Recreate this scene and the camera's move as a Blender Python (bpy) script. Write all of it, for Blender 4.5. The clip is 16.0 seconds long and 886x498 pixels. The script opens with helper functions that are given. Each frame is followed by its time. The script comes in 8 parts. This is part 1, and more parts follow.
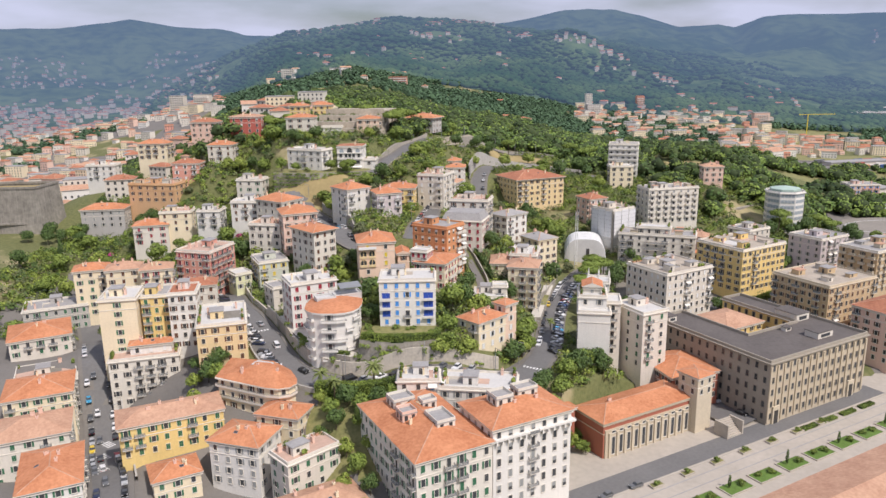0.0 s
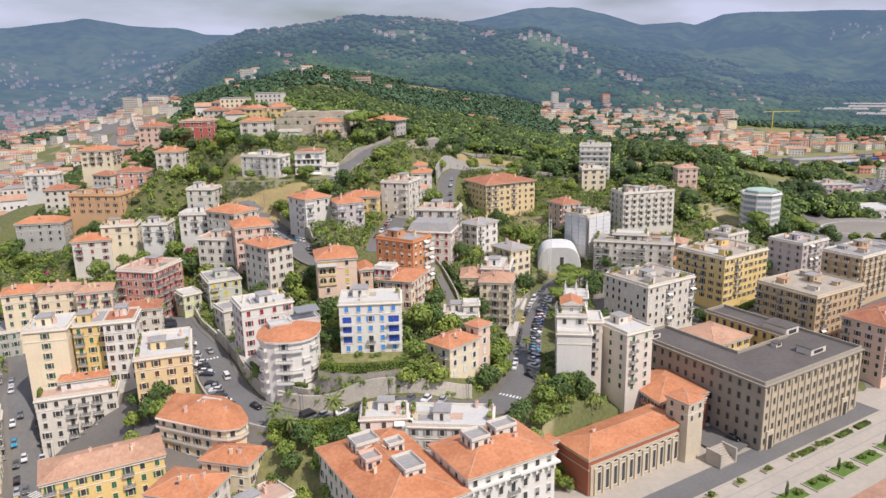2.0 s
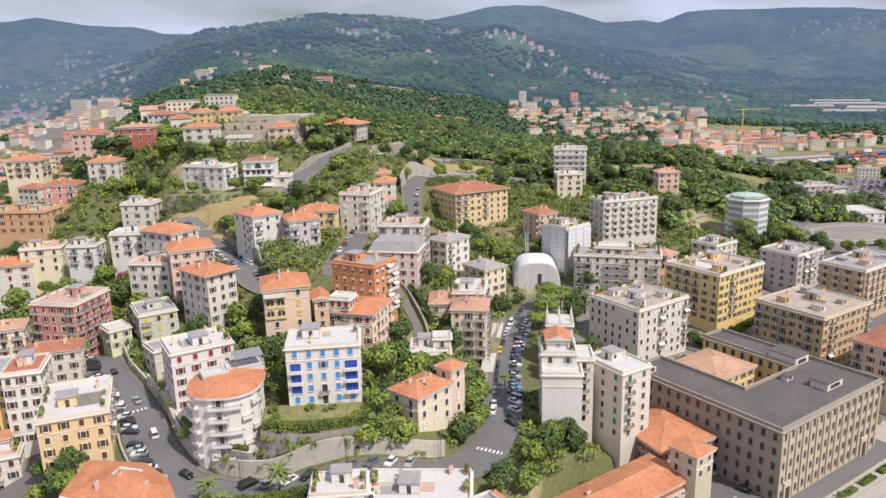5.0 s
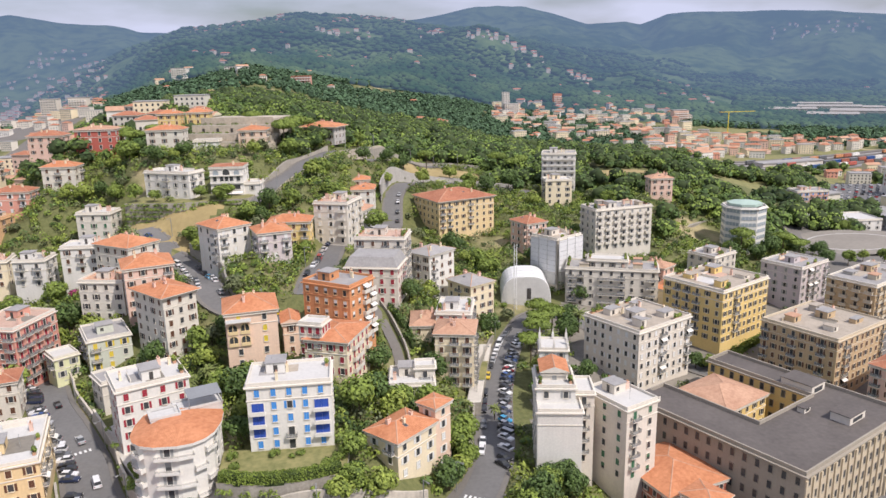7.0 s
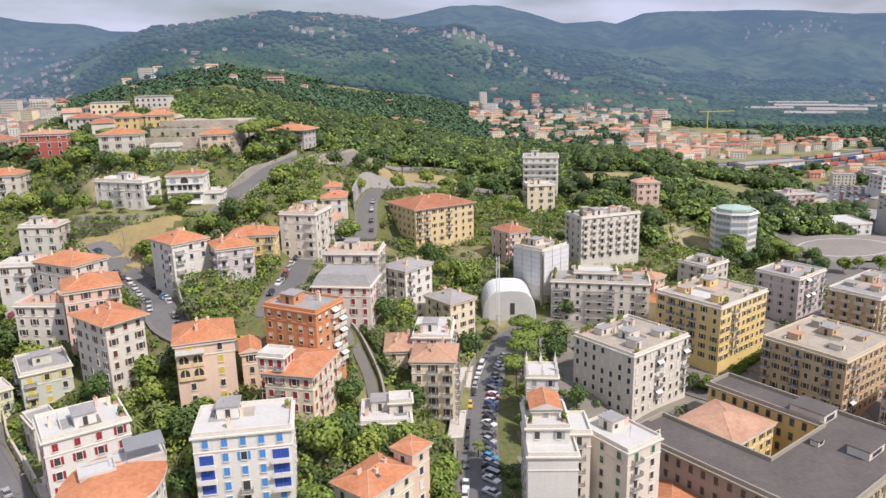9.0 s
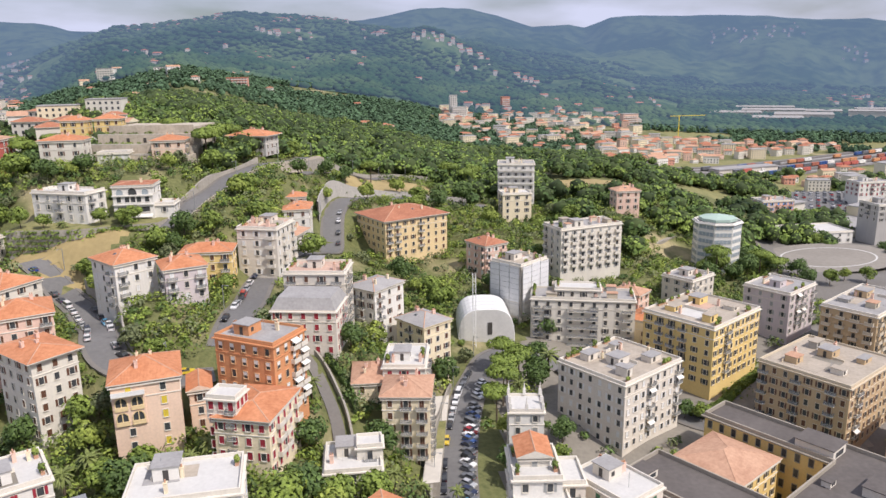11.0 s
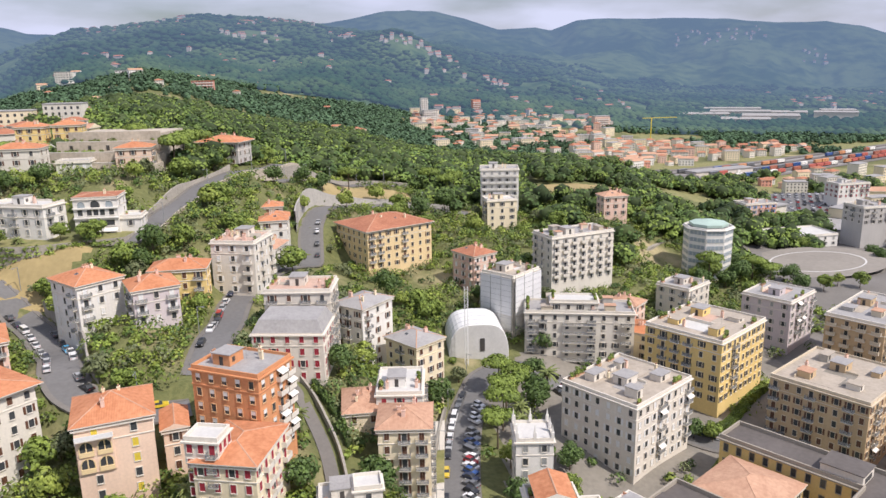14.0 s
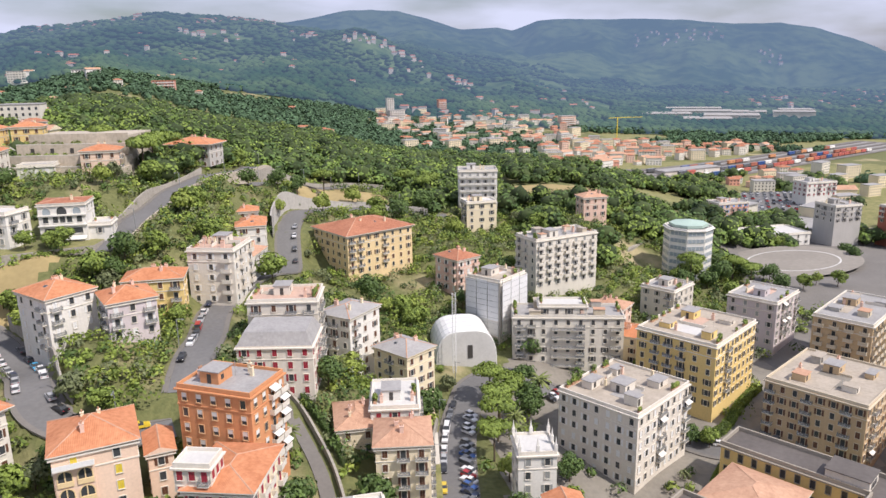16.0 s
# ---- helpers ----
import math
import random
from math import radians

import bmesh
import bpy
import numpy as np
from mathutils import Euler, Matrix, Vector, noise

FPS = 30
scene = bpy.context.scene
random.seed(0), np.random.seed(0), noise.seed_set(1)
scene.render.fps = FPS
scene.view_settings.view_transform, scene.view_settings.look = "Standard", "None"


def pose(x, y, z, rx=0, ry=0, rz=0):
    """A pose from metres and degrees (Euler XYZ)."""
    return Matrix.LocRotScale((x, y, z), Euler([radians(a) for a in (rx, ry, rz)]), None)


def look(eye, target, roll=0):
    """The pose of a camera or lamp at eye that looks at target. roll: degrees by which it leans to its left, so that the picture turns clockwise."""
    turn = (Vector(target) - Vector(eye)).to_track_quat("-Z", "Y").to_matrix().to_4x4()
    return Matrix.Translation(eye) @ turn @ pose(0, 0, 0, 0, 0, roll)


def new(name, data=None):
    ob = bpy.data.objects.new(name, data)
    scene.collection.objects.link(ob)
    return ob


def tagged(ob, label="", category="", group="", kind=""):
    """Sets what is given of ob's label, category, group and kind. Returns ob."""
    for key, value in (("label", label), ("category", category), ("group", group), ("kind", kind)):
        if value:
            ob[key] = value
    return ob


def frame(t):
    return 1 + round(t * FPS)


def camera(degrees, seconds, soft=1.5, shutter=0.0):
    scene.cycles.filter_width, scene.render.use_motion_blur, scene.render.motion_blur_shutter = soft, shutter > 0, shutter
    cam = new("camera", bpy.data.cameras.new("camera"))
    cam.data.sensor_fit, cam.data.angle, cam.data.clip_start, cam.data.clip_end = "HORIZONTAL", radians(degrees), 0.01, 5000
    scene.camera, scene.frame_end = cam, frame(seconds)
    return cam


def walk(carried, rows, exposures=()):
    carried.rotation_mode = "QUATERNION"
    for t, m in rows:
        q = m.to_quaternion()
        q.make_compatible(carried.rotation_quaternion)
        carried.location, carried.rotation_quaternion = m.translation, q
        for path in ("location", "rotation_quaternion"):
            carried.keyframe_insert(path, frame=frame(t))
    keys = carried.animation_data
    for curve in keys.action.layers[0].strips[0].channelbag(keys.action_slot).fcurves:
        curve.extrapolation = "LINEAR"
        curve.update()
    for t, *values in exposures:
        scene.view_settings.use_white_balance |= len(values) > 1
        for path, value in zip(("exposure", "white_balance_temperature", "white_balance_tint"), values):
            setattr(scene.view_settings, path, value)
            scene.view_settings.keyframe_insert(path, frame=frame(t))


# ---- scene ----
cam = camera(62.5, 16.0)
PATH = [
    (0, (0.000, 0.000, 108.000), (-0.0749, 1.9404, 107.5211), -0.97),
    (0.5, (-0.218, 5.228, 108.247), (-0.2665, 7.1688, 107.7662), -1.17),
    (1, (-0.238, 10.651, 108.374), (-0.2649, 12.5920, 107.8932), -1.27),
    (1.5, (-0.283, 16.271, 108.564), (-0.2879, 18.2120, 108.0819), -1.37),
    (2, (-0.307, 21.800, 108.591), (-0.2922, 23.7405, 108.1068), -1.27),
    (2.5, (-0.271, 27.276, 108.684), (-0.2361, 29.2161, 108.1995), -1.37),
    (3, (-0.168, 32.640, 108.739), (-0.1167, 34.5791, 108.2520), -1.37),
    (3.5, (0.027, 38.140, 108.819), (0.0924, 40.0786, 108.3321), -1.37),
    (4, (0.314, 43.637, 108.850), (0.3922, 45.5749, 108.3620), -1.47),
    (6.5, (1.964, 71.817, 108.292), (2.1012, 73.7513, 107.8026), -1.37),
    (7, (2.128, 77.064, 108.231), (2.2789, 78.9975, 107.7422), -1.27),
    (7.5, (2.548, 82.310, 108.156), (2.7137, 84.2425, 107.6681), -1.27),
    (8, (3.026, 87.499, 108.141), (3.2029, 89.4301, 107.6522), -1.27),
    (8.5, (3.649, 92.679, 108.155), (3.8398, 94.6083, 107.6639), -1.27),
    (9, (4.125, 97.830, 108.166), (4.3367, 99.7570, 107.6743), -1.27),
    (11.5, (5.634, 121.399, 107.916), (5.9424, 123.3148, 107.4315), -0.98),
    (12, (5.442, 124.456, 107.777), (5.7619, 126.3703, 107.2944), -1.08),
    (12.5, (4.822, 127.158, 107.739), (5.1563, 129.0702, 107.2580), -1.08),
    (13, (3.877, 129.565, 107.649), (4.2241, 131.4752, 107.1690), -1.08),
    (13.5, (2.505, 131.755, 107.559), (2.8679, 133.6625, 107.0797), -0.98),
    (14, (1.177, 133.686, 107.618), (1.5573, 135.5900, 107.1376), -1.08),
    (14.5, (-0.430, 135.545, 107.621), (-0.0268, 137.4440, 107.1407), -0.98),
    (15, (-1.995, 137.525, 107.576), (-1.5644, 139.4182, 107.0952), -0.98),
    (15.5, (-3.511, 139.746, 107.626), (-3.0561, 141.6329, 107.1443), -1.09),
    (16, (-4.622, 142.286, 107.647), (-4.1431, 144.1669, 107.1645), -0.99),
]
walk(cam, [(t, look(e, a, r)) for t, e, a, r in PATH], [(0, -0.08, 6480, 16), (5, 0.0, 6480, 16), (12, 0.06, 6480, 16), (16, 0.14, 6480, 16)])

# ---- sky, sun ----
world = bpy.data.worlds.new("sky")
scene.world = world
world.use_nodes = True
WN, WL = world.node_tree.nodes, world.node_tree.links
bgn = WN["Background"]
sky = WN.new("ShaderNodeTexSky")
sky.sky_type, sky.sun_disc = "NISHITA", False
sky.sun_elevation, sky.sun_rotation = radians(52), radians(128)
sky.dust_density, sky.air_density = 2.0, 1.0
cloud = WN.new("ShaderNodeTexNoise")
cloud.inputs["Scale"].default_value, cloud.inputs["Detail"].default_value = 3.2, 7
wmap, wco = WN.new("ShaderNodeMapping"), WN.new("ShaderNodeTexCoord")
wmap.inputs["Scale"].default_value = (1, 1, 4)
ramp = WN.new("ShaderNodeValToRGB")
ramp.color_ramp.elements[0].position, ramp.color_ramp.elements[1].position = 0.30, 0.62
wmix = WN.new("ShaderNodeMixRGB")
wmix.inputs[2].default_value = (7.2, 7.8, 9.8, 1)
WL.new(wco.outputs["Generated"], wmap.inputs["Vector"])
WL.new(wmap.outputs[0], cloud.inputs["Vector"])
WL.new(cloud.outputs["Fac"], ramp.inputs["Fac"])
WL.new(ramp.outputs["Color"], wmix.inputs[0])
WL.new(sky.outputs[0], wmix.inputs[1])
WL.new(wmix.outputs[0], bgn.inputs[0])
bgn.inputs[1].default_value = 0.088
sun = new("sun", bpy.data.lights.new("sun", "SUN"))
sun.data.energy, sun.data.angle, sun.data.color = 3.9, radians(1.5), (1.0, 0.95, 0.87)
sun.matrix_world = look((0, 0, 0), (-0.54, 0.58, -1.0))

# ---- materials ----
MATS = {}


def node_mat(name):
    m = bpy.data.materials.new(name)
    m.use_nodes = True
    return m, m.node_tree.nodes, m.node_tree.links, m.node_tree.nodes["Principled BSDF"]


def surface(name, base, rough=0.9, vary=0.25, fine=3.0, coarse=0.15, bump=0.0, streak=0.0, per="", metal=0.0, tint=None, span=0.55, each=0.9):
    """A worn surface: two scales of mottling in object space, optional rain streaks, and a shade per object or per loose piece."""
    m, n, k, p = node_mat(name)
    co = n.new("ShaderNodeTexCoord")
    t1, t2 = n.new("ShaderNodeTexNoise"), n.new("ShaderNodeTexNoise")
    t1.inputs["Scale"].default_value, t1.inputs["Detail"].default_value = fine, 5
    t2.inputs["Scale"].default_value, t2.inputs["Detail"].default_value = coarse, 4
    k.new(co.outputs["Object"], t1.inputs["Vector"])
    k.new(co.outputs["Object"], t2.inputs["Vector"])
    add = n.new("ShaderNodeMath")
    add.operation = "ADD"
    k.new(t1.outputs["Fac"], add.inputs[0])
    k.new(t2.outputs["Fac"], add.inputs[1])
    last = add.outputs[0]
    if streak:
        mp, t3 = n.new("ShaderNodeMapping"), n.new("ShaderNodeTexNoise")
        mp.inputs["Scale"].default_value = (1.6, 1.6, 0.09)
        t3.inputs["Scale"].default_value, t3.inputs["Detail"].default_value = 1.0, 5
        k.new(co.outputs["Object"], mp.inputs["Vector"])
        k.new(mp.outputs[0], t3.inputs["Vector"])
        mu = n.new("ShaderNodeMath")
        mu.operation, mu.inputs[1].default_value = "MULTIPLY_ADD", streak
        k.new(t3.outputs["Fac"], mu.inputs[0])
        k.new(last, mu.inputs[2])
        last = mu.outputs[0]
    if per:
        rnd = n.new("ShaderNodeObjectInfo" if per == "object" else "ShaderNodeNewGeometry")
        mu = n.new("ShaderNodeMath")
        mu.operation, mu.inputs[1].default_value = "MULTIPLY_ADD", each
        k.new(rnd.outputs["Random" if per == "object" else "Random Per Island"], mu.inputs[0])
        k.new(last, mu.inputs[2])
        last = mu.outputs[0]
    mid = 1.0 + 0.5 * streak + (0.5 * each if per else 0)
    mr = n.new("ShaderNodeMapRange")
    mr.inputs["From Min"].default_value, mr.inputs["From Max"].default_value = mid - span, mid + span
    k.new(last, mr.inputs["Value"])
    mx = n.new("ShaderNodeMixRGB")
    lo = [c * (1 - vary) for c in base]
    hi = list(tint) if tint else [min(1, c * (1 + vary)) for c in base]
    mx.inputs[1].default_value, mx.inputs[2].default_value = (*lo, 1), (*hi, 1)
    k.new(mr.outputs[0], mx.inputs[0])
    k.new(mx.outputs[0], p.inputs["Base Color"])
    p.inputs["Roughness"].default_value, p.inputs["Metallic"].default_value = rough, metal
    if bump:
        b = n.new("ShaderNodeBump")
        b.inputs["Strength"].default_value, b.inputs["Distance"].default_value = 0.6, bump
        k.new(t1.outputs["Fac"], b.inputs["Height"])
        k.new(b.outputs[0], p.inputs["Normal"])
    MATS[name] = m
    return m


def tiles(name, base, tint):
    """Clay roof tiles: ribs down the slope by the roof's own coordinates, lichen and replaced patches."""
    m = surface(name, base, 0.9, 0.3, 1.1, 0.18, 0.03, tint=tint)
    n, k = m.node_tree.nodes, m.node_tree.links
    uv, w = n.new("ShaderNodeUVMap"), n.new("ShaderNodeTexWave")
    w.inputs["Scale"].default_value, w.inputs["Distortion"].default_value = 1.1, 0.6
    w.bands_direction = "X"
    k.new(uv.outputs[0], w.inputs["Vector"])
    b = n.new("ShaderNodeBump")
    b.inputs["Strength"].default_value, b.inputs["Distance"].default_value = 0.7, 0.06
    k.new(w.outputs["Fac"], b.inputs["Height"])
    k.new(b.outputs[0], n["Principled BSDF"].inputs["Normal"])
    return m


for key, col in {
    "white": (.74, .715, .66), "offwhite": (.70, .655, .57), "cream": (.80, .69, .49), "peach": (.78, .58, .44), "pink": (.74, .52, .42),
    "yellow": (.78, .58, .235), "ochre": (.74, .57, .32), "orange": (.61, .28, .13), "apricot": (.64, .40, .22), "rose": (.68, .34, .26), "grey": (.46, .44, .41),
    "lightgrey": (.69, .635, .55), "brown": (.56, .415, .25), "lilac": (.60, .53, .53), "stone": (.36, .32, .26), "red": (.50, .13, .10),
    "brickred": (.40, .14, .09), "palestone": (.60, .52, .39), "sandstone": (.53, .45, .33), "green_grey": (.58, .60, .50), "darkstone": (.29, .26, .22), "lime": (.72, .72, .44),
}.items():
    surface("stucco_" + key, col, 0.92, 0.16, 2.0, 0.12, 0.01, 0.5)
tiles("tile_orange", (.53, .17, .065), (.74, .34, .175))
tiles("tile_pale", (.52, .26, .16), (.68, .43, .29))
tiles("tile_red", (.38, .125, .07), (.56, .25, .14))
surface("roof_grey", (.34, .33, .32), 0.85, 0.3, 1.5, 0.2, 0.01)
surface("roof_white", (.58, .57, .54), 0.8, 0.15, 1.5, 0.2, 0.01)
surface("roof_dark", (.125, .11, .10), 0.8, 0.35, 0.8, 0.12, 0.01)
surface("roof_terracotta_floor", (.52, .36, .28), 0.8, 0.25, 1.2, 0.2)
surface("asphalt", (.165, .162, .158), 0.9, 0.25, 1.0, 0.06, 0.01)
surface("pavement", (.185, .172, .155), 0.9, 0.2, 1.2, 0.1, 0.01)
surface("paving_light", (.23, .21, .175), 0.9, 0.3, 0.8, 0.09, 0.01)
surface("plaza_stone", (.44, .395, .335), 0.85, 0.18, 0.6, 0.07)
surface("plaza_pale", (.58, .54, .47), 0.85, 0.2, 0.7, 0.09)
surface("paint_white", (.78, .78, .76), 0.6, 0.1)
surface("concrete", (.42, .40, .36), 0.9, 0.3, 1.0, 0.1, 0.02, 0.6)
surface("retaining_stone", (.36, .33, .28), 0.95, 0.4, 1.6, 0.12, 0.06, 0.6)
surface("fort_stone", (.27, .25, .215), 0.95, 0.5, 0.5, 0.09, 0.12, 0.9)
surface("court_gravel", (.27, .245, .21), 0.95, 0.25, 0.4, 0.04)
surface("sheet_white", (.72, .72, .72), 0.7, 0.12, 0.9, 0.25)
surface("wall_pale", (.54, .49, .41), 0.95, 0.3, 1.2, 0.1, 0.04, 0.7)
surface("terrace_stone", (.48, .42, .335), 0.95, 0.35, 0.9, 0.12, 0.06, 0.6)
surface("dry_grass", (.36, .28, .13), 0.95, 0.25, 0.6, 0.05, 0.03)
surface("garden_grass", (.13, .17, .045), 0.95, 0.35, 0.9, 0.22, 0.05, tint=(.36, .32, .14))
surface("roof_beige", (.42, .365, .295), 0.85, 0.3, 1.0, 0.2, 0.01)
surface("lawn", (.11, .19, .035), 0.95, 0.4, 1.2, 0.08, 0.05)
surface("bark", (.12, .09, .06), 0.95, 0.3, 4, 0.5, 0.03)
for key, col, tint in (("leaf_mid", (.07, .135, .018), (.28, .37, .06)), ("leaf_dark", (.035, .08, .018), (.14, .225, .05)),
                       ("leaf_light", (.14, .215, .03), (.40, .48, .085)), ("leaf_olive", (.10, .13, .05), (.26, .30, .13)),
                       ("leaf_palm", (.09, .13, .03), (.27, .32, .09))):
    surface(key, col, 0.7, 0.5, 0.35, 0.09, 0, per="island", tint=tint, span=.4, each=.35)
# bluish, low-contrast green: some distance haze is in this base colour
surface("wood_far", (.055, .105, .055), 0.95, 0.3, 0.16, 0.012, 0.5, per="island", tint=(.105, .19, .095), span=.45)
# darker green for filler inside crowns and hedges: inner shade as colour
surface("core_shade", (.035, .06, .018), 0.95, 0.3, 0.2, 0.012, 0, per="island", tint=(.07, .10, .03))
surface("leaf_wood", (.055, .105, .022), 0.8, 0.3, 0.075, 0.016, 0, tint=(.215, .32, .065), span=0.30)
surface("leaf_wood_light", (.09, .145, .028), 0.8, 0.3, 0.075, 0.016, 0, tint=(.31, .42, .08), span=0.30)
surface("leaf_wood_dark", (.025, .06, .02), 0.8, 0.3, 0.075, 0.016, 0, tint=(.15, .25, .062), span=0.30)
surface("flower_pink", (.5, .05, .22), 0.7, 0.4, per="island")
surface("railing", (.30, .31, .31), 0.5, 0.2)
MATS["railing"].node_tree.nodes["Principled BSDF"].inputs["Alpha"].default_value = 0.5
surface("metal_rail", (.35, .36, .36), 0.5, 0.2, metal=0.4)
surface("awning", (.80, .78, .72), 0.8, 0.1)
surface("rubber", (.02, .02, .02), 0.8, 0.2)
surface("rim", (.5, .5, .5), 0.4, 0.2, metal=0.8)
for key, col in {"green": (.045, .16, .085), "blue": (.07, .30, .74), "brown": (.13, .06, .035), "grey": (.32, .33, .32), "red": (.34, .03, .05),
                 "white": (.75, .75, .73), "yellow": (.72, .55, .06), "dark": (.06, .055, .05), "deepblue": (.03, .085, .40)}.items():
    surface("shutter_" + key, col, 0.6, 0.15)
for key, col in {"white": (.78, .78, .78), "silver": (.42, .43, .44), "black": (.015, .015, .017), "grey": (.14, .145, .15), "red": (.42, .02, .02),
                 "blue": (.03, .09, .28), "navy": (.02, .03, .07), "green": (.02, .25, .09), "skyblue": (.05, .35, .6), "yellow": (.7, .5, .04)}.items():
    m_, n_, k_, p_ = node_mat("car_paint_" + key)
    p_.inputs["Base Color"].default_value, p_.inputs["Roughness"].default_value = (*col, 1), 0.28
    p_.inputs["Coat Weight"].default_value = 0.5
    MATS["car_paint_" + key] = m_
m_, n_, k_, p_ = node_mat("glass_dark")
p_.inputs["Base Color"].default_value, p_.inputs["Roughness"].default_value = (.06, .065, .07, 1), 0.15
MATS["glass_dark"] = m_
m_, n_, k_, p_ = node_mat("glass_pale")
p_.inputs["Base Color"].default_value, p_.inputs["Roughness"].default_value = (.34, .39, .42, 1), 0.15
MATS["glass_pale"] = m_


def ground_mat():
    """Hillside earth: scrub green, straw-dry grass and bare soil in patches."""
    m, n, k, p = node_mat("hillside")
    co, t1, t2, t3 = n.new("ShaderNodeTexCoord"), n.new("ShaderNodeTexNoise"), n.new("ShaderNodeTexNoise"), n.new("ShaderNodeTexNoise")
    for t, s in ((t1, 0.7), (t2, 0.035), (t3, 0.0065)):
        t.inputs["Scale"].default_value, t.inputs["Detail"].default_value = s, 7
        k.new(co.outputs["Object"], t.inputs["Vector"])
    r1, r2 = n.new("ShaderNodeValToRGB"), n.new("ShaderNodeValToRGB")
    r1.color_ramp.elements[0].color, r1.color_ramp.elements[1].color = (.06, .08, .025, 1), (.22, .22, .085, 1)
    r2.color_ramp.elements[0].color, r2.color_ramp.elements[1].color = (0, 0, 0, 1), (1, 1, 1, 1)
    r2.color_ramp.elements[0].position, r2.color_ramp.elements[1].position = 0.55, 0.68
    mx = n.new("ShaderNodeMixRGB")
    mx.inputs[2].default_value = (.38, .32, .18, 1)
    k.new(t1.outputs["Fac"], r1.inputs["Fac"])
    k.new(t2.outputs["Fac"], r2.inputs["Fac"])
    k.new(r2.outputs["Color"], mx.inputs[0])
    k.new(r1.outputs["Color"], mx.inputs[1])
    mv = n.new("ShaderNodeMixRGB")
    mv.blend_type, mv.inputs[0].default_value = "MULTIPLY", 0.6
    k.new(mx.outputs[0], mv.inputs[1])
    k.new(t3.outputs["Color"], mv.inputs[2])
    k.new(mx.outputs[0], p.inputs["Base Color"])
    b = n.new("ShaderNodeBump")
    b.inputs["Distance"].default_value = 0.4
    k.new(t1.outputs["Fac"], b.inputs["Height"])
    k.new(b.outputs[0], p.inputs["Normal"])
    p.inputs["Roughness"].default_value = 0.97
    MATS["hillside"] = m


ground_mat()


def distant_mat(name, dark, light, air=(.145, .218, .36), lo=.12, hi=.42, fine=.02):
    """A backdrop with haze painted in: its base colour fades and a blue emission grows with distance from the town."""
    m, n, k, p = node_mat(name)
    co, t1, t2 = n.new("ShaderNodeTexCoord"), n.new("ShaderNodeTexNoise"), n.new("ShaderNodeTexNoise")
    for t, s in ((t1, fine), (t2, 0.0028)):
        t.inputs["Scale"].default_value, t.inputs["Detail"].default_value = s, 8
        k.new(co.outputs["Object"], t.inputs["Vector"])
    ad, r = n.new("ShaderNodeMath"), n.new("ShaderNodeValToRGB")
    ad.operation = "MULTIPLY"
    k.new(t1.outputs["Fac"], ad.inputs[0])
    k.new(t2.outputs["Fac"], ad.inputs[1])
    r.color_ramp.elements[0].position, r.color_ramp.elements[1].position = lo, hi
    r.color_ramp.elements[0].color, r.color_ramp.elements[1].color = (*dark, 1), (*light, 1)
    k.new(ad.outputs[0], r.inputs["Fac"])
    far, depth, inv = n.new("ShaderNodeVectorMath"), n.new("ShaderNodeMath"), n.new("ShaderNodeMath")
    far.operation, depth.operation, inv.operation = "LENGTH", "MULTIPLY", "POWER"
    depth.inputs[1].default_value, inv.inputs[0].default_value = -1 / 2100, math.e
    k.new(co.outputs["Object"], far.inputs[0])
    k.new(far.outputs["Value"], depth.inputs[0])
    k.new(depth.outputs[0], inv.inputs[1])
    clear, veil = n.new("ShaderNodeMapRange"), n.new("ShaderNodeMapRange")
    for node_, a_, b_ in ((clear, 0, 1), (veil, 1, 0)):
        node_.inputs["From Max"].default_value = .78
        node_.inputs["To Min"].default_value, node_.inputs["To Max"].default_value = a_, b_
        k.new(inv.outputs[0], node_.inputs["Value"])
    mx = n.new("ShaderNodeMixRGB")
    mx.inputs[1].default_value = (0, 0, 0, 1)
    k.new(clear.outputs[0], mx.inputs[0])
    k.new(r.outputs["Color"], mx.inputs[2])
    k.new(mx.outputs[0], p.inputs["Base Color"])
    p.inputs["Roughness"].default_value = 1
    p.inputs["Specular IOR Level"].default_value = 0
    # haze colour as emission, stronger the farther out
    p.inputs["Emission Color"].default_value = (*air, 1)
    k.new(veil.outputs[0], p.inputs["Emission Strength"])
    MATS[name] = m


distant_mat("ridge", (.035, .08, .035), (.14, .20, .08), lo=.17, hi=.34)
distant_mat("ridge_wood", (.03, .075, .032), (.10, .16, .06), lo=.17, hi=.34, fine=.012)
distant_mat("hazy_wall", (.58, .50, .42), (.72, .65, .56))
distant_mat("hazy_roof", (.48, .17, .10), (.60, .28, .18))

# ---- mesh helpers ----


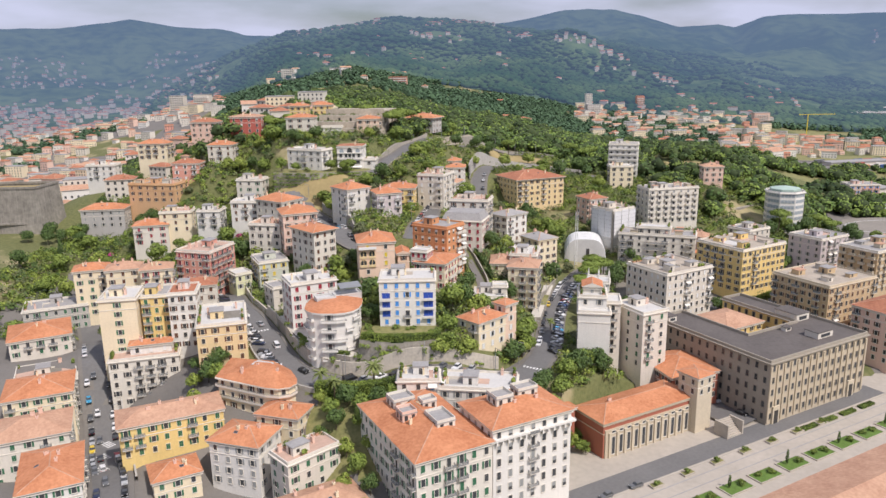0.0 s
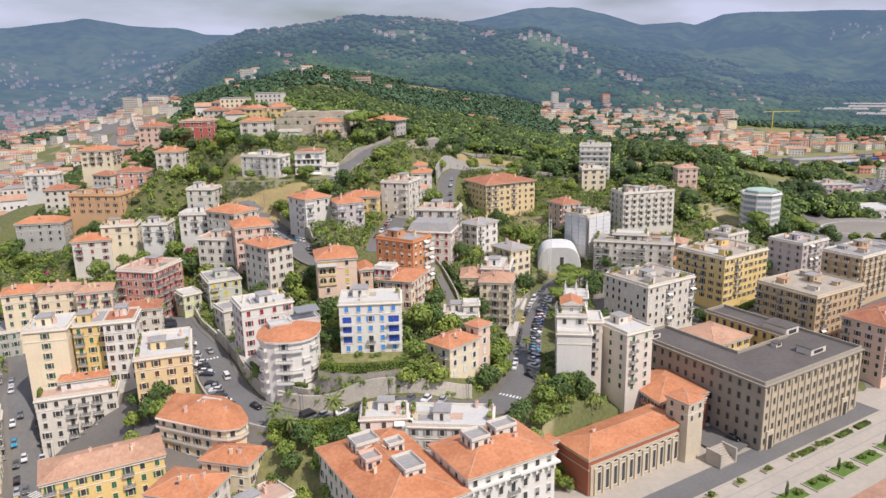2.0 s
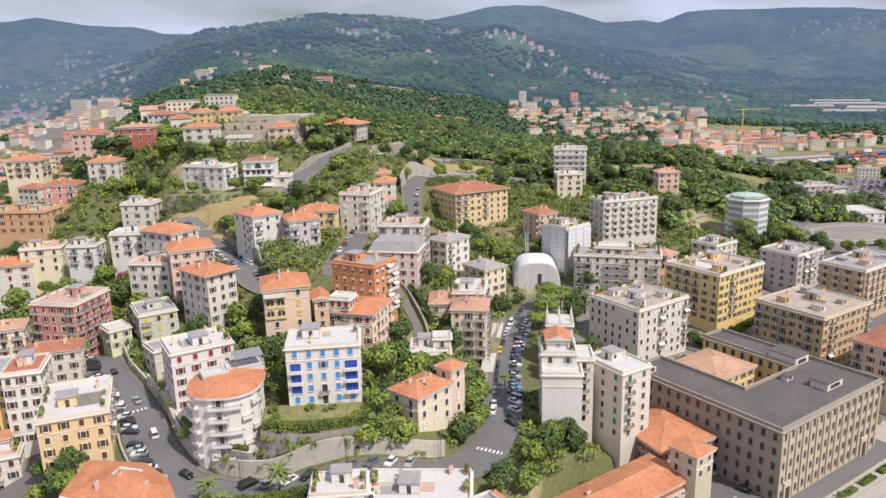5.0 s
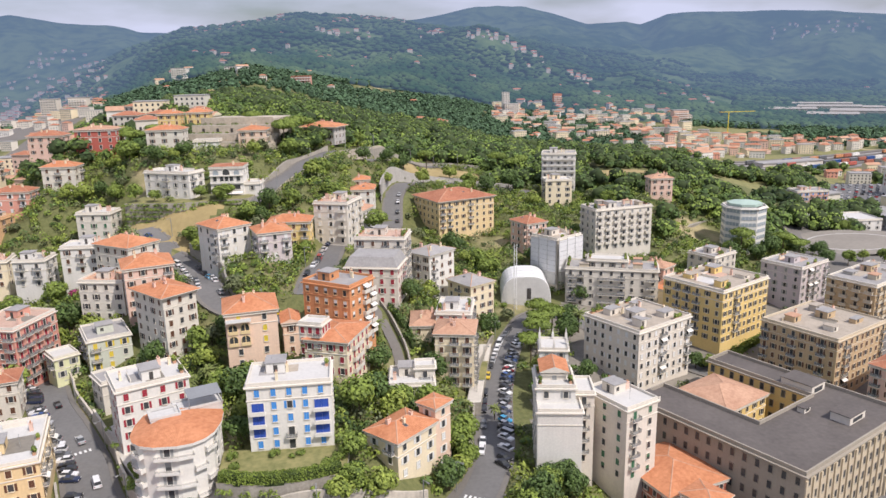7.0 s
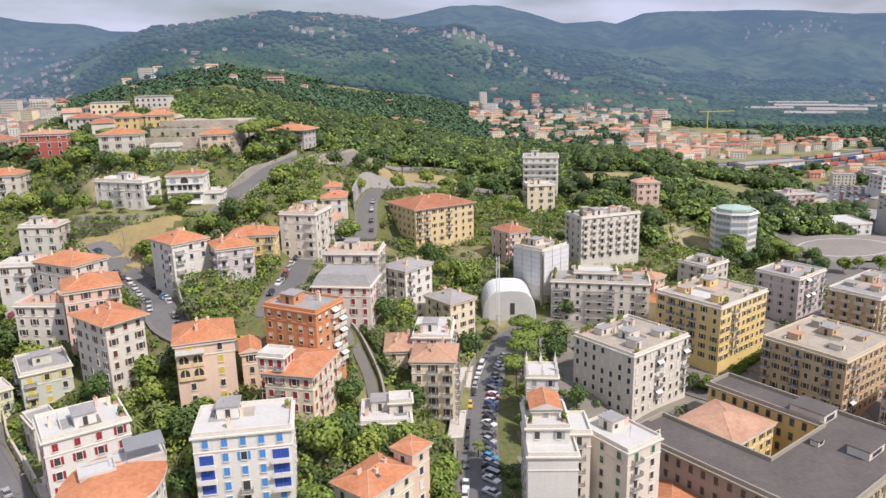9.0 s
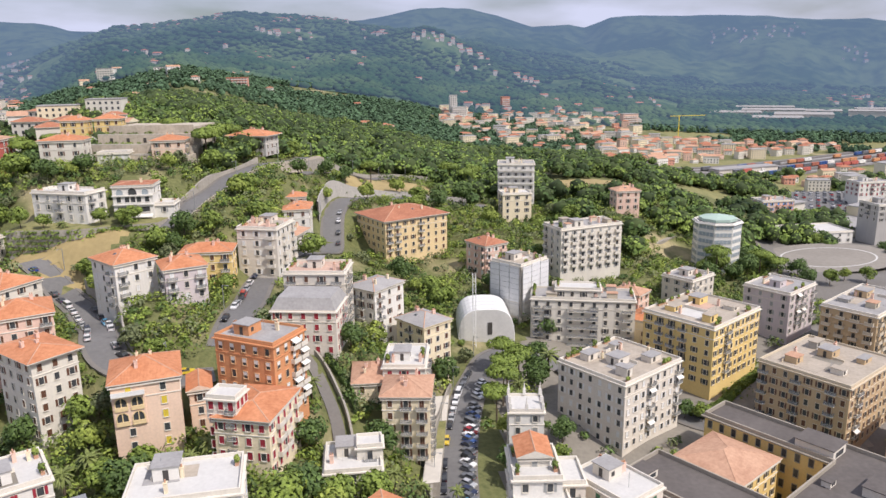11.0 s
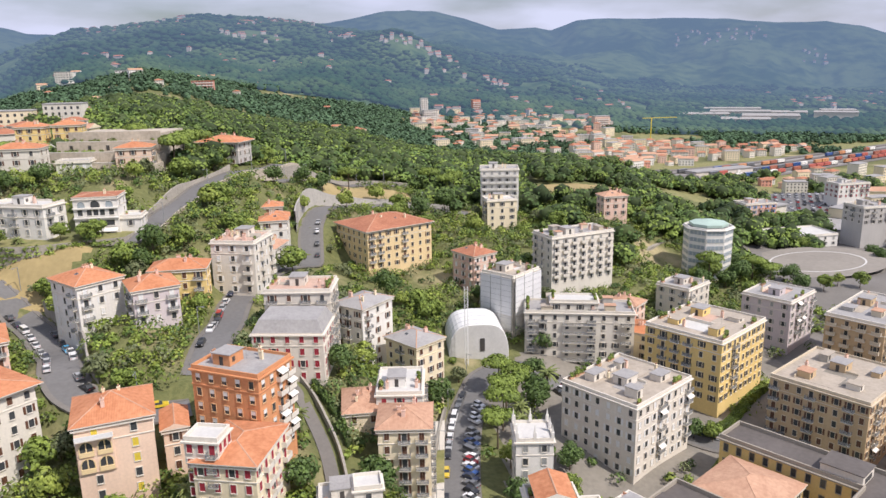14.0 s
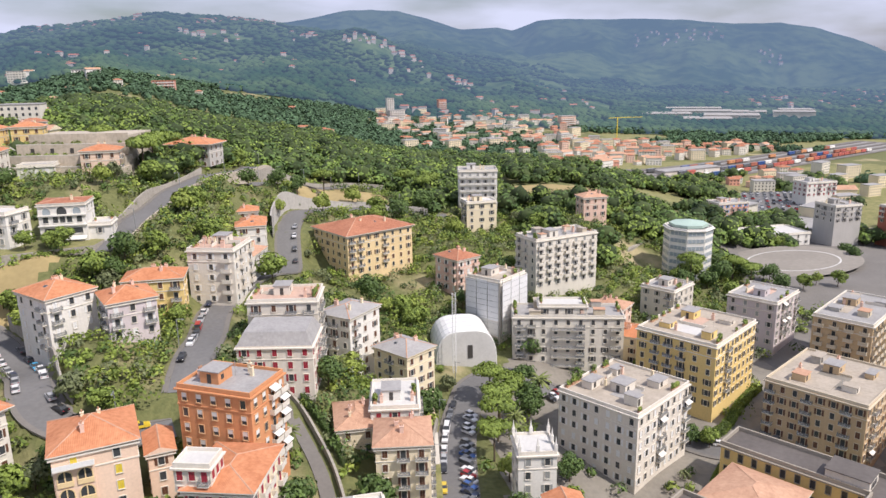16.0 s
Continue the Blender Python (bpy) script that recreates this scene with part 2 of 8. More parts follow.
class Geo:
    """Collects faces for one mesh; each face carries a material slot and, where given, coordinates along and down its slope."""

    def __init__(self):
        self.v, self.f, self.m, self.uv = [], [], [], []

    def face(self, pts, m=0, uv=None):
        i = len(self.v)
        self.v.extend(tuple(p) for p in pts)
        self.f.append(tuple(range(i, i + len(pts))))
        self.m.append(m)
        self.uv.append(uv)

    def box(self, x, y, z, sx, sy, sz, m=0, turn=0.0):
        """A box standing on z, centred in plan on x, y."""
        c, s = math.cos(turn), math.sin(turn)
        q = [(-sx / 2, -sy / 2), (sx / 2, -sy / 2), (sx / 2, sy / 2), (-sx / 2, sy / 2)]
        self.prism([(x + a * c - b * s, y + a * s + b * c) for a, b in q], z, z + sz, m)

    def prism(self, poly, z0, z1, m=0, top=None, bottom=True):
        n, i = len(poly), len(self.v)
        self.v.extend((a, b, z0) for a, b in poly)
        self.v.extend((a, b, z1) for a, b in poly)
        for j in range(n):
            h = (j + 1) % n
            self.f.append((i + j, i + h, i + n + h, i + n + j))
            self.m.append(m)
            self.uv.append(None)
        self.f.append(tuple(range(i + n, i + 2 * n)))
        self.m.append(m if top is None else top)
        self.uv.append(None)
        if bottom:
            self.f.append(tuple(range(i + n - 1, i - 1, -1)))
            self.m.append(m)
            self.uv.append(None)

    def mesh(self, name, mats):
        me = bpy.data.meshes.new(name)
        me.from_pydata(self.v, [], self.f)
        for key in mats:
            me.materials.append(MATS[key])
        me.polygons.foreach_set("material_index", self.m)
        if any(u is not None for u in self.uv):
            layer = me.uv_layers.new(name="UVMap")
            flat = []
            for f, u in zip(self.f, self.uv):
                for j in range(len(f)):
                    flat.extend(u[j] if u else (0, 0))
            layer.data.foreach_set("uv", flat)
        me.update()
        return me


def part(name, geo, mats, parent, label="", at=None):
    ob = new(name, geo if isinstance(geo, bpy.types.Mesh) else geo.mesh(name, mats))
    ob.parent = parent
    if at is not None:
        ob.matrix_basis = at
    if label:
        ob["label"] = label
    return ob


def root(name, m, label, category, group=""):
    ob = new(name)
    ob.matrix_basis = m
    ob.empty_display_size = 0.5
    return tagged(ob, label, category, group)


def smooth(me):
    me.polygons.foreach_set("use_smooth", [True] * len(me.polygons))
    return me

# ---- the lie of the land: town levels by named spots, hills by rings ----
LEVELS = {
    "plaza": (60, 190, -4.5), "palace_front": (140, 215, -4), "market": (0, 150, -5), "lower_town": (-60, 170, -5),
    "west_street": (-117, 205, -6), "west_blocks": (-160, 270, 4), "bend": (-37, 207, 14.5), "bend_west": (-73, 238, 16.5),
    "bend_top": (-88, 262, 19), "junction": (25, 222, 13), "garden": (-20, 225, 26), "garden_back": (-18, 240, 28.5), "arcade": (-70, 380, 59.5), "lilac_yard": (-49, 327, 45), "villa_yard": (-28, 462, 71), "spur": (165, 500, 39), "spur_house": (152, 461, 40), "spur_front": (150, 448, 33), "mansard_yard": (0, 312, 32), "yellow_yard": (-110, 244, 12), "street_mid": (38, 270, 11),
    "street_end": (46, 335, 10), "street_low": (40, 304, 10.5), "back_street": (106, 306, 5), "east_blocks": (170, 300, 3), "tent": (66, 350, 11),
    "lane": (1, 297, 25), "upper_lane": (-14, 317, 43), "west_road": (-64, 331, 35), "west_road_top": (-80, 354, 37),
    "dry_field": (-90, 367, 48), "wall_foot": (-36, 402, 61), "wall_road": (-32, 434, 65.5), "wall_road_b": (-23, 450, 68), "wall_road_c": (-14, 468, 70), "wall_road_d": (-5, 490, 70), "upper_a": (-7, 462, 57), "upper_b": (6, 486, 54), "upper_c": (38, 519, 48), "field_mid": (36, 497, 46), "hotel_bend": (10, 445, 44), "bend_b": (22, 470, 44), "bend_c": (42, 478, 42.5), "bend_d": (64, 482, 39.5), "bend_e": (86, 480, 36.5),
    "hotel": (42, 420, 26), "hotel_left": (18, 420, 29.5), "hotel_front": (32, 406, 24.5), "hotel_garden": (50, 402, 23), "tower_house": (95, 455, 31), "sports_field": (250, 449, 10), "castle": (-76, 462, 77), "belvedere": (-142, 408, 58), "slope_a": (-155, 338, 17), "slope_b": (-150, 350, 24), "slope_c": (-126, 336, 28), "slope_d": (-173, 320, 9), "orange_yard": (-172, 378, 26),
    "grey_yard": (-193, 368, 21), "rose_yard": (-118, 298, 15), "slope_road": (-200, 345, 20), "pink_yard": (-162, 398, 47), "slope_e": (-122, 368, 33), "slope_f": (-138, 362, 31), "palace_lane": (83, 228, -4.4),
    "palace_side": (77, 246, -2.5), "palace_back": (70, 264, 2), "palace_east": (160, 262, -3.8), "palace_corner": (148, 250, -4.2), "villa_terrace": (-98, 418, 74), "gable_yard": (-62, 428, 71), "green_yard": (-82, 428, 71), "arcade_west": (-84, 374, 57), "field": (165, 542, 38), "scaffold_yard": (72, 374, 15), "scaffold_front": (68, 364, 11.5), "block_front": (92, 338, 6), "block_yard": (107, 343, 6), "roofs_yard": (126, 354, 6), "terrace_yard": (150, 371, 6.5), "lilac_block": (168, 345, 4), "brown_block": (195, 352, 4), "yard_east": (185, 380, 6), "octagon_yard": (185, 424, 11), "octagon_side": (172, 428, 13), "octagon_back": (198, 440, 10), "viaduct_foot": (170, 442, 11), "viaduct_top": (160, 458, 22),
    "west_hill": (-140, 440, 71), "west_slope": (-225, 450, 44), "far_west": (-200, 350, 24), "valley_west": (-300, 430, 12), "viaduct": (135, 420, 18), "railway": (330, 600, 4),
}
BEARINGS = (-45, -31, -24, -18, -13.6, -9, -5.4, -2, 1.5, 4, 8, 12.8, 17, 21, 25, 31, 40, 50)
RINGS = {
    600: (8, 10, 34, 68, 79, 80, 74, 63, 55, 49, 41, 37, 37, 30, 16, 3, 3, 3),
    900: (5, 6, 18, 52, 76, 82, 72, 56, 48, 42, 24, 15, 12, 9, 5, 3, 3, 3),
    1120: (5, 6, 40, 66, 86, 108, 86, 70, 57, 48, 26, 16, 12, 9, 5, 3, 3, 3),
    1300: (5, 6, 34, 66, 95, 110, 97, 84, 72, 60, 34, 22, 18, 14, 7, 3, 3, 3),
    1700: (4, 4, 8, 62, 118, 136, 131, 122, 113, 102, 78, 52, 38, 24, 10, 4, 3, 3),
    2100: (3, 3, 5, 84, 165, 190, 196, 190, 182, 182, 188, 118, 72, 40, 16, 6, 3, 3),
    2550: (3, 3, 4, 150, 228, 250, 273, 262, 250, 214, 192, 160, 112, 72, 32, 10, 4, 3),
    3100: (40, 70, 90, 140, 180, 200, 210, 210, 210, 212, 240, 200, 165, 160, 130, 90, 46, 20),
}
CREST = ((-60, -45, -32, -28.8, -26.4, -24.2, -21.7, -18.6, -16.5, -12, 0, 3, 7.1, 8.8, 10.8, 13.2, 15.2, 17.9, 19, 20.8, 23.2, 25.9, 28.1, 30.6, 34.3, 37.1, 39.5, 41.2, 43.4, 50, 70),
         (260, 290, 316, 324, 343, 364, 335, 325, 294, 285, 315, 328, 386, 391, 378, 333, 296, 301, 287, 327, 332, 323, 320, 307, 281, 284, 246, 203, 130, 100, 80))
LEVEL_XYZ = np.array(list(LEVELS.values()), float)


def hills(az, r):
    """Height of the hills by bearing and distance."""
    keys = sorted(RINGS) + [3900, 4700]
    tab = [np.interp(az, BEARINGS, RINGS[k]) for k in keys[:-2]] + [np.interp(az, *CREST), np.interp(az, *CREST) * .7]
    z = np.where(r < keys[0], tab[0], tab[-1])
    for i in range(len(keys) - 1):
        u = np.clip((r - keys[i]) / (keys[i + 1] - keys[i]), 0, 1)
        u = .5 * u + .5 * u * u * (3 - 2 * u)
        z = np.where((r >= keys[i]) & (r < keys[i + 1]), tab[i] * (1 - u) + tab[i + 1] * u, z)
    return z


def land(x, y):
    """Height of the ground at arrays x, y."""
    x, y = np.asarray(x, float), np.asarray(y, float)
    d2 = (x[..., None] - LEVEL_XYZ[:, 0]) ** 2 + (y[..., None] - LEVEL_XYZ[:, 1]) ** 2
    w = 1 / (d2 + 90) ** 1.7
    near = (w * LEVEL_XYZ[:, 2]).sum(-1) / w.sum(-1)
    r, az = np.hypot(x, y), np.degrees(np.arctan2(x, np.maximum(y, 1e-3)))
    far = hills(az, r) - np.interp(r, (1270, 1400, 1700), (0, 6, 30))
    u = np.clip((r - 430) / 190, 0, 1)
    u = u * u * (3 - 2 * u)
    return near * (1 - u) + far * u


def ground(x, y):
    return float(land(x, y))

# ---- roads: centre lines in plan, with widths ----
ROADS = {
    "hairpin": (9.5, [(-118, 297), (-102, 287), (-92, 270), (-81, 254), (-73, 242), (-66, 228), (-58, 216), (-48, 208.5), (-36, 205), (-18, 204), (0, 206), (13, 213), (22, 226)]),
    "street": (8, [(16, 214), (22, 227), (27, 243), (32.5, 277), (38.5, 302), (43.5, 318), (50, 334), (56, 345), (66, 352)]),
    "west_street": (9, [(-80, 132), (-95.5, 169), (-109.5, 193), (-120, 213), (-128.5, 229), (-136, 243), (-151, 271), (-166, 296), (-186, 330)]),
    "west_road": (8, [(-92, 366), (-82, 357), (-71, 343), (-61, 324), (-56, 309), (-50, 300), (-38, 294), (-26, 296)]),
    "lane": (3, [(-7, 312), (-1, 303), (2, 293), (4, 281), (5, 268)]),
    "lilac_road": (8, [(-24, 305), (-21, 330), (-20, 350), (-17, 363), (-10, 376), (0, 396), (4, 411), (6, 440), (12, 458), (24, 471), (42, 479), (64, 483), (84, 481)]),
    "wall_road": (7, [(-56, 374), (-49, 386), (-44, 402), (-39, 417), (-33, 433), (-24, 449), (-15, 465), (-8, 484), (0, 506)]),
    "upper_road": (6, [(-12, 452), (-5, 466), (6, 486), (20, 504), (40, 521), (60, 526), (100, 520)]),
    "back_street": (8, [(66, 352), (84, 334), (102, 311), (116, 296), (150, 300), (200, 330), (260, 365)]),
    "palace_street": (10, [(89, 217), (83, 225), (74, 243), (66, 262)]),
}


def line(points, step=2.0):
    """Points along a smooth curve through the given ones."""
    p = [Vector((*q, 0)) for q in points]
    p = [2 * p[0] - p[1]] + p + [2 * p[-1] - p[-2]]
    out = []
    for i in range(1, len(p) - 2):
        n = max(2, int((p[i + 1] - p[i]).length / step))
        for j in range(n):
            t = j / n
            out.append(0.5 * ((2 * p[i]) + (p[i + 1] - p[i - 1]) * t + (2 * p[i - 1] - 5 * p[i] + 4 * p[i + 1] - p[i + 2]) * t * t
                              + (3 * p[i] - p[i - 1] - 3 * p[i + 1] + p[i + 2]) * t ** 3))
    out.append(p[-2])
    return np.array([(v.x, v.y) for v in out])


LINES = {}
for key, (width, pts) in ROADS.items():
    xy = line(pts)
    z = land(xy[:, 0], xy[:, 1])
    for _ in range(12):
        z[1:-1] = (z[:-2] + z[1:-1] * 2 + z[2:]) / 4
    LINES[key] = (width, np.column_stack((xy, z)))
ROAD_PTS = np.vstack([np.column_stack((l, np.full(len(l), w / 2))) for w, l in LINES.values()])
PLAZA = [(12, 172), (28, 138), (190, 232), (168, 268), (138, 252), (94, 226), (86, 224), (80, 232), (62, 238), (46, 224), (30, 206), (24, 192)]


def inside(x, y, poly):
    x, y = np.asarray(x, float), np.asarray(y, float)
    hit = np.zeros(x.shape, bool)
    for (ax, ay), (bx, by) in zip(poly, poly[1:] + poly[:1]):
        cross = ((ay > y) != (by > y)) & (x < (bx - ax) * (y - ay) / (by - ay + 1e-12) + ax)
        hit ^= cross
    return hit


def shaped(x, y):
    """The ground as cut for roads and the square."""
    z = land(x, y)
    shp = z.shape
    x, y, z = np.ravel(x), np.ravel(y), np.ravel(z).copy()
    box = (x > -215) & (x < 280) & (y > 120) & (y < 540)
    idx = np.nonzero(box)[0]
    for s in range(0, len(idx), 4000):
        j = idx[s:s + 4000]
        d = np.hypot(x[j, None] - ROAD_PTS[:, 0], y[j, None] - ROAD_PTS[:, 1]) - ROAD_PTS[:, 3]
        b = d.argmin(1)
        dm = d[np.arange(len(j)), b]
        u = np.clip((dm - 0.8) / 4.0, 0, 1)
        z[j] = np.where(u < 1, (ROAD_PTS[b, 2] - 0.25) * (1 - u) + z[j] * u, z[j])
    sq = inside(x, y, PLAZA)
    z[sq] = -4.8
    return z.reshape(shp)


def floor_z(x, y):
    return float(shaped(np.array([x]), np.array([y]))[0])


def spread(lo, hi, step, far_lo, far_hi, grow=1.16):
    mid = list(np.arange(lo, hi + step / 2, step))
    a, s = [], step
    p = lo
    while p > far_lo:
        s *= grow
        p -= s
        a.append(p)
    b, s, p = [], step, hi
    while p < far_hi:
        s *= grow
        p += s
        b.append(p)
    return np.array(a[::-1] + mid + b)


DRY_FIELD = [(14, 471), (24, 479), (42, 487), (60, 491), (56, 508), (40, 513), (22, 501), (11, 486)]
gx, gy = spread(-250, 330, 2.5, -2300, 2300), spread(110, 560, 2.5, -500, 2200)
GX, GY = np.meshgrid(gx, gy)
GZ = shaped(GX, GY)
nx, ny = len(gx), len(gy)
ids = np.arange(nx * ny).reshape(ny, nx)
quads = np.stack((ids[:-1, :-1], ids[:-1, 1:], ids[1:, 1:], ids[1:, :-1]), -1).reshape(-1, 4)
gm = bpy.data.meshes.new("ground")
gm.from_pydata(np.column_stack((GX.ravel(), GY.ravel(), GZ.ravel())).tolist(), [], quads.tolist())
for key in ("hillside", "pavement", "dry_grass", "lawn", "garden_grass", "paving_light"):
    gm.materials.append(MATS[key])
cx, cy = GX.ravel()[quads].mean(1), GY.ravel()[quads].mean(1)
slot = np.zeros(len(quads), int)
for which, poly in ((1, [(-210, 90), (30, 90), (25, 185), (-20, 195), (-48, 199), (-75, 224), (-100, 268), (-125, 290), (-190, 330)]),
                    (5, [(40, 258), (50, 300), (53, 345), (78, 362), (118, 352), (170, 380), (290, 420), (290, 300), (170, 255), (120, 290), (104, 285)]),
                    (1, [(200, 380), (215, 470), (300, 500), (420, 560), (520, 600), (520, 360), (300, 360)]),
                    (2, [(-110, 364), (-74, 356), (-62, 372), (-104, 374)]),
                    (2, DRY_FIELD),
                    (2, [(132, 524), (196, 528), (200, 558), (136, 556)]),
                    (4, [(-48, 176), (-24, 170), (-12, 188), (-20, 197), (-46, 199)]),
                    (1, [(150, 225), (190, 232), (300, 300), (300, 420), (170, 380), (150, 262)])):
    slot[inside(cx, cy, poly)] = which
rq, aq_ = np.hypot(cx, cy), np.degrees(np.arctan2(cx, cy))
built_up = np.array([noise.noise(Vector((a * .008, b * .008, 3))) for a, b in zip(cx, cy)]) > -.12
slot[(rq > 540) & (aq_ < -20) & (aq_ > -60) & built_up] = 1
slot[(rq > 640) & (aq_ > 21) & (aq_ < 60) & (rq < 1300) & built_up] = 4
gm.polygons.foreach_set("material_index", slot)
gm.update()
tagged(new("ground", smooth(gm)), "hillside of scrub, dry grass and paved town ground", "ground", kind="structure")


def ribbon(name, l, off, width, rise, mat, label, thick=0.5, kind="structure", cat="road"):
    """A strip along a line, off metres to its left."""
    d = np.gradient(l[:, :2], axis=0)
    d /= np.linalg.norm(d, axis=1)[:, None]
    nrm = np.column_stack((-d[:, 1], d[:, 0]))
    a, b = l[:, :2] + nrm * (off - width / 2), l[:, :2] + nrm * (off + width / 2)
    z = l[:, 2] + rise
    g = Geo()
    for i in range(len(l) - 1):
        A, B, C, D = (*a[i], z[i]), (*a[i + 1], z[i + 1]), (*b[i + 1], z[i + 1]), (*b[i], z[i])
        g.face([A, B, C, D])
        lo = [(p[0], p[1], p[2] - thick) for p in (A, B, C, D)]
        g.face([lo[0], lo[1], B, A])
        g.face([C, lo[2], lo[3], D])
    ob = new(name, g.mesh(name, [mat]))
    return tagged(ob, label, cat, kind=kind)


for key, (width, l) in LINES.items():
    if key == "lane":
        ribbon("road", l, 0, width, 0.05, "pavement", "narrow stone-paved lane between garden hedges")
        continue
    ribbon("road", l, 0, width, 0.0, "asphalt", "grey asphalt street, worn and patched")
    for side in (-1, 1):
        ribbon("pavement", l, side * (width / 2 + 0.6), 1.3, 0.14, "pavement", "raised pavement with a stone kerb beside the street", cat="pavement")
g = Geo()
g.prism(PLAZA, -5.4, -4.6)
tagged(new("pavement", g.mesh("square", ["plaza_stone"])), "pale stone paving of the public square", "pavement", kind="structure")

# ---- distant ridges ----


HILL_AZ, HILL_R = np.linspace(-62, 72, 700), 1270 * (4700 / 1270) ** np.linspace(0, 1, 130)


def hill_mesh():
    """The hills from the town's edge to the skyline: heights by bearing, broken by spurs and gullies."""
    A, R = np.meshgrid(HILL_AZ, HILL_R)
    Z = hills(A, R)
    X, Y = R * np.sin(np.radians(A)), R * np.cos(np.radians(A))
    spur = np.array([noise.fractal(Vector((a * .17, r * .0009, 4.2)), 1.0, 2.1, 4) for a, r in zip(A.ravel(), R.ravel())]).reshape(A.shape)
    fine = np.array([noise.fractal(Vector((x * .0045, y * .0045, 3.1)), 1.0, 2.1, 4) for x, y in zip(X.ravel(), Y.ravel())]).reshape(A.shape)
    amp = np.interp(R, (1270, 1500, 2000, 2350, 2550, 2750, 3200, 3700, 3900, 4100), (2, 14, 30, 22, 6, 25, 60, 40, 7, 40)) * np.clip((Z - 2) / 45, .02, 1)
    Z = Z + amp * (spur * 1.0 + fine * .45)
    me = bpy.data.meshes.new("backdrop_hills")
    i = np.arange(A.size).reshape(A.shape)
    q = np.stack((i[:-1, :-1], i[:-1, 1:], i[1:, 1:], i[1:, :-1]), -1).reshape(-1, 4)
    me.from_pydata(np.column_stack((X.ravel(), Y.ravel(), Z.ravel())).tolist(), [], q.tolist())
    # hill material carries the painted haze
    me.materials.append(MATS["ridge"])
    tagged(new("backdrop_hills", smooth(me)), "wooded hills and mountain ridges with blue distance haze painted in", "hills", kind="structure")
    return Z


HILL_Z = hill_mesh()


def hill_z(az, r):
    i, j = math.log(r / 1270) / math.log(4700 / 1270) * (len(HILL_R) - 1), (az + 62) / 134 * (len(HILL_AZ) - 1)
    i, j = min(max(i, 0), len(HILL_R) - 1.01), min(max(j, 0), len(HILL_AZ) - 1.01)
    a, b = int(i), int(j)
    u, v = i - a, j - b
    return float(HILL_Z[a, b] * (1 - u) * (1 - v) + HILL_Z[a + 1, b] * u * (1 - v) + HILL_Z[a, b + 1] * (1 - u) * v + HILL_Z[a + 1, b + 1] * u * v)


# ---- windows, balconies and other repeated parts of houses ----
MESHES = {}


def window_mesh(kind, shutter, w=1.1, h=1.7, frame_mat="stucco_offwhite"):
    """A window unit with its back on the wall: x along the wall, y outwards, z up from the sill."""
    key = ("win", kind, shutter, w, h, frame_mat)
    if key in MESHES:
        return MESHES[key]
    g = Geo()
    mats = ["glass_dark", frame_mat, "shutter_" + shutter]
    t, d = 0.13, 0.14
    if kind == "closed":
        for s in (-1, 1):
            g.box(s * w / 4, 0.05, 0, w / 2 - 0.04, 0.1, h, 2)
    elif kind == "half":
        g.box(0, 0.015, 0, w, 0.03, h * .45, 0)
        g.box(0, 0.05, h * .45, w, 0.1, h * 0.55, 2)
    else:
        g.box(0, 0.015, 0, w, 0.03, h, 0)
        if kind == "open":
            for s in (-1, 1):
                g.box(s * (w * 0.5 + 0.13 + w * .25), 0.05, 0, w / 2 - 0.04, 0.09, h, 2)
    X0, X1, Z0, Z1 = -w / 2, w / 2, 0, h
    o = [(X0 - t, Z0 - .16), (X1 + t, Z0 - .16), (X1 + t, Z1 + t), (X0 - t, Z1 + t)]
    i = [(X0, Z0), (X1, Z0), (X1, Z1), (X0, Z1)]
    for j in range(4):
        k = (j + 1) % 4
        dd = d + (.1 if j == 0 else 0)
        g.face([(o[j][0], dd, o[j][1]), (o[k][0], dd, o[k][1]), (i[k][0], dd, i[k][1]), (i[j][0], dd, i[j][1])], 1)
        g.face([(o[j][0], 0, o[j][1]), (o[k][0], 0, o[k][1]), (o[k][0], dd, o[k][1]), (o[j][0], dd, o[j][1])], 1)
        g.face([(i[k][0], 0, i[k][1]), (i[j][0], 0, i[j][1]), (i[j][0], dd, i[j][1]), (i[k][0], dd, i[k][1])], 1)
    MESHES[key] = g.mesh("window", mats)
    return MESHES[key]


def balcony_mesh(w, d=1.1, panel=None):
    """A balcony slab with its railing round three sides."""
    key = ("bal", round(w, 1), d, panel)
    if key in MESHES:
        return MESHES[key]
    g = Geo()
    g.box(0, d / 2, -0.2, w, d, 0.2, 0)
    t = 0.09 if panel else 0.04
    x = w / 2
    g.prism([(x, 0), (x, d), (-x, d), (-x, 0), (-x + t, 0), (-x + t, d - t), (x - t, d - t), (x - t, 0)], 0.002, 0.95, 1)
    MESHES[key] = g.mesh("balcony", ["stucco_offwhite", panel or "railing"])
    return MESHES[key]


def awning_mesh(w):
    key = ("awn", round(w, 1))
    if key not in MESHES:
        g = Geo()
        g.face([(-w / 2, 0.05, 0.0), (w / 2, 0.05, 0.0), (w / 2, 1.5, -0.75), (-w / 2, 1.5, -0.75)])
        g.face([(-w / 2, 0.05, -0.05), (-w / 2, 1.5, -0.8), (w / 2, 1.5, -0.8), (w / 2, 0.05, -0.05)])
        g.face([(-w / 2, 1.5, -0.75), (w / 2, 1.5, -0.75), (w / 2, 1.5, -1.0), (-w / 2, 1.5, -1.0)])
        MESHES[key] = g.mesh("awning", ["awning"])
    return MESHES[key]


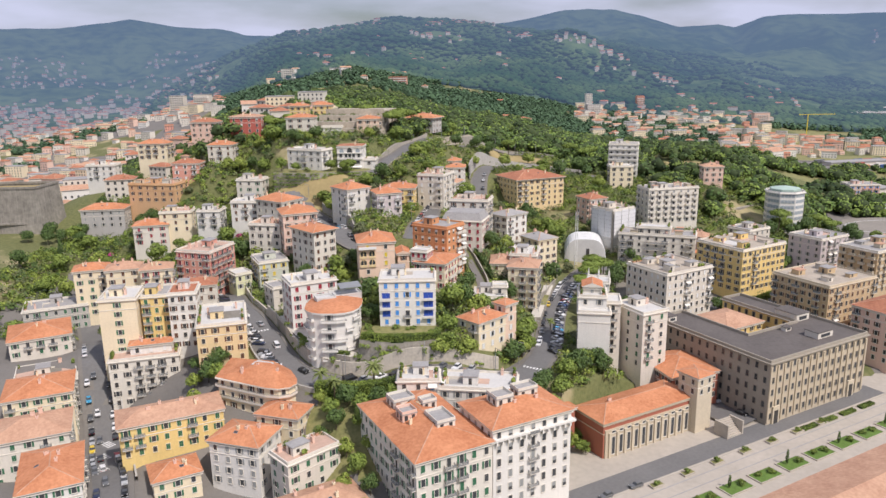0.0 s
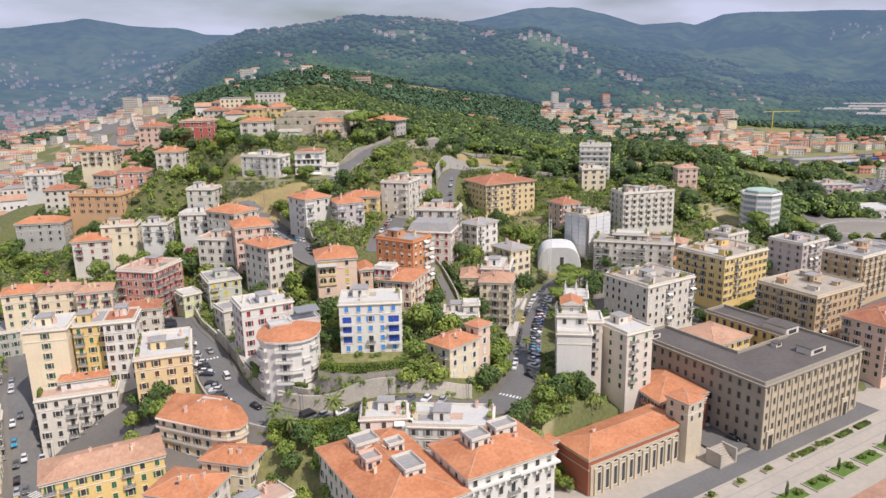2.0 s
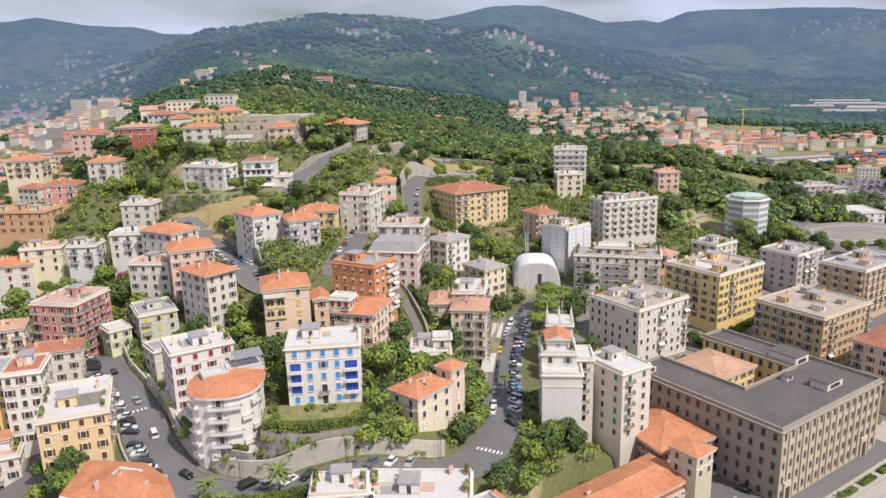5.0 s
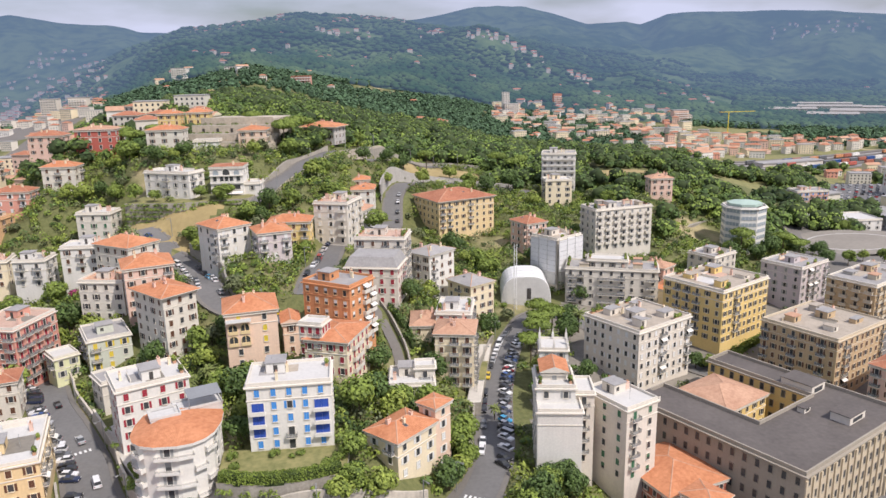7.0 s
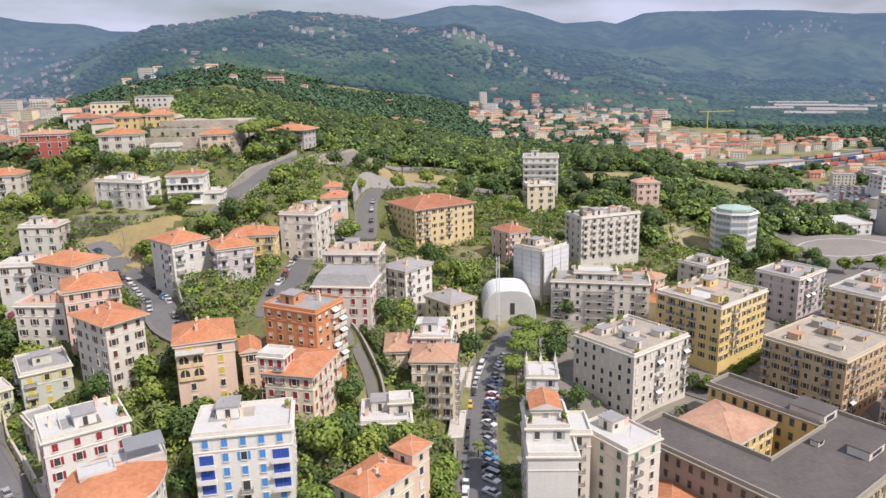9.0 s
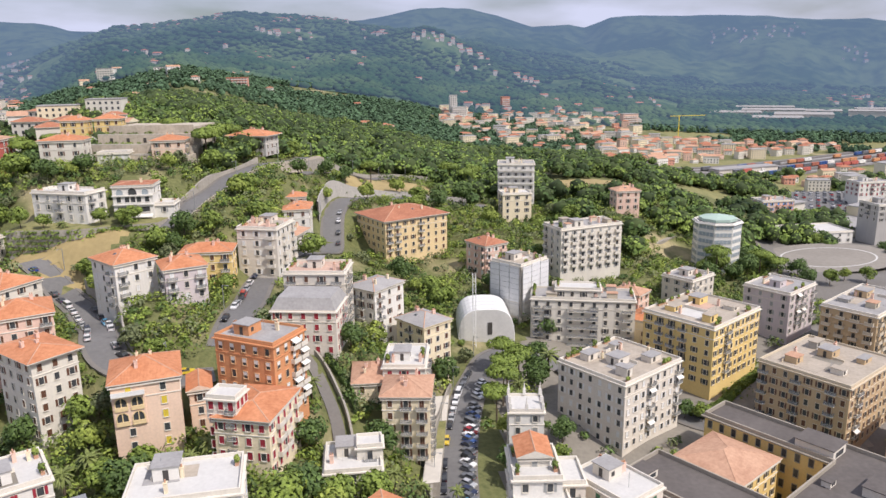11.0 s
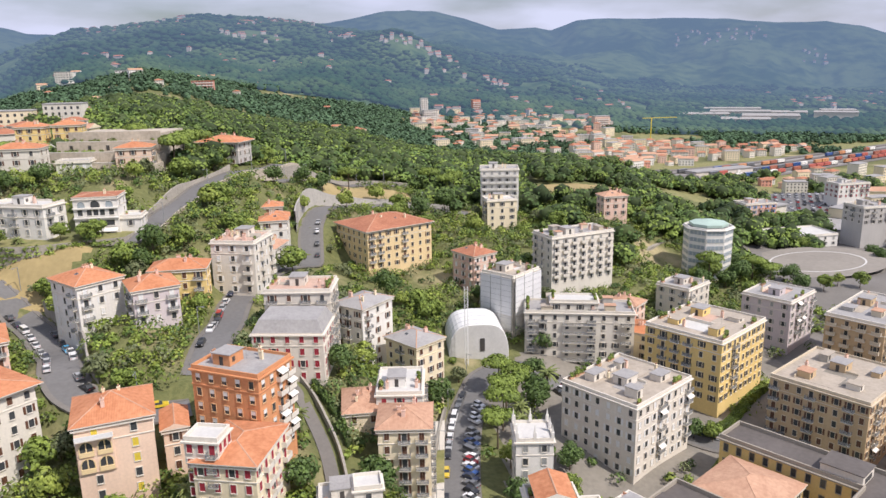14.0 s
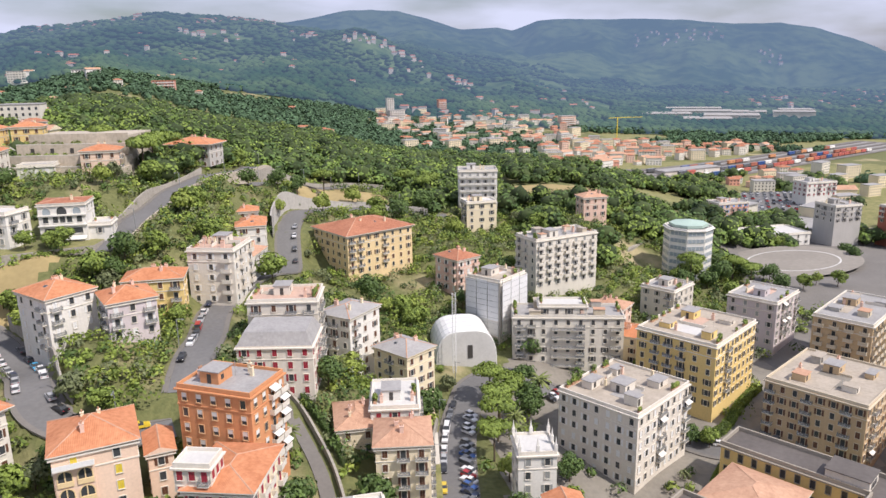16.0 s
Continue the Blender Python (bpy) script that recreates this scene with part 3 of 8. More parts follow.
def chimney_mesh(v):
    key = ("chim", v)
    if key not in MESHES:
        g = Geo()
        g.box(0, 0, -0.8, 0.7, 0.55 + 0.3 * v, 2.2, 0)
        g.box(0, 0, 1.4, 0.85, 0.7 + 0.3 * v, 0.12, 0)
        for j in range(1 + v):
            g.box(0, (j - v / 2) * 0.4, 1.52, 0.24, 0.24, 0.5, 1)
        MESHES[key] = g.mesh("chimney", ["stucco_pink" if v else "stucco_cream", "tile_pale"])
    return MESHES[key]


def ring(g, X, Y, out, inn, z0, z1, m=0):
    """A closed band round a rectangle of half sizes X, Y, from inn to out metres beyond it."""
    o = [(-X - out, -Y - out), (X + out, -Y - out), (X + out, Y + out), (-X - out, Y + out)]
    n = [(-X - inn, -Y - inn), (X + inn, -Y - inn), (X + inn, Y + inn), (-X - inn, Y + inn)]
    for j in range(4):
        h = (j + 1) % 4
        a, b, c, d = o[j], o[h], n[h], n[j]
        g.face([(*a, z0), (*b, z0), (*b, z1), (*a, z1)], m)
        g.face([(*c, z0), (*d, z0), (*d, z1), (*c, z1)], m)
        g.face([(*a, z1), (*b, z1), (*c, z1), (*d, z1)], m)
        g.face([(*d, z0), (*c, z0), (*b, z0), (*a, z0)], m)


def slope_uv(a, b, p):
    """Metres along and down a slope whose eave runs from a to b."""
    a, b, p = Vector(a), Vector(b), Vector(p)
    e = (b - a).normalized()
    d = p - a
    u = d.dot(e)
    return (u, (d - e * u).length)


def roof_geo(poly, z, kind, pitch, over):
    """A tiled roof over a rectangle (four corners, anticlockwise, local): hip, gable or pyramid, with thick eaves."""
    x0, x1 = min(p[0] for p in poly) - over, max(p[0] for p in poly) + over
    y0, y1 = min(p[1] for p in poly) - over, max(p[1] for p in poly) + over
    w, d = x1 - x0, y1 - y0
    c = [(x0, y0), (x1, y0), (x1, y1), (x0, y1)]
    half = min(w, d) / 2
    h = half * pitch
    inset = 0 if kind == "gable" else half
    if w >= d:
        r = [(x0 + inset, (y0 + y1) / 2), (x1 - inset, (y0 + y1) / 2)]
    else:
        r = [((x0 + x1) / 2, y0 + inset), ((x0 + x1) / 2, y1 - inset)]
    e = [(*p, z + 0.22) for p in c]
    t = [(*p, z + 0.22 + h) for p in r]
    g = Geo()
    sides = [(0, 1, 1, 0), (1, 2, 1, None), (2, 3, 0, 1), (3, 0, 0, None)] if w >= d else [(0, 1, 0, None), (1, 2, 1, 0), (2, 3, 1, None), (3, 0, 0, 1)]
    for a, b, p, q in sides:
        pts = [e[a], e[b], t[p]] + ([t[q]] if q is not None else [])
        slot_ = 1 if (kind == "gable" and q is None) else 0
        g.face(pts, slot_, [slope_uv(e[a], e[b], v) for v in pts])
    g.prism(c, z, z + 0.2, 2)
    # ridge and hip caps
    lines_ = [(t[0], t[1])]
    if kind != "gable":
        ends = [(0, 0), (1, 1), (2, 1), (3, 0)] if w >= d else [(0, 0), (1, 0), (2, 1), (3, 1)]
        lines_ += [(e[i], t[j]) for i, j in ends]
    for a, b in lines_:
        a, b = Vector(a), Vector(b)
        if (b - a).length < 0.5:
            continue
        f = (b - a).normalized()
        s = f.cross(Vector((0, 0, 1))).normalized() * 0.16
        up = Vector((0, 0, 0.1))
        g.face([a + s, b + s, b + up, a + up], 3)
        g.face([a + up, b + up, b - s, a - s], 3)
    return g, h


HOUSES = []  # footprints: centre, half sizes, turn


def house(name, label, N, a, r, l, top, wall, roof="hip", tile="tile_orange", shutter="green", storey=3.2, bay=3.5, most=6, mix=("open", "closed", "plain"),
          bal=0.15, base=None, pitch=0.38, over=0.7, trim="stucco_offwhite", panel=None, awn=0.0, win=True, head=True, green=0, sink=1.5, chim=3, ww=1.1, wh=1.7, cornice=True, sides=(0, 1, 2, 3)):
    """A town house. N: a corner in plan; a: bearing of the side r, with side l at right angles to its left; top: height of the eaves."""
    rng = random.Random(int(abs(N[0]) * 131 + abs(N[1]) * 17 + top * 7))
    ca, sa = math.cos(radians(a)), math.sin(radians(a))
    cx_, cy_ = N[0] + ca * r / 2 - sa * l / 2, N[1] + sa * r / 2 + ca * l / 2
    cor = [(N[0], N[1]), (N[0] + ca * r, N[1] + sa * r), (N[0] + ca * r - sa * l, N[1] + sa * r + ca * l), (N[0] - sa * l, N[1] + ca * l)]
    lev = [floor_z(*c) for c in cor]
    z0 = (min(lev) if base is None else base) - sink
    H = top - z0
    HOUSES.append((cx_, cy_, r / 2, l / 2, radians(a)))
    rt = root(name, Matrix.Translation((cx_, cy_, z0)) @ Matrix.Rotation(radians(a), 4, "Z"), label, "building")
    X, Y = r / 2, l / 2
    poly = [(-X, -Y), (X, -Y), (X, Y), (-X, Y)]
    g = Geo()
    g.prism(poly, 0, H)
    part("wall", g, ["stucco_" + wall], rt)
    flat = roof in ("flat", "terrace")
    if cornice:
        g = Geo()
        ring(g, X, Y, 0.45, -0.1, H - (0.45 if flat else 0.75), H - (0.15 if flat else 0.42))
        part("cornice", g, [trim], rt)
        if H > 9:
            g = Geo()
            ring(g, X, Y, 0.14, -0.1, H - storey * 0.98 - 0.4, H - storey * 0.98 - 0.18)
            part("string_course", g, [trim], rt)
    if flat:
        g = Geo()
        th = 0.28
        ring(g, X, Y, 0.0, -th, H - 0.05, H + 0.75)
        part("parapet", g, [trim], rt)
        g = Geo()
        g.box(0, 0, H + 0.004, r - 2 * th - 0.02, l - 2 * th - 0.02, 0.12)
        part("roof", g, [tile], rt)
        if head:
            g = Geo()
            hw, hd = min(5.0, r * 0.38), min(4.2, l * 0.38)
            hx, hy = rng.uniform(-.15, .2) * r, rng.uniform(-.05, .2) * l
            g.box(hx, hy, H + 0.1, hw, hd, 2.5, 0)
            g.box(hx, hy, H + 2.6, hw + .5, hd + .5, 0.18, 1)
            g.box(hx - hw / 2 - 0.02, hy, H + 0.2, 0.06, 0.9, 1.9, 2)
            g.box(hx - hw * .2, hy - hd / 2 - 0.02, H + 0.9, 0.9, 0.06, 1.0, 2)
            part("stair_head", g, ["stucco_" + wall, "roof_grey", "shutter_dark"], rt)
            for j in range(rng.randint(2, 4)):
                part("chimney", chimney_mesh(rng.randint(0, 2)), None, rt,
                     at=pose(rng.uniform(-.4, .4) * r, rng.uniform(-.4, .4) * l, H + 0.5, 0, 0, 90 * rng.randint(0, 1)))
            g = Geo()
            ax, ay = rng.uniform(-.3, .3) * r, rng.uniform(-.3, .3) * l
            g.box(ax, ay, H, 0.05, 0.05, 3.4)
            for j in range(4):
                g.box(ax, ay, H + 2.2 + j * 0.28, 1.0 - j * 0.16, 0.03, 0.03)
            part("antenna", g, ["metal_rail"], rt)
        for j in range(4 if r * l > 380 and head else 0):  # laundry rooms, lift heads and set-back attics
            g = Geo()
            w_, d_, h_ = rng.uniform(2.2, 5.5), rng.uniform(2.2, 3.8), rng.uniform(1.1, 2.6)
            g.box(0, 0, 0, w_, d_, h_, 0)
            g.box(0, 0, h_, w_ + .4, d_ + .4, 0.14, 1)
            g.box(-w_ * .2, -d_ / 2 - .02, .3, 1.0, .06, h_ * .7, 2)
            part("roof_room", g, [rng.choice(("stucco_" + wall, "stucco_offwhite", "concrete", "stucco_palestone")), rng.choice(("roof_grey", "roof_beige", "roof_beige", "tile_pale")), "shutter_dark"], rt,
                 at=pose((j % 2 - .5) * r * .5 + rng.uniform(-1.5, 1.5), (j // 2 - .5) * l * .55 + rng.uniform(-1.5, 1.5), H + .12))
        for j in range(2 if r * l > 200 and head else 0):  # terrace floors laid in other colours, low party walls
            g = Geo()
            w_, d_ = rng.uniform(.2, .42) * r, rng.uniform(.2, .42) * l
            g.box(0, 0, 0, w_, d_, .05)
            px0, py0 = rng.uniform(-.24, .24) * r, rng.uniform(-.24, .24) * l
            part("terrace_floor", g, [rng.choice(("roof_terracotta_floor", "roof_grey", "paving_light", "roof_white", "roof_beige"))], rt, at=pose(px0, py0, H + .126 + .008 * j))
            g = Geo()
            g.box(0, 0, 0, w_ if j % 2 else .18, .18 if j % 2 else d_, rng.uniform(.6, 1.1))
            part("party_wall", g, [trim], rt, at=pose(px0 + (0 if j % 2 else w_ / 2), py0 + (d_ / 2 if j % 2 else 0), H + .13))
        for j in range(green):
            s = rng.uniform(.8, 1.6)
            e = rng.choice((-1, 1))
            part("planter", planter_mesh(j % 3), None, rt, at=pose(rng.uniform(-.42, .42) * r, e * (Y - 1.0), H + .12) @ Matrix.Scale(s, 4))
    elif roof == "mansard":
        g = Geo()
        i1 = 1.6
        lo, hi = poly, [(-X + i1, -Y + i1), (X - i1, -Y + i1), (X - i1, Y - i1), (-X + i1, Y - i1)]
        for j in range(4):
            k2 = (j + 1) % 4
            pts = [(*lo[j], H), (*lo[k2], H), (*hi[k2], H + 3), (*hi[j], H + 3)]
            g.face(pts, 0, [slope_uv(pts[0], pts[1], p) for p in pts])
        g.face([(*p, H + 3) for p in hi])
        part("roof", g, [tile], rt)
    else:
        g, h = roof_geo(poly, H, roof, pitch, over)
        part("roof", g, [tile, "stucco_" + wall, trim, "tile_pale"], rt)
        for j in range(chim):
            part("chimney", chimney_mesh(rng.randint(0, 2)), None, rt,
                 at=pose(rng.uniform(-.55, .55) * X, rng.uniform(-.55, .55) * Y, H + h * .62, 0, 0, 90 * rng.randint(0, 1)))
        if rng.random() < .6 and chim:
            g = Geo()
            g.box(0, 0, 0, 0.9, 1.2, 0.14, 0)
            g.box(0, 0, 0.14, 0.75, 1.05, 0.02, 1)
            s = rng.choice((-1, 1))
            if l > r:
                at = pose(s * X * .45, rng.uniform(-.3, .3) * Y, H + 0.25 + h * .55 * (1 if r > 0 else 0), 0, s * math.degrees(math.atan(pitch)), 0)
            else:
                at = pose(rng.uniform(-.3, .3) * X, s * Y * .45, H + 0.25 + h * .55, -s * math.degrees(math.atan(pitch)), 0, 0)
            part("skylight", g, ["metal_rail", "glass_dark"], rt, at=at)
    if not win:
        return rt
    walls = [((0, -Y), 0, r, (cor[0], cor[1])), ((X, 0), 90, l, (cor[1], cor[2])), ((0, Y), 180, r, (cor[2], cor[3])), ((-X, 0), 270, l, (cor[3], cor[0]))]
    for w_no, ((px_, py_), turn, L, (c0, c1)) in enumerate(walls):
        mx_, my_ = (c0[0] + c1[0]) / 2, (c0[1] + c1[1]) / 2
        nxw, nyw = (c1[1] - c0[1]), -(c1[0] - c0[0])
        if nxw * (0 - mx_) + nyw * (70 - my_) <= 0:
            continue  # a side turned away from the camera's path gets no windows
        foot = min(floor_z(*c0), floor_z(*c1), floor_z(mx_, my_)) - z0
        n = max(1, round((L - 1.0) / (bay if my_ < 320 else max(bay, 3.9))))
        rows = min(most, max(1, int((H - foot - 0.6) / storey)))
        tw = Matrix.Rotation(radians(turn), 4, "Z")
        cols = [rng.random() < bal and w_no in sides for _ in range(n)]
        for i in range(n):
            u = -L / 2 + L * (i + 0.5) / n
            for j in range(rows):
                zz = H - storey * (j + 0.72) - (0.35 if flat else 0.25)
                if zz < foot + 0.4:
                    continue
                m = Matrix.Translation((px_, py_, 0)) @ tw @ Matrix.Translation((u, 0, 0)) @ Matrix.Rotation(math.pi, 4, "Z")
                kind = rng.choices(mix, (5, 3, 2)[:len(mix)])[0]
                bc = cols[i] and j < rows - 1
                hh = wh + 0.5 if bc else wh
                z_ = zz - (0.5 if bc else 0)
                part("window", window_mesh(kind, shutter, ww, round(hh, 2), {"brown": "stucco_palestone", "yellow": "stucco_cream", "ochre": "stucco_cream", "orange": "stucco_apricot", "apricot": "stucco_peach", "lightgrey": "stucco_lightgrey", "lilac": "stucco_lightgrey"}.get(wall, "stucco_offwhite")), None, rt, at=m @ Matrix.Translation((0, 0, z_)))
                if bc:
                    part("balcony", balcony_mesh(min(L / n * 0.9, 2.8), 1.1, panel), None, rt, at=m @ Matrix.Translation((0, 0, z_ - 0.05)))
                    if rng.random() < awn:
                        part("awning", awning_mesh(min(L / n * 0.85, 2.6)), None, rt, at=m @ Matrix.Translation((0, 0, z_ + hh + 0.3)))
    return rt


def leaf_cloud(g, rng, cx, cy, cz, rx, ry, rz, n, size, m=0, shell=0.55):
    """Small folded leaf sprays filling the outer part of an ellipsoid."""
    for _ in range(n):
        t, p = rng.uniform(0, 2 * math.pi), math.acos(rng.uniform(-0.75, 1))
        d = Vector((math.sin(p) * math.cos(t), math.sin(p) * math.sin(t), math.cos(p)))
        k = shell + (1.05 - shell) * rng.random() ** 0.6
        c = Vector((cx + d.x * rx * k, cy + d.y * ry * k, cz + d.z * rz * k))
        nrm = (d + Vector((rng.gauss(0, .3), rng.gauss(0, .3), rng.gauss(0.2, .25)))).normalized()
        a = nrm.orthogonal().normalized()
        a.rotate(Matrix.Rotation(rng.uniform(0, 6.28), 3, nrm))
        b = nrm.cross(a)
        s = size * rng.uniform(.6, 1.3)
        dr = nrm * s * 0.3
        g.face([c - a * s - dr, c - b * s * .55, c + b * s * .2 + dr * .4, c + b * s * .7 - dr * .3], m)
        g.face([c - b * s * .55, c + a * s - dr, c + b * s * .7 - dr * .3, c + b * s * .2 + dr * .4], m)


def planter_mesh(v):
    key = ("planter", v)
    if key not in MESHES:
        g, rng = Geo(), random.Random(v + 5)
        g.box(0, 0, 0, 1.2, 0.5, 0.45, 0)
        leaf_cloud(g, rng, 0, 0, 0.8, 0.75, 0.45, 0.55 + .3 * v, 60, 0.28, 1, .3)
        MESHES[key] = g.mesh("planter", ["tile_pale", "leaf_mid" if v else "leaf_light"])
    return MESHES[key]


# ---- the town, house by house ----


def front(name, label, mid, w, depth, top, wall, face=0.0, **more):
    """A house set with its broad side w towards the camera; mid: the middle of that side; face: degrees it is turned.
    """
    a = 90 + face
    more.setdefault("most", 3)
    more.setdefault("bay", 4.3)
    ca, sa = math.cos(radians(a)), math.sin(radians(a))
    return house(name, label, (mid[0] + sa * w / 2, mid[1] - ca * w / 2), a, depth, w, top, wall, **more)


bv = house("villa", "white five-storey villa with bright blue shutters and balconies", (-11.5, 226.5), 93, 12, 18.2, 41.8, "white", roof="flat", tile="roof_white", win=False, green=1)
top_ = 41.8 - bv.location.z
for y in (6.9, 3.4, 0.0, -3.4, -6.8):
    for j in range(5):
        z = top_ - 2.55 - 3.05 * j
        m = Matrix.Translation((-6, y, z)) @ Matrix.Rotation(radians(270), 4, "Z") @ Matrix.Rotation(math.pi, 4, "Z")
        side = abs(y) > 5
        if side and 0 < j < 4:
            part("loggia", window_mesh("closed", "deepblue", 3.1 if y < 0 else 2.6, 2.0, "stucco_white"), None, bv, at=m @ Matrix.Translation((0, 0, -.45)))
            if y < 0 or j < 3:
                g = Geo()
                g.box(0, .6, -.2, 3.7 if y < 0 else 3.3, 1.2, .2, 0)
                g.box(0, 1.14, 0, 3.7 if y < 0 else 3.3, .1, .55 if y < 0 else .75, 0)
                part("balcony", g, ["stucco_white"], bv, "white balcony with a low parapet", at=m @ Matrix.Translation((0, 0, -.75)))
        elif y == 0.0 and j in (3, 4):
            part("window", window_mesh("plain", "blue", 1.3, 2.2), None, bv, at=m @ Matrix.Translation((0, 0, -.6)))
            if j == 3:
                part("balcony", balcony_mesh(2.4, 1.0), None, bv, at=m @ Matrix.Translation((0, 0, -.7)))
        else:
            part("window", window_mesh("open" if (j == 1 and y == 0) else "closed", "blue"), None, bv, at=m)
for x in (-2.5, 2.5):
    for j in range(4):
        part("window", window_mesh("closed", "blue"), None, bv, at=Matrix.Translation((x, -9.1, top_ - 2.55 - 3.05 * j)) @ Matrix.Rotation(math.pi, 4, "Z"))
house("villa", "white villa with crimson shutters and a flat roof terrace", (-47, 245), 118, 13, 16.4, 37, "white", roof="flat", tile="roof_white", shutter="red", bal=0.1, green=2)
house("house", "pale green-grey house with a flat grey roof", (-86, 284), 28, 12, 15, 32.4, "green_grey", roof="flat", tile="roof_grey", shutter="yellow", bal=0.3)
house("house", "small pale lime house beside the rose apartment house", (-96, 284), 40, 7, 8, 27.5, "lime", roof="flat", tile="roof_white", shutter="grey", bal=0.2, head=False)
house("house", "small grey flat-roofed house above the road", (-75, 263), 37, 6, 9, 28, "lightgrey", roof="flat", tile="roof_grey", shutter="dark", bal=0.2, head=False)
house("apartment_house", "rose-red apartment house with pale balconies", (-106, 284), 75, 18, 16, 37, "rose", roof="flat", tile="roof_terracotta_floor", shutter="red", bal=0.5, bay=3.1)
pv = house("villa", "peach villa with an arched loggia and yellow shutters", (-29, 271), 102, 14, 13.8, 44.2, "peach", tile="tile_orange", shutter="yellow", bal=0.0, pitch=0.42, bay=5.5, mix=("closed", "plain"))
pz = 44.2 - pv.location.z
g = Geo()
g.box(-7.12, 3.5, pz - 9.6, .35, 6.4, 7.4, 0)
part("loggia_wall", g, ["stucco_peach"], pv)
for y in (1.9, 5.1):
    for z in (pz - 5.9, pz - 9.3):
        g = Geo()
        arc_ = [(y + 1.1 * math.cos(math.pi * i / 8), z + 1.7 + 1.1 * math.sin(math.pi * i / 8)) for i in range(9)]
        # dark panel proud of the wall: shade of the recess put into colour
        g.face([(-7.33, y + 1.1, z), *[(-7.33, *q) for q in arc_], (-7.33, y - 1.1, z)], 0)
        for i in range(8):
            (ay, az), (by, bz) = arc_[i], arc_[i + 1]
            g.face([(-7.5, ay, az), (-7.5, by, bz), (-7.5, y + (by - y) * 1.2, z + 1.7 + (bz - z - 1.7) * 1.2), (-7.5, y + (ay - y) * 1.2, z + 1.7 + (az - z - 1.7) * 1.2)], 1)
            g.face([(-7.3, ay, az), (-7.3, by, bz), (-7.5, by, bz), (-7.5, ay, az)], 1)
        for e in (-1.2, 0, 1.2):
            g.box(-7.42, y + e, z, .18, .2, 1.75 if e else 2.7, 1)
        g.box(-7.45, y, z - .1, .3, 2.6, .9, 1)
        part("arch", g, ["glass_dark", "stucco_ochre"], pv, "arched dark panel in place of a shaded loggia recess")
g = Geo()
g.box(-8.0, 3.5, pz - 2.3, 1.6, 6.6, .2, 0)
g.box(-8.75, 3.5, pz - 2.1, .08, 6.6, .9, 1)
part("roof_balcony", g, ["stucco_offwhite", "shutter_white"], pv)
house("annex", "low peach annex with an orange tiled roof", (-24, 277), 100, 9, 4.5, 38, "peach", roof="gable", shutter="brown", chim=0)
house("villa", "peach villa with dark red shutters below an orange roof", (-9.5, 256), 70, 15.5, 12, 39, "cream", shutter="red", mix=("closed", "open", "closed"), bal=0.5, pitch=0.2, chim=0, sides=(0,), panel="stucco_offwhite", bay=2.9)
house("roof_pavilion", "white rooftop pavilion with crimson shutters", (-16, 259), 70, 5.5, 6.5, 43, "offwhite", roof="flat", tile="roof_white", shutter="red", base=38.6, sink=0.4,
      mix=("closed",), head=False, bay=1.7, storey=2.9)
house("apartment_house", "orange-brown apartment house with white awnings", (-9, 273), 57, 12, 16.4, 48.6, "orange", roof="flat", tile="roof_grey", shutter="white", bal=0.75, awn=0.35, trim="stucco_orange", sides=(0,), panel="stucco_offwhite", mix=("half", "plain", "half"), bay=3.0)
house("house", "cream house with brown shutters and a pale tiled roof", (26, 276), 79, 12, 11.4, 31.8, "cream", tile="tile_pale", shutter="brown", bal=0.4, mix=("open", "closed", "closed"))
house("house", "cream house wing with brown shutters and a pale tiled roof", (8.5, 292), -4, 9, 13.5, 29.5, "cream", tile="tile_pale", shutter="brown", bal=0.1)
house("house", "white house with stepped roof terraces and skylights", (27, 291), 79, 15, 11, 33, "white", roof="flat", tile="roof_white", shutter="red", bal=0.2, green=4)
house("house", "low off-white house with a flat roof and balustrade", (13, 255), 88, 12, 12, 26.5, "offwhite", roof="flat", tile="roof_white", shutter="grey", bal=0.2)
house("house", "little off-white roof tower of a garden house", (13.5, 259), 88, 5, 5.5, 29.6, "offwhite", roof="flat", tile="roof_white", shutter="grey", base=26, sink=0.5, head=False)
house("villa", "cream villa with a pale orange hipped roof", (2.5, 221), 46, 13, 9.5, 28.7, "cream", tile="tile_orange", shutter="white", bal=0.15, pitch=0.34)
house("stair_tower", "square cream stair tower with a tiled cap", (11.5, 231), 46, 5.5, 5, 31.5, "peach", tile="tile_orange", shutter="white", chim=0, pitch=0.2)
house("apartment_block", "white apartment block with a tall blank end wall", (46, 230), 82, 15, 10.5, 28.9, "white", roof="flat", tile="roof_white", win=False, head=False)
house("balcony_stack", "recessed bay of dark balconies beside the blank wall", (50.5, 236), 82, 9, 5, 30.5, "lightgrey", roof="flat", tile="roof_white", shutter="dark", mix=("plain",), bal=1.0, bay=4.6, head=False, storey=3.1)
house("penthouse", "white set-back penthouse with planters", (45.4, 234.5), 82, 12, 9.3, 33, "white", roof="flat", tile="roof_white", shutter="grey", base=28.9, sink=0.3, bal=0.0, head=False, green=5)
house("penthouse", "small penthouse with a bright orange tiled roof", (44.2, 239), 82, 7, 5.8, 35.2, "offwhite", roof="gable", base=33, sink=0.3, chim=0, shutter="grey")
house("apartment_block", "grey apartment block with a white roof terrace", (57, 231), 28, 10.5, 14.5, 28.1, "lightgrey", roof="flat", tile="roof_white", shutter="green", bal=0.25, mix=("plain", "half", "closed"), bay=4)
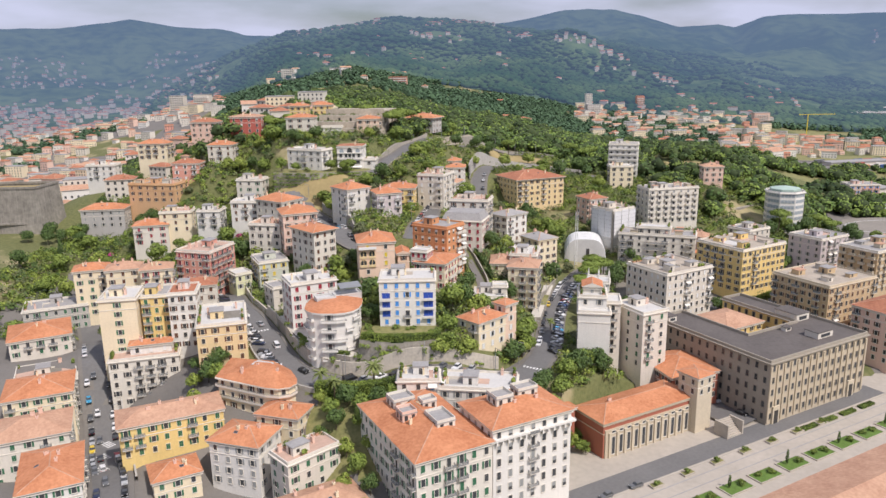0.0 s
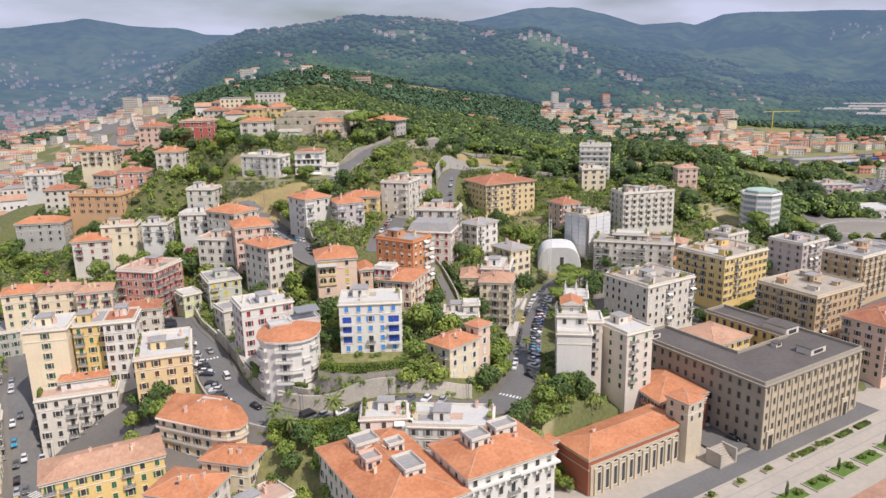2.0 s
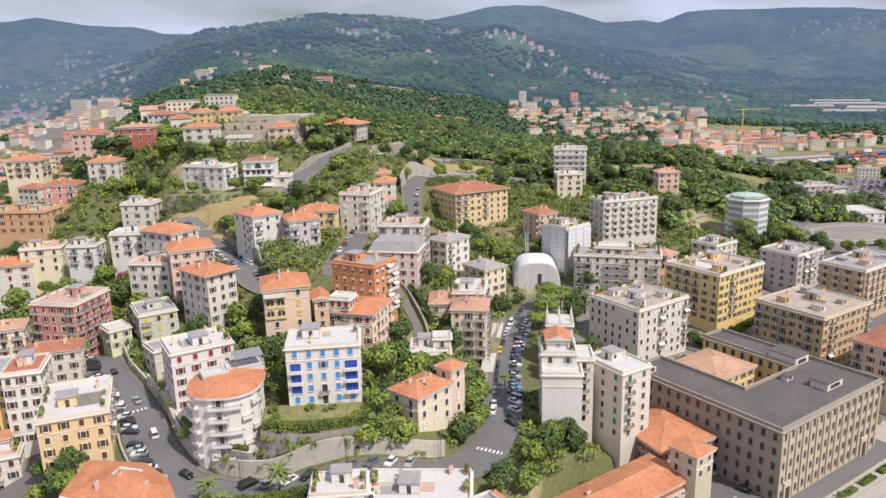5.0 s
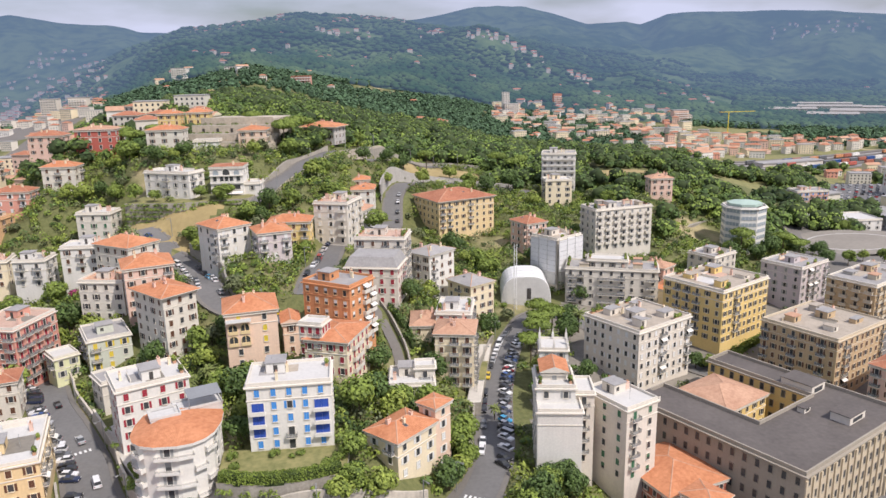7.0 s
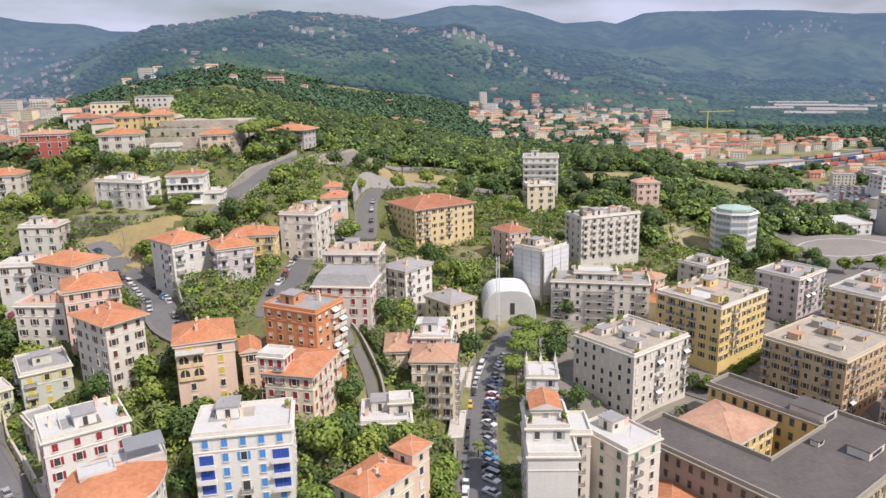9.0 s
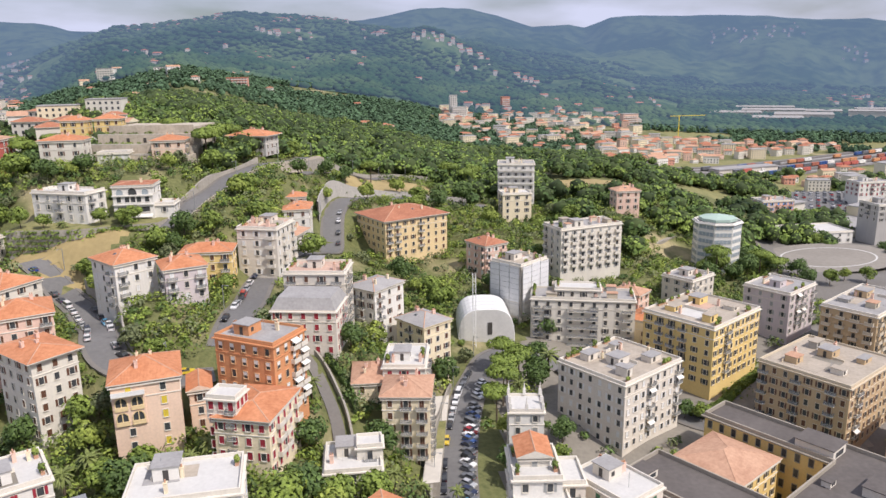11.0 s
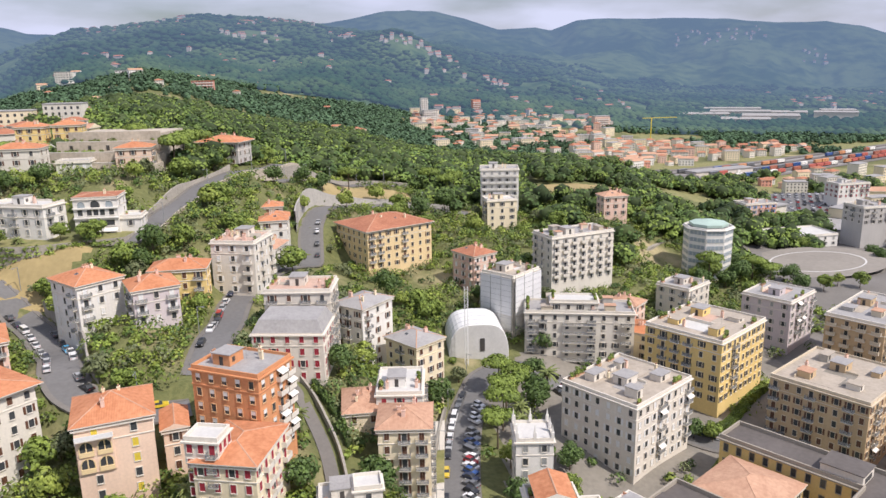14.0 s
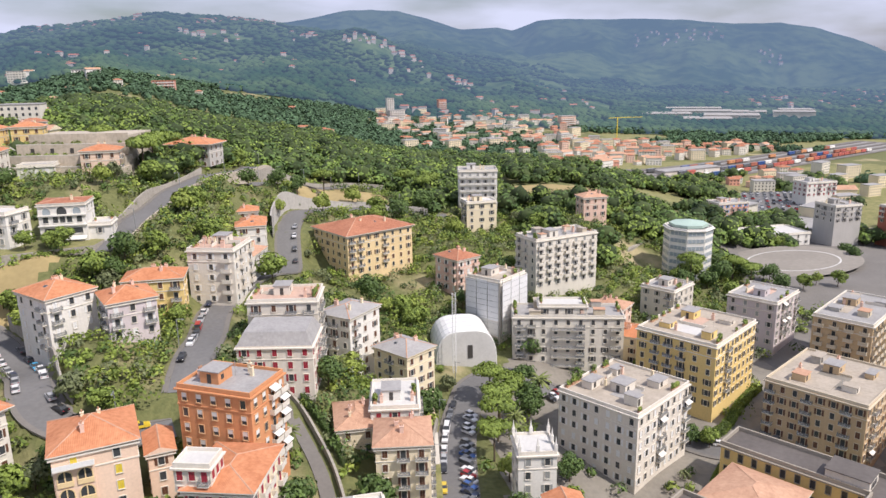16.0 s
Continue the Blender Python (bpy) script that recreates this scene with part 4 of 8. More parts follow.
house("apartment_block", "large pale grey apartment block with a green roof garden", (79, 285), 31, 26, 23, 26, "lightgrey", roof="terrace", tile="roof_beige", shutter="white", bal=0.35, green=16, bay=3.1, awn=0.15, sides=(0,))
house("apartment_block", "tall mustard-yellow apartment block with roof terraces", (118.4, 311.7), 32, 29, 25, 29, "yellow", roof="terrace", tile="roof_beige", shutter="dark", bal=0.35, green=12, bay=3.1, mix=("open", "plain", "closed"))
house("apartment_block", "brown stone apartment block with a flat gravel roof", (141, 280), 29.5, 30, 26, 22, "brown", roof="flat", tile="roof_beige", shutter="brown", bal=0.3, bay=3.1, awn=0.1, trim="stucco_palestone")
house("apartment_block", "lilac-grey apartment block with roof awnings", (171, 352), 31, 21, 18, 24, "lilac", roof="terrace", tile="roof_grey", shutter="grey", bal=0.4, green=6, awn=0.3)
house("apartment_block", "long brown block with pale balcony bands", (180, 319), 31, 34, 18, 26, "brown", roof="flat", tile="roof_grey", shutter="dark", bal=0.9, panel="stucco_palestone", bay=3.4)
house("apartment_house", "pinkish grey apartment house with a red tiled roof", (154, 257), 31, 26, 16, 18, "pink", tile="tile_red", shutter="brown", bal=0.4)
wb = house("apartment_block", "white apartment block with rows of dark windows and loggias", (109, 348), 72, 13, 36.6, 26.8, "offwhite", roof="terrace", tile="roof_grey", shutter="dark", bal=0.4, mix=("plain", "half", "open"), green=10, bay=3)
for k in range(5):  # long balconies of the middle bay, short ones at the ends
    zb = 26.8 - wb.location.z - 3.2 * (k + 1) - 1.1
    for y, w_ in ((0, 11.0), (-15.6, 3.4), (15.6, 3.4)):
        part("balcony", balcony_mesh(w_, 1.1), None, wb, at=Matrix.Translation((-6.5, y, zb)) @ Matrix.Rotation(radians(90), 4, "Z"))
house("roof_pavilion", "white set-back top floor with planting", (98, 353), 72, 8, 16, 30.2, "offwhite", roof="terrace", tile="roof_white", shutter="dark", base=26.8, sink=0.3, green=8, head=False)
house("house", "low building with a bright orange tiled roof", (121, 350), 45, 13, 14, 16.5, "cream", shutter="brown", bal=0.1)
house("house", "small pink house with a tiled roof", (119, 368), 40, 9, 11, 22, "pink", tile="tile_pale", shutter="brown", bal=0.3)
house("house", "greyish white house with roof terraces", (146, 378), 31, 16, 14, 23, "lightgrey", roof="terrace", tile="roof_grey", shutter="grey", bal=0.3, green=6)
house("apartment_block", "white apartment block with continuous balconies and a roof pergola", (127, 406), 104, 14, 30, 42, "offwhite", roof="terrace", tile="roof_grey", shutter="grey", bal=0.55, panel="stucco_offwhite", green=8)
sc = house("apartment_house", "house wrapped in pale grey scaffold sheeting", (73, 369), 37, 16, 14, 36.2, "lightgrey", roof="terrace", tile="roof_beige", shutter="white", win=False, green=9)
sc_top = 36.2 - sc.location.z
for turn, L, off in ((0, 16, 7), (270, 14, 8)):  # sheets hung on poles before the two street sides
    tm = Matrix.Rotation(radians(turn), 4, "Z") @ Matrix.Translation((0, -off, 0))
    for j in range(3):
        w_ = L / 3
        for z0_, z1_, mat in ((sc_top - 19.5, sc_top - 14.2, "roof_white"), (sc_top - 14, sc_top - .4, "sheet_white")):
            g = Geo()
            g.box(-L / 2 + w_ * (j + .5), -.95, z0_, w_ - .22, .05, z1_ - z0_ + (.5 if j == 1 else 0))
            part("sheet", g, [mat], sc, at=tm)
    for j in range(10):
        g = Geo()
        g.box(0, -1.05, sc_top - 1 - j * 2.0, L + 1.2, .07, .07)
        part("scaffold_rail", g, ["metal_rail"], sc, at=tm)
    for j in range(4):
        g = Geo()
        g.box(-L / 2 + L * j / 3, -1.02, sc_top - 24, .1, .1, 25)
        part("scaffold_pole", g, ["metal_rail"], sc, at=tm)
house("house", "pinkish house with a red tiled roof", (66, 398), 26, 11, 13, 37, "pink", tile="tile_red", shutter="white", bal=0.6, panel="stucco_pink")
house("apartment_house", "tall ochre apartment house with a broad tiled roof", (27, 415), 25, 31, 25, 45.5, "ochre", tile="tile_red", shutter="brown", bal=0.15, bay=3.1, pitch=0.28, over=1.1, mix=("plain", "closed", "open"))
house("apartment_house", "slim cream apartment tower with roof pavilion", (103, 462), 90, 10, 14.5, 46.5, "cream", roof="flat", tile="roof_white", shutter="dark", bal=0.1)
house("apartment_block", "white apartment block with wide balconies on the wooded hill", (110, 482), 76, 14, 19, 58, "white", roof="flat", tile="roof_grey", shutter="grey", bal=0.9, panel="stucco_white", storey=3.4)
house("house", "cream house with a grey hipped roof", (31, 324), 34, 11, 13, 31.5, "cream", tile="roof_grey", shutter="brown", bal=0.1, trim="stucco_cream")
house("house", "white house with a slate-grey roof and terrace", (17, 333), 45, 14, 11, 41, "white", tile="roof_grey", shutter="brown", bal=0.5, pitch=0.3)
house("apartment_house", "pale grey house with a grey mansard roof and crimson shutters", (5, 307), 76, 14, 18, 44.5, "lightgrey", roof="mansard", tile="roof_grey", shutter="red", bal=0.2, mix=("closed", "open", "closed"))
house("apartment_house", "pale stone apartment house with a planted roof terrace", (8, 324), 78, 13, 18, 50, "lightgrey", roof="terrace", tile="roof_terracotta_floor", shutter="brown", bal=0.2, green=10)
house("house", "lilac-grey house with an orange hipped roof", (-42, 325), 20, 11.5, 12, 53.5, "lilac", shutter="white", bal=0.6)
house("house", "white house with terraces and an orange hipped roof", (-56, 328), 41, 12.5, 14, 55, "white", shutter="white", bal=0.5)
house("house", "yellow house with an orange tiled roof", (-27, 350), 88, 10, 15.6, 52, "yellow", shutter="brown", bal=0.1)
house("apartment_house", "pale grey apartment house with a tiled roof terrace", (-13, 357), 70, 15, 14, 57, "lightgrey", roof="terrace", tile="roof_terracotta_floor", shutter="white", bal=0.6, panel="stucco_lightgrey", green=4)
house("house", "white house with a pale orange roof below the bend", (-8, 376), 70, 13, 9, 50, "white", tile="tile_pale", shutter="grey", bal=0.1)
house("house", "white tower house with a deep-eaved orange roof", (-62, 280), 46, 10.5, 16, 46, "offwhite", shutter="brown", bal=0.1, over=1.3, pitch=0.25)
house("house", "white house with a pale tiled terrace", (-83, 309), 80, 12, 15, 43, "offwhite", roof="flat", tile="tile_pale", shutter="dark", bal=0.1)
house("house", "house with a bright orange hipped roof", (-86, 326), 58, 13, 17, 50, "offwhite", shutter="brown", bal=0.2)
house("house", "house with an orange hipped roof and arched top floor", (-66, 307), 112, 14, 14.5, 49, "pink", shutter="brown", bal=0.2)
house("apartment_house", "ochre corner building with a glazed roof terrace and awnings", (-73, 222), 108, 22, 15.5, 29.3, "ochre", roof="terrace", tile="roof_white", shutter="brown", bal=0.4, awn=0.5, green=6)
house("apartment_house", "cream corner house with a broad planted terrace", (-98, 226), 108, 7.5, 22, 16.5, "offwhite", roof="terrace", tile="roof_terracotta_floor", shutter="dark", bal=0.4, green=14, head=False)
house("penthouse", "low penthouse with white awnings on the terrace", (-101.5, 229), 108, 4.5, 13, 19.8, "white", roof="hip", tile="tile_orange", shutter="white", base=16.6, sink=0.2, head=False)
house("apartment_house", "long yellow and cream house with a weathered orange roof", (-72, 192), 117, 12, 28, 13.5, "yellow", tile="tile_pale", shutter="green", bal=0.12, pitch=0.3, chim=5)
house("house", "house with an orange tiled roof among courtyards", (-49, 186), 75, 9, 13, 13.2, "cream", shutter="brown", bal=0.1)
house("house", "white house with an orange tiled roof", (-57, 174), 75, 12, 15, 11, "white", shutter="grey", bal=0.1)
house("house", "pale house with a crowded flat roof terrace", (-47, 166), 45, 16, 9, 10.5, "offwhite", roof="terrace", tile="roof_terracotta_floor", shutter="green", bal=0.2, green=4)
house("house", "broad low building with a pale orange roof", (-46, 148), 33, 24, 13, 3.5, "cream", tile="tile_pale", shutter="green", bal=0, chim=4)
house("house", "low house with a bright orange roof", (-73, 174), 120, 10, 12, 4, "cream", shutter="green", bal=0)
house("apartment_house", "cream house with a large blank plastered wall", (-113, 231), 103, 14, 12, 34.5, "cream", roof="flat", tile="roof_white", shutter="green", bal=0, bay=9)
house("apartment_house", "yellow apartment house with green shutters", (-103.3, 237), 103, 13, 10, 33.8, "yellow", roof="flat", tile="roof_grey", shutter="green", bal=0.3, bay=3.1)
house("apartment_house", "white apartment house with small balconies", (-93.5, 234), 103, 12, 9, 35.5, "white", roof="flat", tile="tile_red", shutter="brown", bal=0.4, bay=3.1)
house("house", "cream house with an orange roof on the slope", (-150, 286), 112, 10, 13, 30, "cream", shutter="green", bal=0.1)
house("house", "cream house with a pale orange roof", (-135, 283), 108, 10, 13, 31, "cream", tile="tile_pale", shutter="brown", bal=0.2)
house("house", "cream house with a weathered tiled roof", (-120, 279), 108, 9, 12, 32, "cream", tile="tile_pale", shutter="red", bal=0.3)
house("house", "low building with a red tiled roof", (-98, 266), 106, 9, 15, 29, "offwhite", tile="tile_red", shutter="brown", bal=0)
for k, (N, a, r, l, top) in enumerate((((-147, 248), 120, 20, 20, 16), ((-124.5, 206), 116, 18, 19, 12.5), ((-112.5, 182), 116, 16, 20, 11.5), ((-96.5, 158), 117, 22, 14, 10.5))):
    house("apartment_house", ("grey", "cream", "pale", "white")[k] + " street house with an orange roof and green shutters", N, a, r, l, top,
          ("lightgrey", "cream", "offwhite", "white")[k], shutter="green", bal=0.25, tile=("tile_orange", "tile_orange", "tile_pale", "tile_orange")[k], pitch=0.3)
house("house", "low street house with a paved roof terrace", (-133.5, 225), 118, 19, 19, 8.5, "lightgrey", roof="terrace", tile="roof_terracotta_floor", shutter="green", bal=0.2, green=4)
house("apartment_house", "grey terraced house with roof gardens", (-158, 282), 116, 14, 24, 16, "grey", roof="terrace", tile="roof_grey", shutter="green", bal=0.3, green=8)
pz1 = house("palazzo", "large off-white palazzo with an orange roof and roof terraces", (-13, 152), 30, 20.8, 35, 19.3, "offwhite", tile="tile_orange", shutter="green", bal=0.25, storey=3.7, bay=3.2, pitch=0.3, wh=2.0, chim=7)
pz2 = house("palazzo", "ornate white palazzo with iron balconies", (5.2, 163), 29, 23.5, 17, 22.0, "white", tile="tile_orange", shutter="grey", bal=0.3, storey=3.7, bay=3.1, mix=("half", "plain", "closed"), pitch=0.28, wh=2.1, chim=4)
g = Geo()
ring(g, 11.75, 8.5, 1.0, -.1, 18.9 - pz2.location.z, 19.4 - pz2.location.z)
part("main_cornice", g, ["stucco_white"], pz2, "deep white cornice below the attic")
bk = Geo()
bk.box(0, -.45, -1.1, .45, .9, 1.1)
bracket = bk.mesh("bracket", ["stucco_white"])
for j in range(14):
    part("bracket", bracket, None, pz2, at=pose(-11 + j * 1.7, -8.5, 18.9 - pz2.location.z))
for pal, top, spots in ((pz1, 19.3, ((-2, 9, 6, 5), (2, -6, 5, 7), (-4, 1, 4, 4), (3.5, 4, 4, 3))), (pz2, 22.0, ((-4, 1, 5, 5), (4, 2, 6, 4)))):
    for k, (x, y, w, d) in enumerate(spots):  # sunken roof terraces and dormers
        g = Geo()
        g.box(0, 0, 0, w, d, 3.3, 0)
        g.box(0, 0, 3.3, w + .4, d + .4, .15, 1)
        ring(g, w / 2, d / 2, 0.05, -0.1, 3.45, 4.2)
        for e in (-.25, .25):
            g.box(-w / 2 - .03, d * e, 1.6, .08, .9, 1.4, 2)
            g.box(w * e, -d / 2 - .03, 1.6, .9, .08, 1.4, 2)
        part("roof_terrace", g, ["stucco_pink" if k == 2 else "stucco_offwhite", "roof_grey", "glass_dark"], pal, "flat terrace let into the tiled roof", at=pose(x, y, top - pal.location.z + .5))
house("house", "narrow house with an orange roof behind the palazzo", (3, 183), 29, 22, 8, 15, "cream", shutter="brown", bal=0.1)
house("house", "white terraced house beside the bend", (-9, 191), 92, 8.5, 12, 22.6, "white", roof="terrace", tile="roof_white", shutter="blue", bal=0.5, green=6, awn=0.3)
house("house", "white terraced house with pale blue shutters", (12.5, 189), 84, 12, 22, 20.2, "white", roof="terrace", tile="roof_white", shutter="grey", bal=0.4, green=8, awn=0.3)
# slope above
front("apartment_house", "large orange-brick house with a flat tiled roof", (-172, 385), 27, 15, 50, "apricot", roof="flat", tile="tile_pale", shutter="brown", bal=0.2, trim="stucco_apricot", face=-8)
front("house", "grey house with an orange hipped roof", (-195, 374), 22, 12, 38.5, "grey", tile="tile_orange", shutter="grey", bal=0.1, face=8)
front("house", "cream house with a roof terrace", (-143, 343), 15, 11, 42.6, "cream", roof="terrace", tile="roof_terracotta_floor", shutter="brown", bal=0.3, green=4, face=10)
front("house", "white house with pale blue balconies", (-125, 338), 11, 10, 44, "white", roof="terrace", tile="roof_grey", shutter="grey", bal=0.5, green=4)
front("house", "white house with a flat roof", (-107, 339), 14, 10, 48, "white", roof="flat", tile="roof_white", shutter="brown", bal=0.2)
front("house", "white house with green shutters and a flat roof", (-116, 377), 14, 10, 53, "offwhite", roof="flat", tile="roof_white", shutter="green", bal=0.1, face=-6)
front("house", "cream house with an orange roof and a side turret", (-154, 339), 16, 11, 37, "offwhite", tile="tile_orange", shutter="red", bal=0.2, face=14)
front("house", "rose house with a red tiled roof", (-159, 402), 15, 10, 59, "rose", tile="tile_red", shutter="white", bal=0.4)
front("villa", "white villa with an orange belvedere roof", (-142, 412), 14, 10, 68, "offwhite", tile="tile_orange", shutter="brown", bal=0.4)
front("villa", "red villa with white trim and a pale tiled roof", (-134, 438), 18.5, 12, 82, "red", tile="tile_pale", shutter="white", bal=0, pitch=0.2, mix=("plain", "half"))
front("villa", "cream villa with an orange hipped roof among pines", (-98, 424), 16, 11, 82, "offwhite", tile="tile_orange", shutter="brown", bal=0.1, pitch=0.3)
front("villa", "cream villa with a tall gable front below the fort", (-60, 434), 13, 11, 80, "peach", tile="tile_orange", shutter="brown", bal=0.2, pitch=0.3)
front("house", "roofless pale green house with boarded windows", (-82, 434), 12, 9, 75.5, "green_grey", roof="flat", tile="roof_grey", shutter="white", mix=("closed",), head=False)
house("villa", "villa with broad eaves at the head of the wall road", (-23, 462), 67, 13, 18, 78.2, "grey", tile="tile_orange", shutter="brown", bal=0, over=1.6, pitch=0.3, base=70.5)
house("villa", "white villa with flat roof and arched loggias", (-77, 378), 66, 10, 22, 67.9, "white", base=57.6, roof="flat", tile="roof_white", shutter="grey", bal=0.3, green=3)
av = house("villa", "white villa with an arcaded top floor and awnings", (-56.5, 384), 88, 11, 13.5, 69.3, "white", roof="hip", tile="tile_red", shutter="grey", win=False, pitch=0.12, over=0.3, chim=1)
av_top = 69.3 - av.location.z
for y, w_ in ((4.3, 2.2), (0, 2.8), (-4.3, 2.2)):  # three round arches over paired windows
    g = Geo()
    arc_ = [(y + w_ / 2 * math.cos(math.pi * i / 10), av_top - 2.3 + w_ / 2 * math.sin(math.pi * i / 10)) for i in range(11)]
    g.face([(-5.56, y + w_ / 2, av_top - 3.3), *[(-5.56, *q) for q in arc_], (-5.56, y - w_ / 2, av_top - 3.3)], 0)
    for i in range(10):
        (ay, az), (by, bz) = arc_[i], arc_[i + 1]
        g.face([(-5.75, ay, az), (-5.75, by, bz), (-5.75, y + (by - y) * 1.16, av_top - 2.3 + (bz - av_top + 2.3) * 1.16), (-5.75, y + (ay - y) * 1.16, av_top - 2.3 + (az - av_top + 2.3) * 1.16)], 1)
        g.face([(-5.56, ay, az), (-5.56, by, bz), (-5.75, by, bz), (-5.75, ay, az)], 1)
    part("arch", g, ["glass_dark" if y == 0 else "glass_pale", "stucco_white"], av, "round-arched top window")
fm = Matrix.Rotation(radians(270), 4, "Z") @ Matrix.Rotation(math.pi, 4, "Z")
for y in (4.8, 2.0, 0.0, -2.0, -4.8):
    part("window", window_mesh("plain", "grey", 1.5, 1.9, "stucco_white"), None, av, at=Matrix.Translation((-5.5, y, av_top - 5.9)) @ fm)
for y in (3.3, -3.3):
    part("window", window_mesh("plain", "grey", 4.2, 1.8, "stucco_white"), None, av, at=Matrix.Translation((-5.5, y, av_top - 9.4)) @ fm)
for z in (3.75, 6.9):
    g = Geo()
    g.box(-5.8, 0, av_top - z, .7, 13.8, .35)
    part("ledge", g, ["stucco_white"], av)
for z, x in ((10.2, -5.5), (12.4, -6.6)):
    part("awning", awning_mesh(12.6), None, av, at=Matrix.Translation((x, 0, av_top - z)) @ fm)
for y, z in ((1, 3.0), (-1, 3.0), (1, 6.2)):
    part("window", window_mesh("plain", "grey", 1.1, 1.6, "stucco_white"), None, av, at=Matrix.Translation((y * 2.6, -6.75, av_top - z)) @ Matrix.Rotation(math.pi, 4, "Z"))
house("house", "white side wing with roof terrace", (-50, 385), 88, 9, 6.5, 62, "white", roof="terrace", tile="roof_white", shutter="grey", bal=0.2, green=2, head=False)
for k, (x, y, top) in enumerate(((-8, 398, 55.5), (-7, 412, 54), (-9, 424, 56))):
    front("house", "small stepped house with an orange tiled roof", (x, y), 9.5 - k, 8, top, "white", tile="tile_orange", shutter="brown", bal=0, chim=1)
front("house", "yellow house with an orange roof", (-196, 446), 18, 11, 66, "cream", tile="tile_orange", shutter="brown", bal=0.2)
front("house", "white house with stepped flat roofs", (-222, 430), 17, 10, 55, "white", roof="flat", tile="roof_white", shutter="grey", bal=0.2)
front("house", "pink house with a red tiled roof", (-172, 472), 17, 11, 77, "pink", tile="tile_red", shutter="brown", bal=0)
front("house", "yellow house with an orange roof on the hilltop", (-114, 492), 12, 9, 85.5, "yellow", tile="tile_orange", shutter="brown", bal=0)
front("house", "yellow house with a low orange roof on the hilltop", (-98, 490), 12, 9, 86, "yellow", tile="tile_orange", shutter="brown", bal=0)
front("house", "pink house on the wooded spur", (152, 459), 12, 9, 46, "pink", tile="tile_pale", shutter="brown", bal=0.1)
front("apartment_house", "brick-pink apartment house by the car park", (290, 542), 22, 14, 20, "pink", roof="flat", tile="roof_grey", shutter="blue", bal=0.5, panel="stucco_rose")
front("apartment_house", "white and red apartment house", (383, 572), 25, 14, 24, "white", roof="flat", tile="roof_grey", shutter="red", bal=0.5)
front("apartment_house", "grey apartment house at the valley edge", (318, 478), 18, 16, 28, "grey", roof="flat", tile="roof_grey", shutter="dark", bal=0.4)
front("apartment_house", "red-brown apartment house with glazed balconies", (350, 462), 22, 16, 27, "brickred", roof="flat", tile="roof_grey", shutter="green", bal=0.6, panel="stucco_lightgrey")
front("hall", "long low white hall with flat roofs", (282, 486), 38, 22, 12, "white", roof="flat", tile="roof_white", shutter="grey", bal=0, bay=5, head=False)

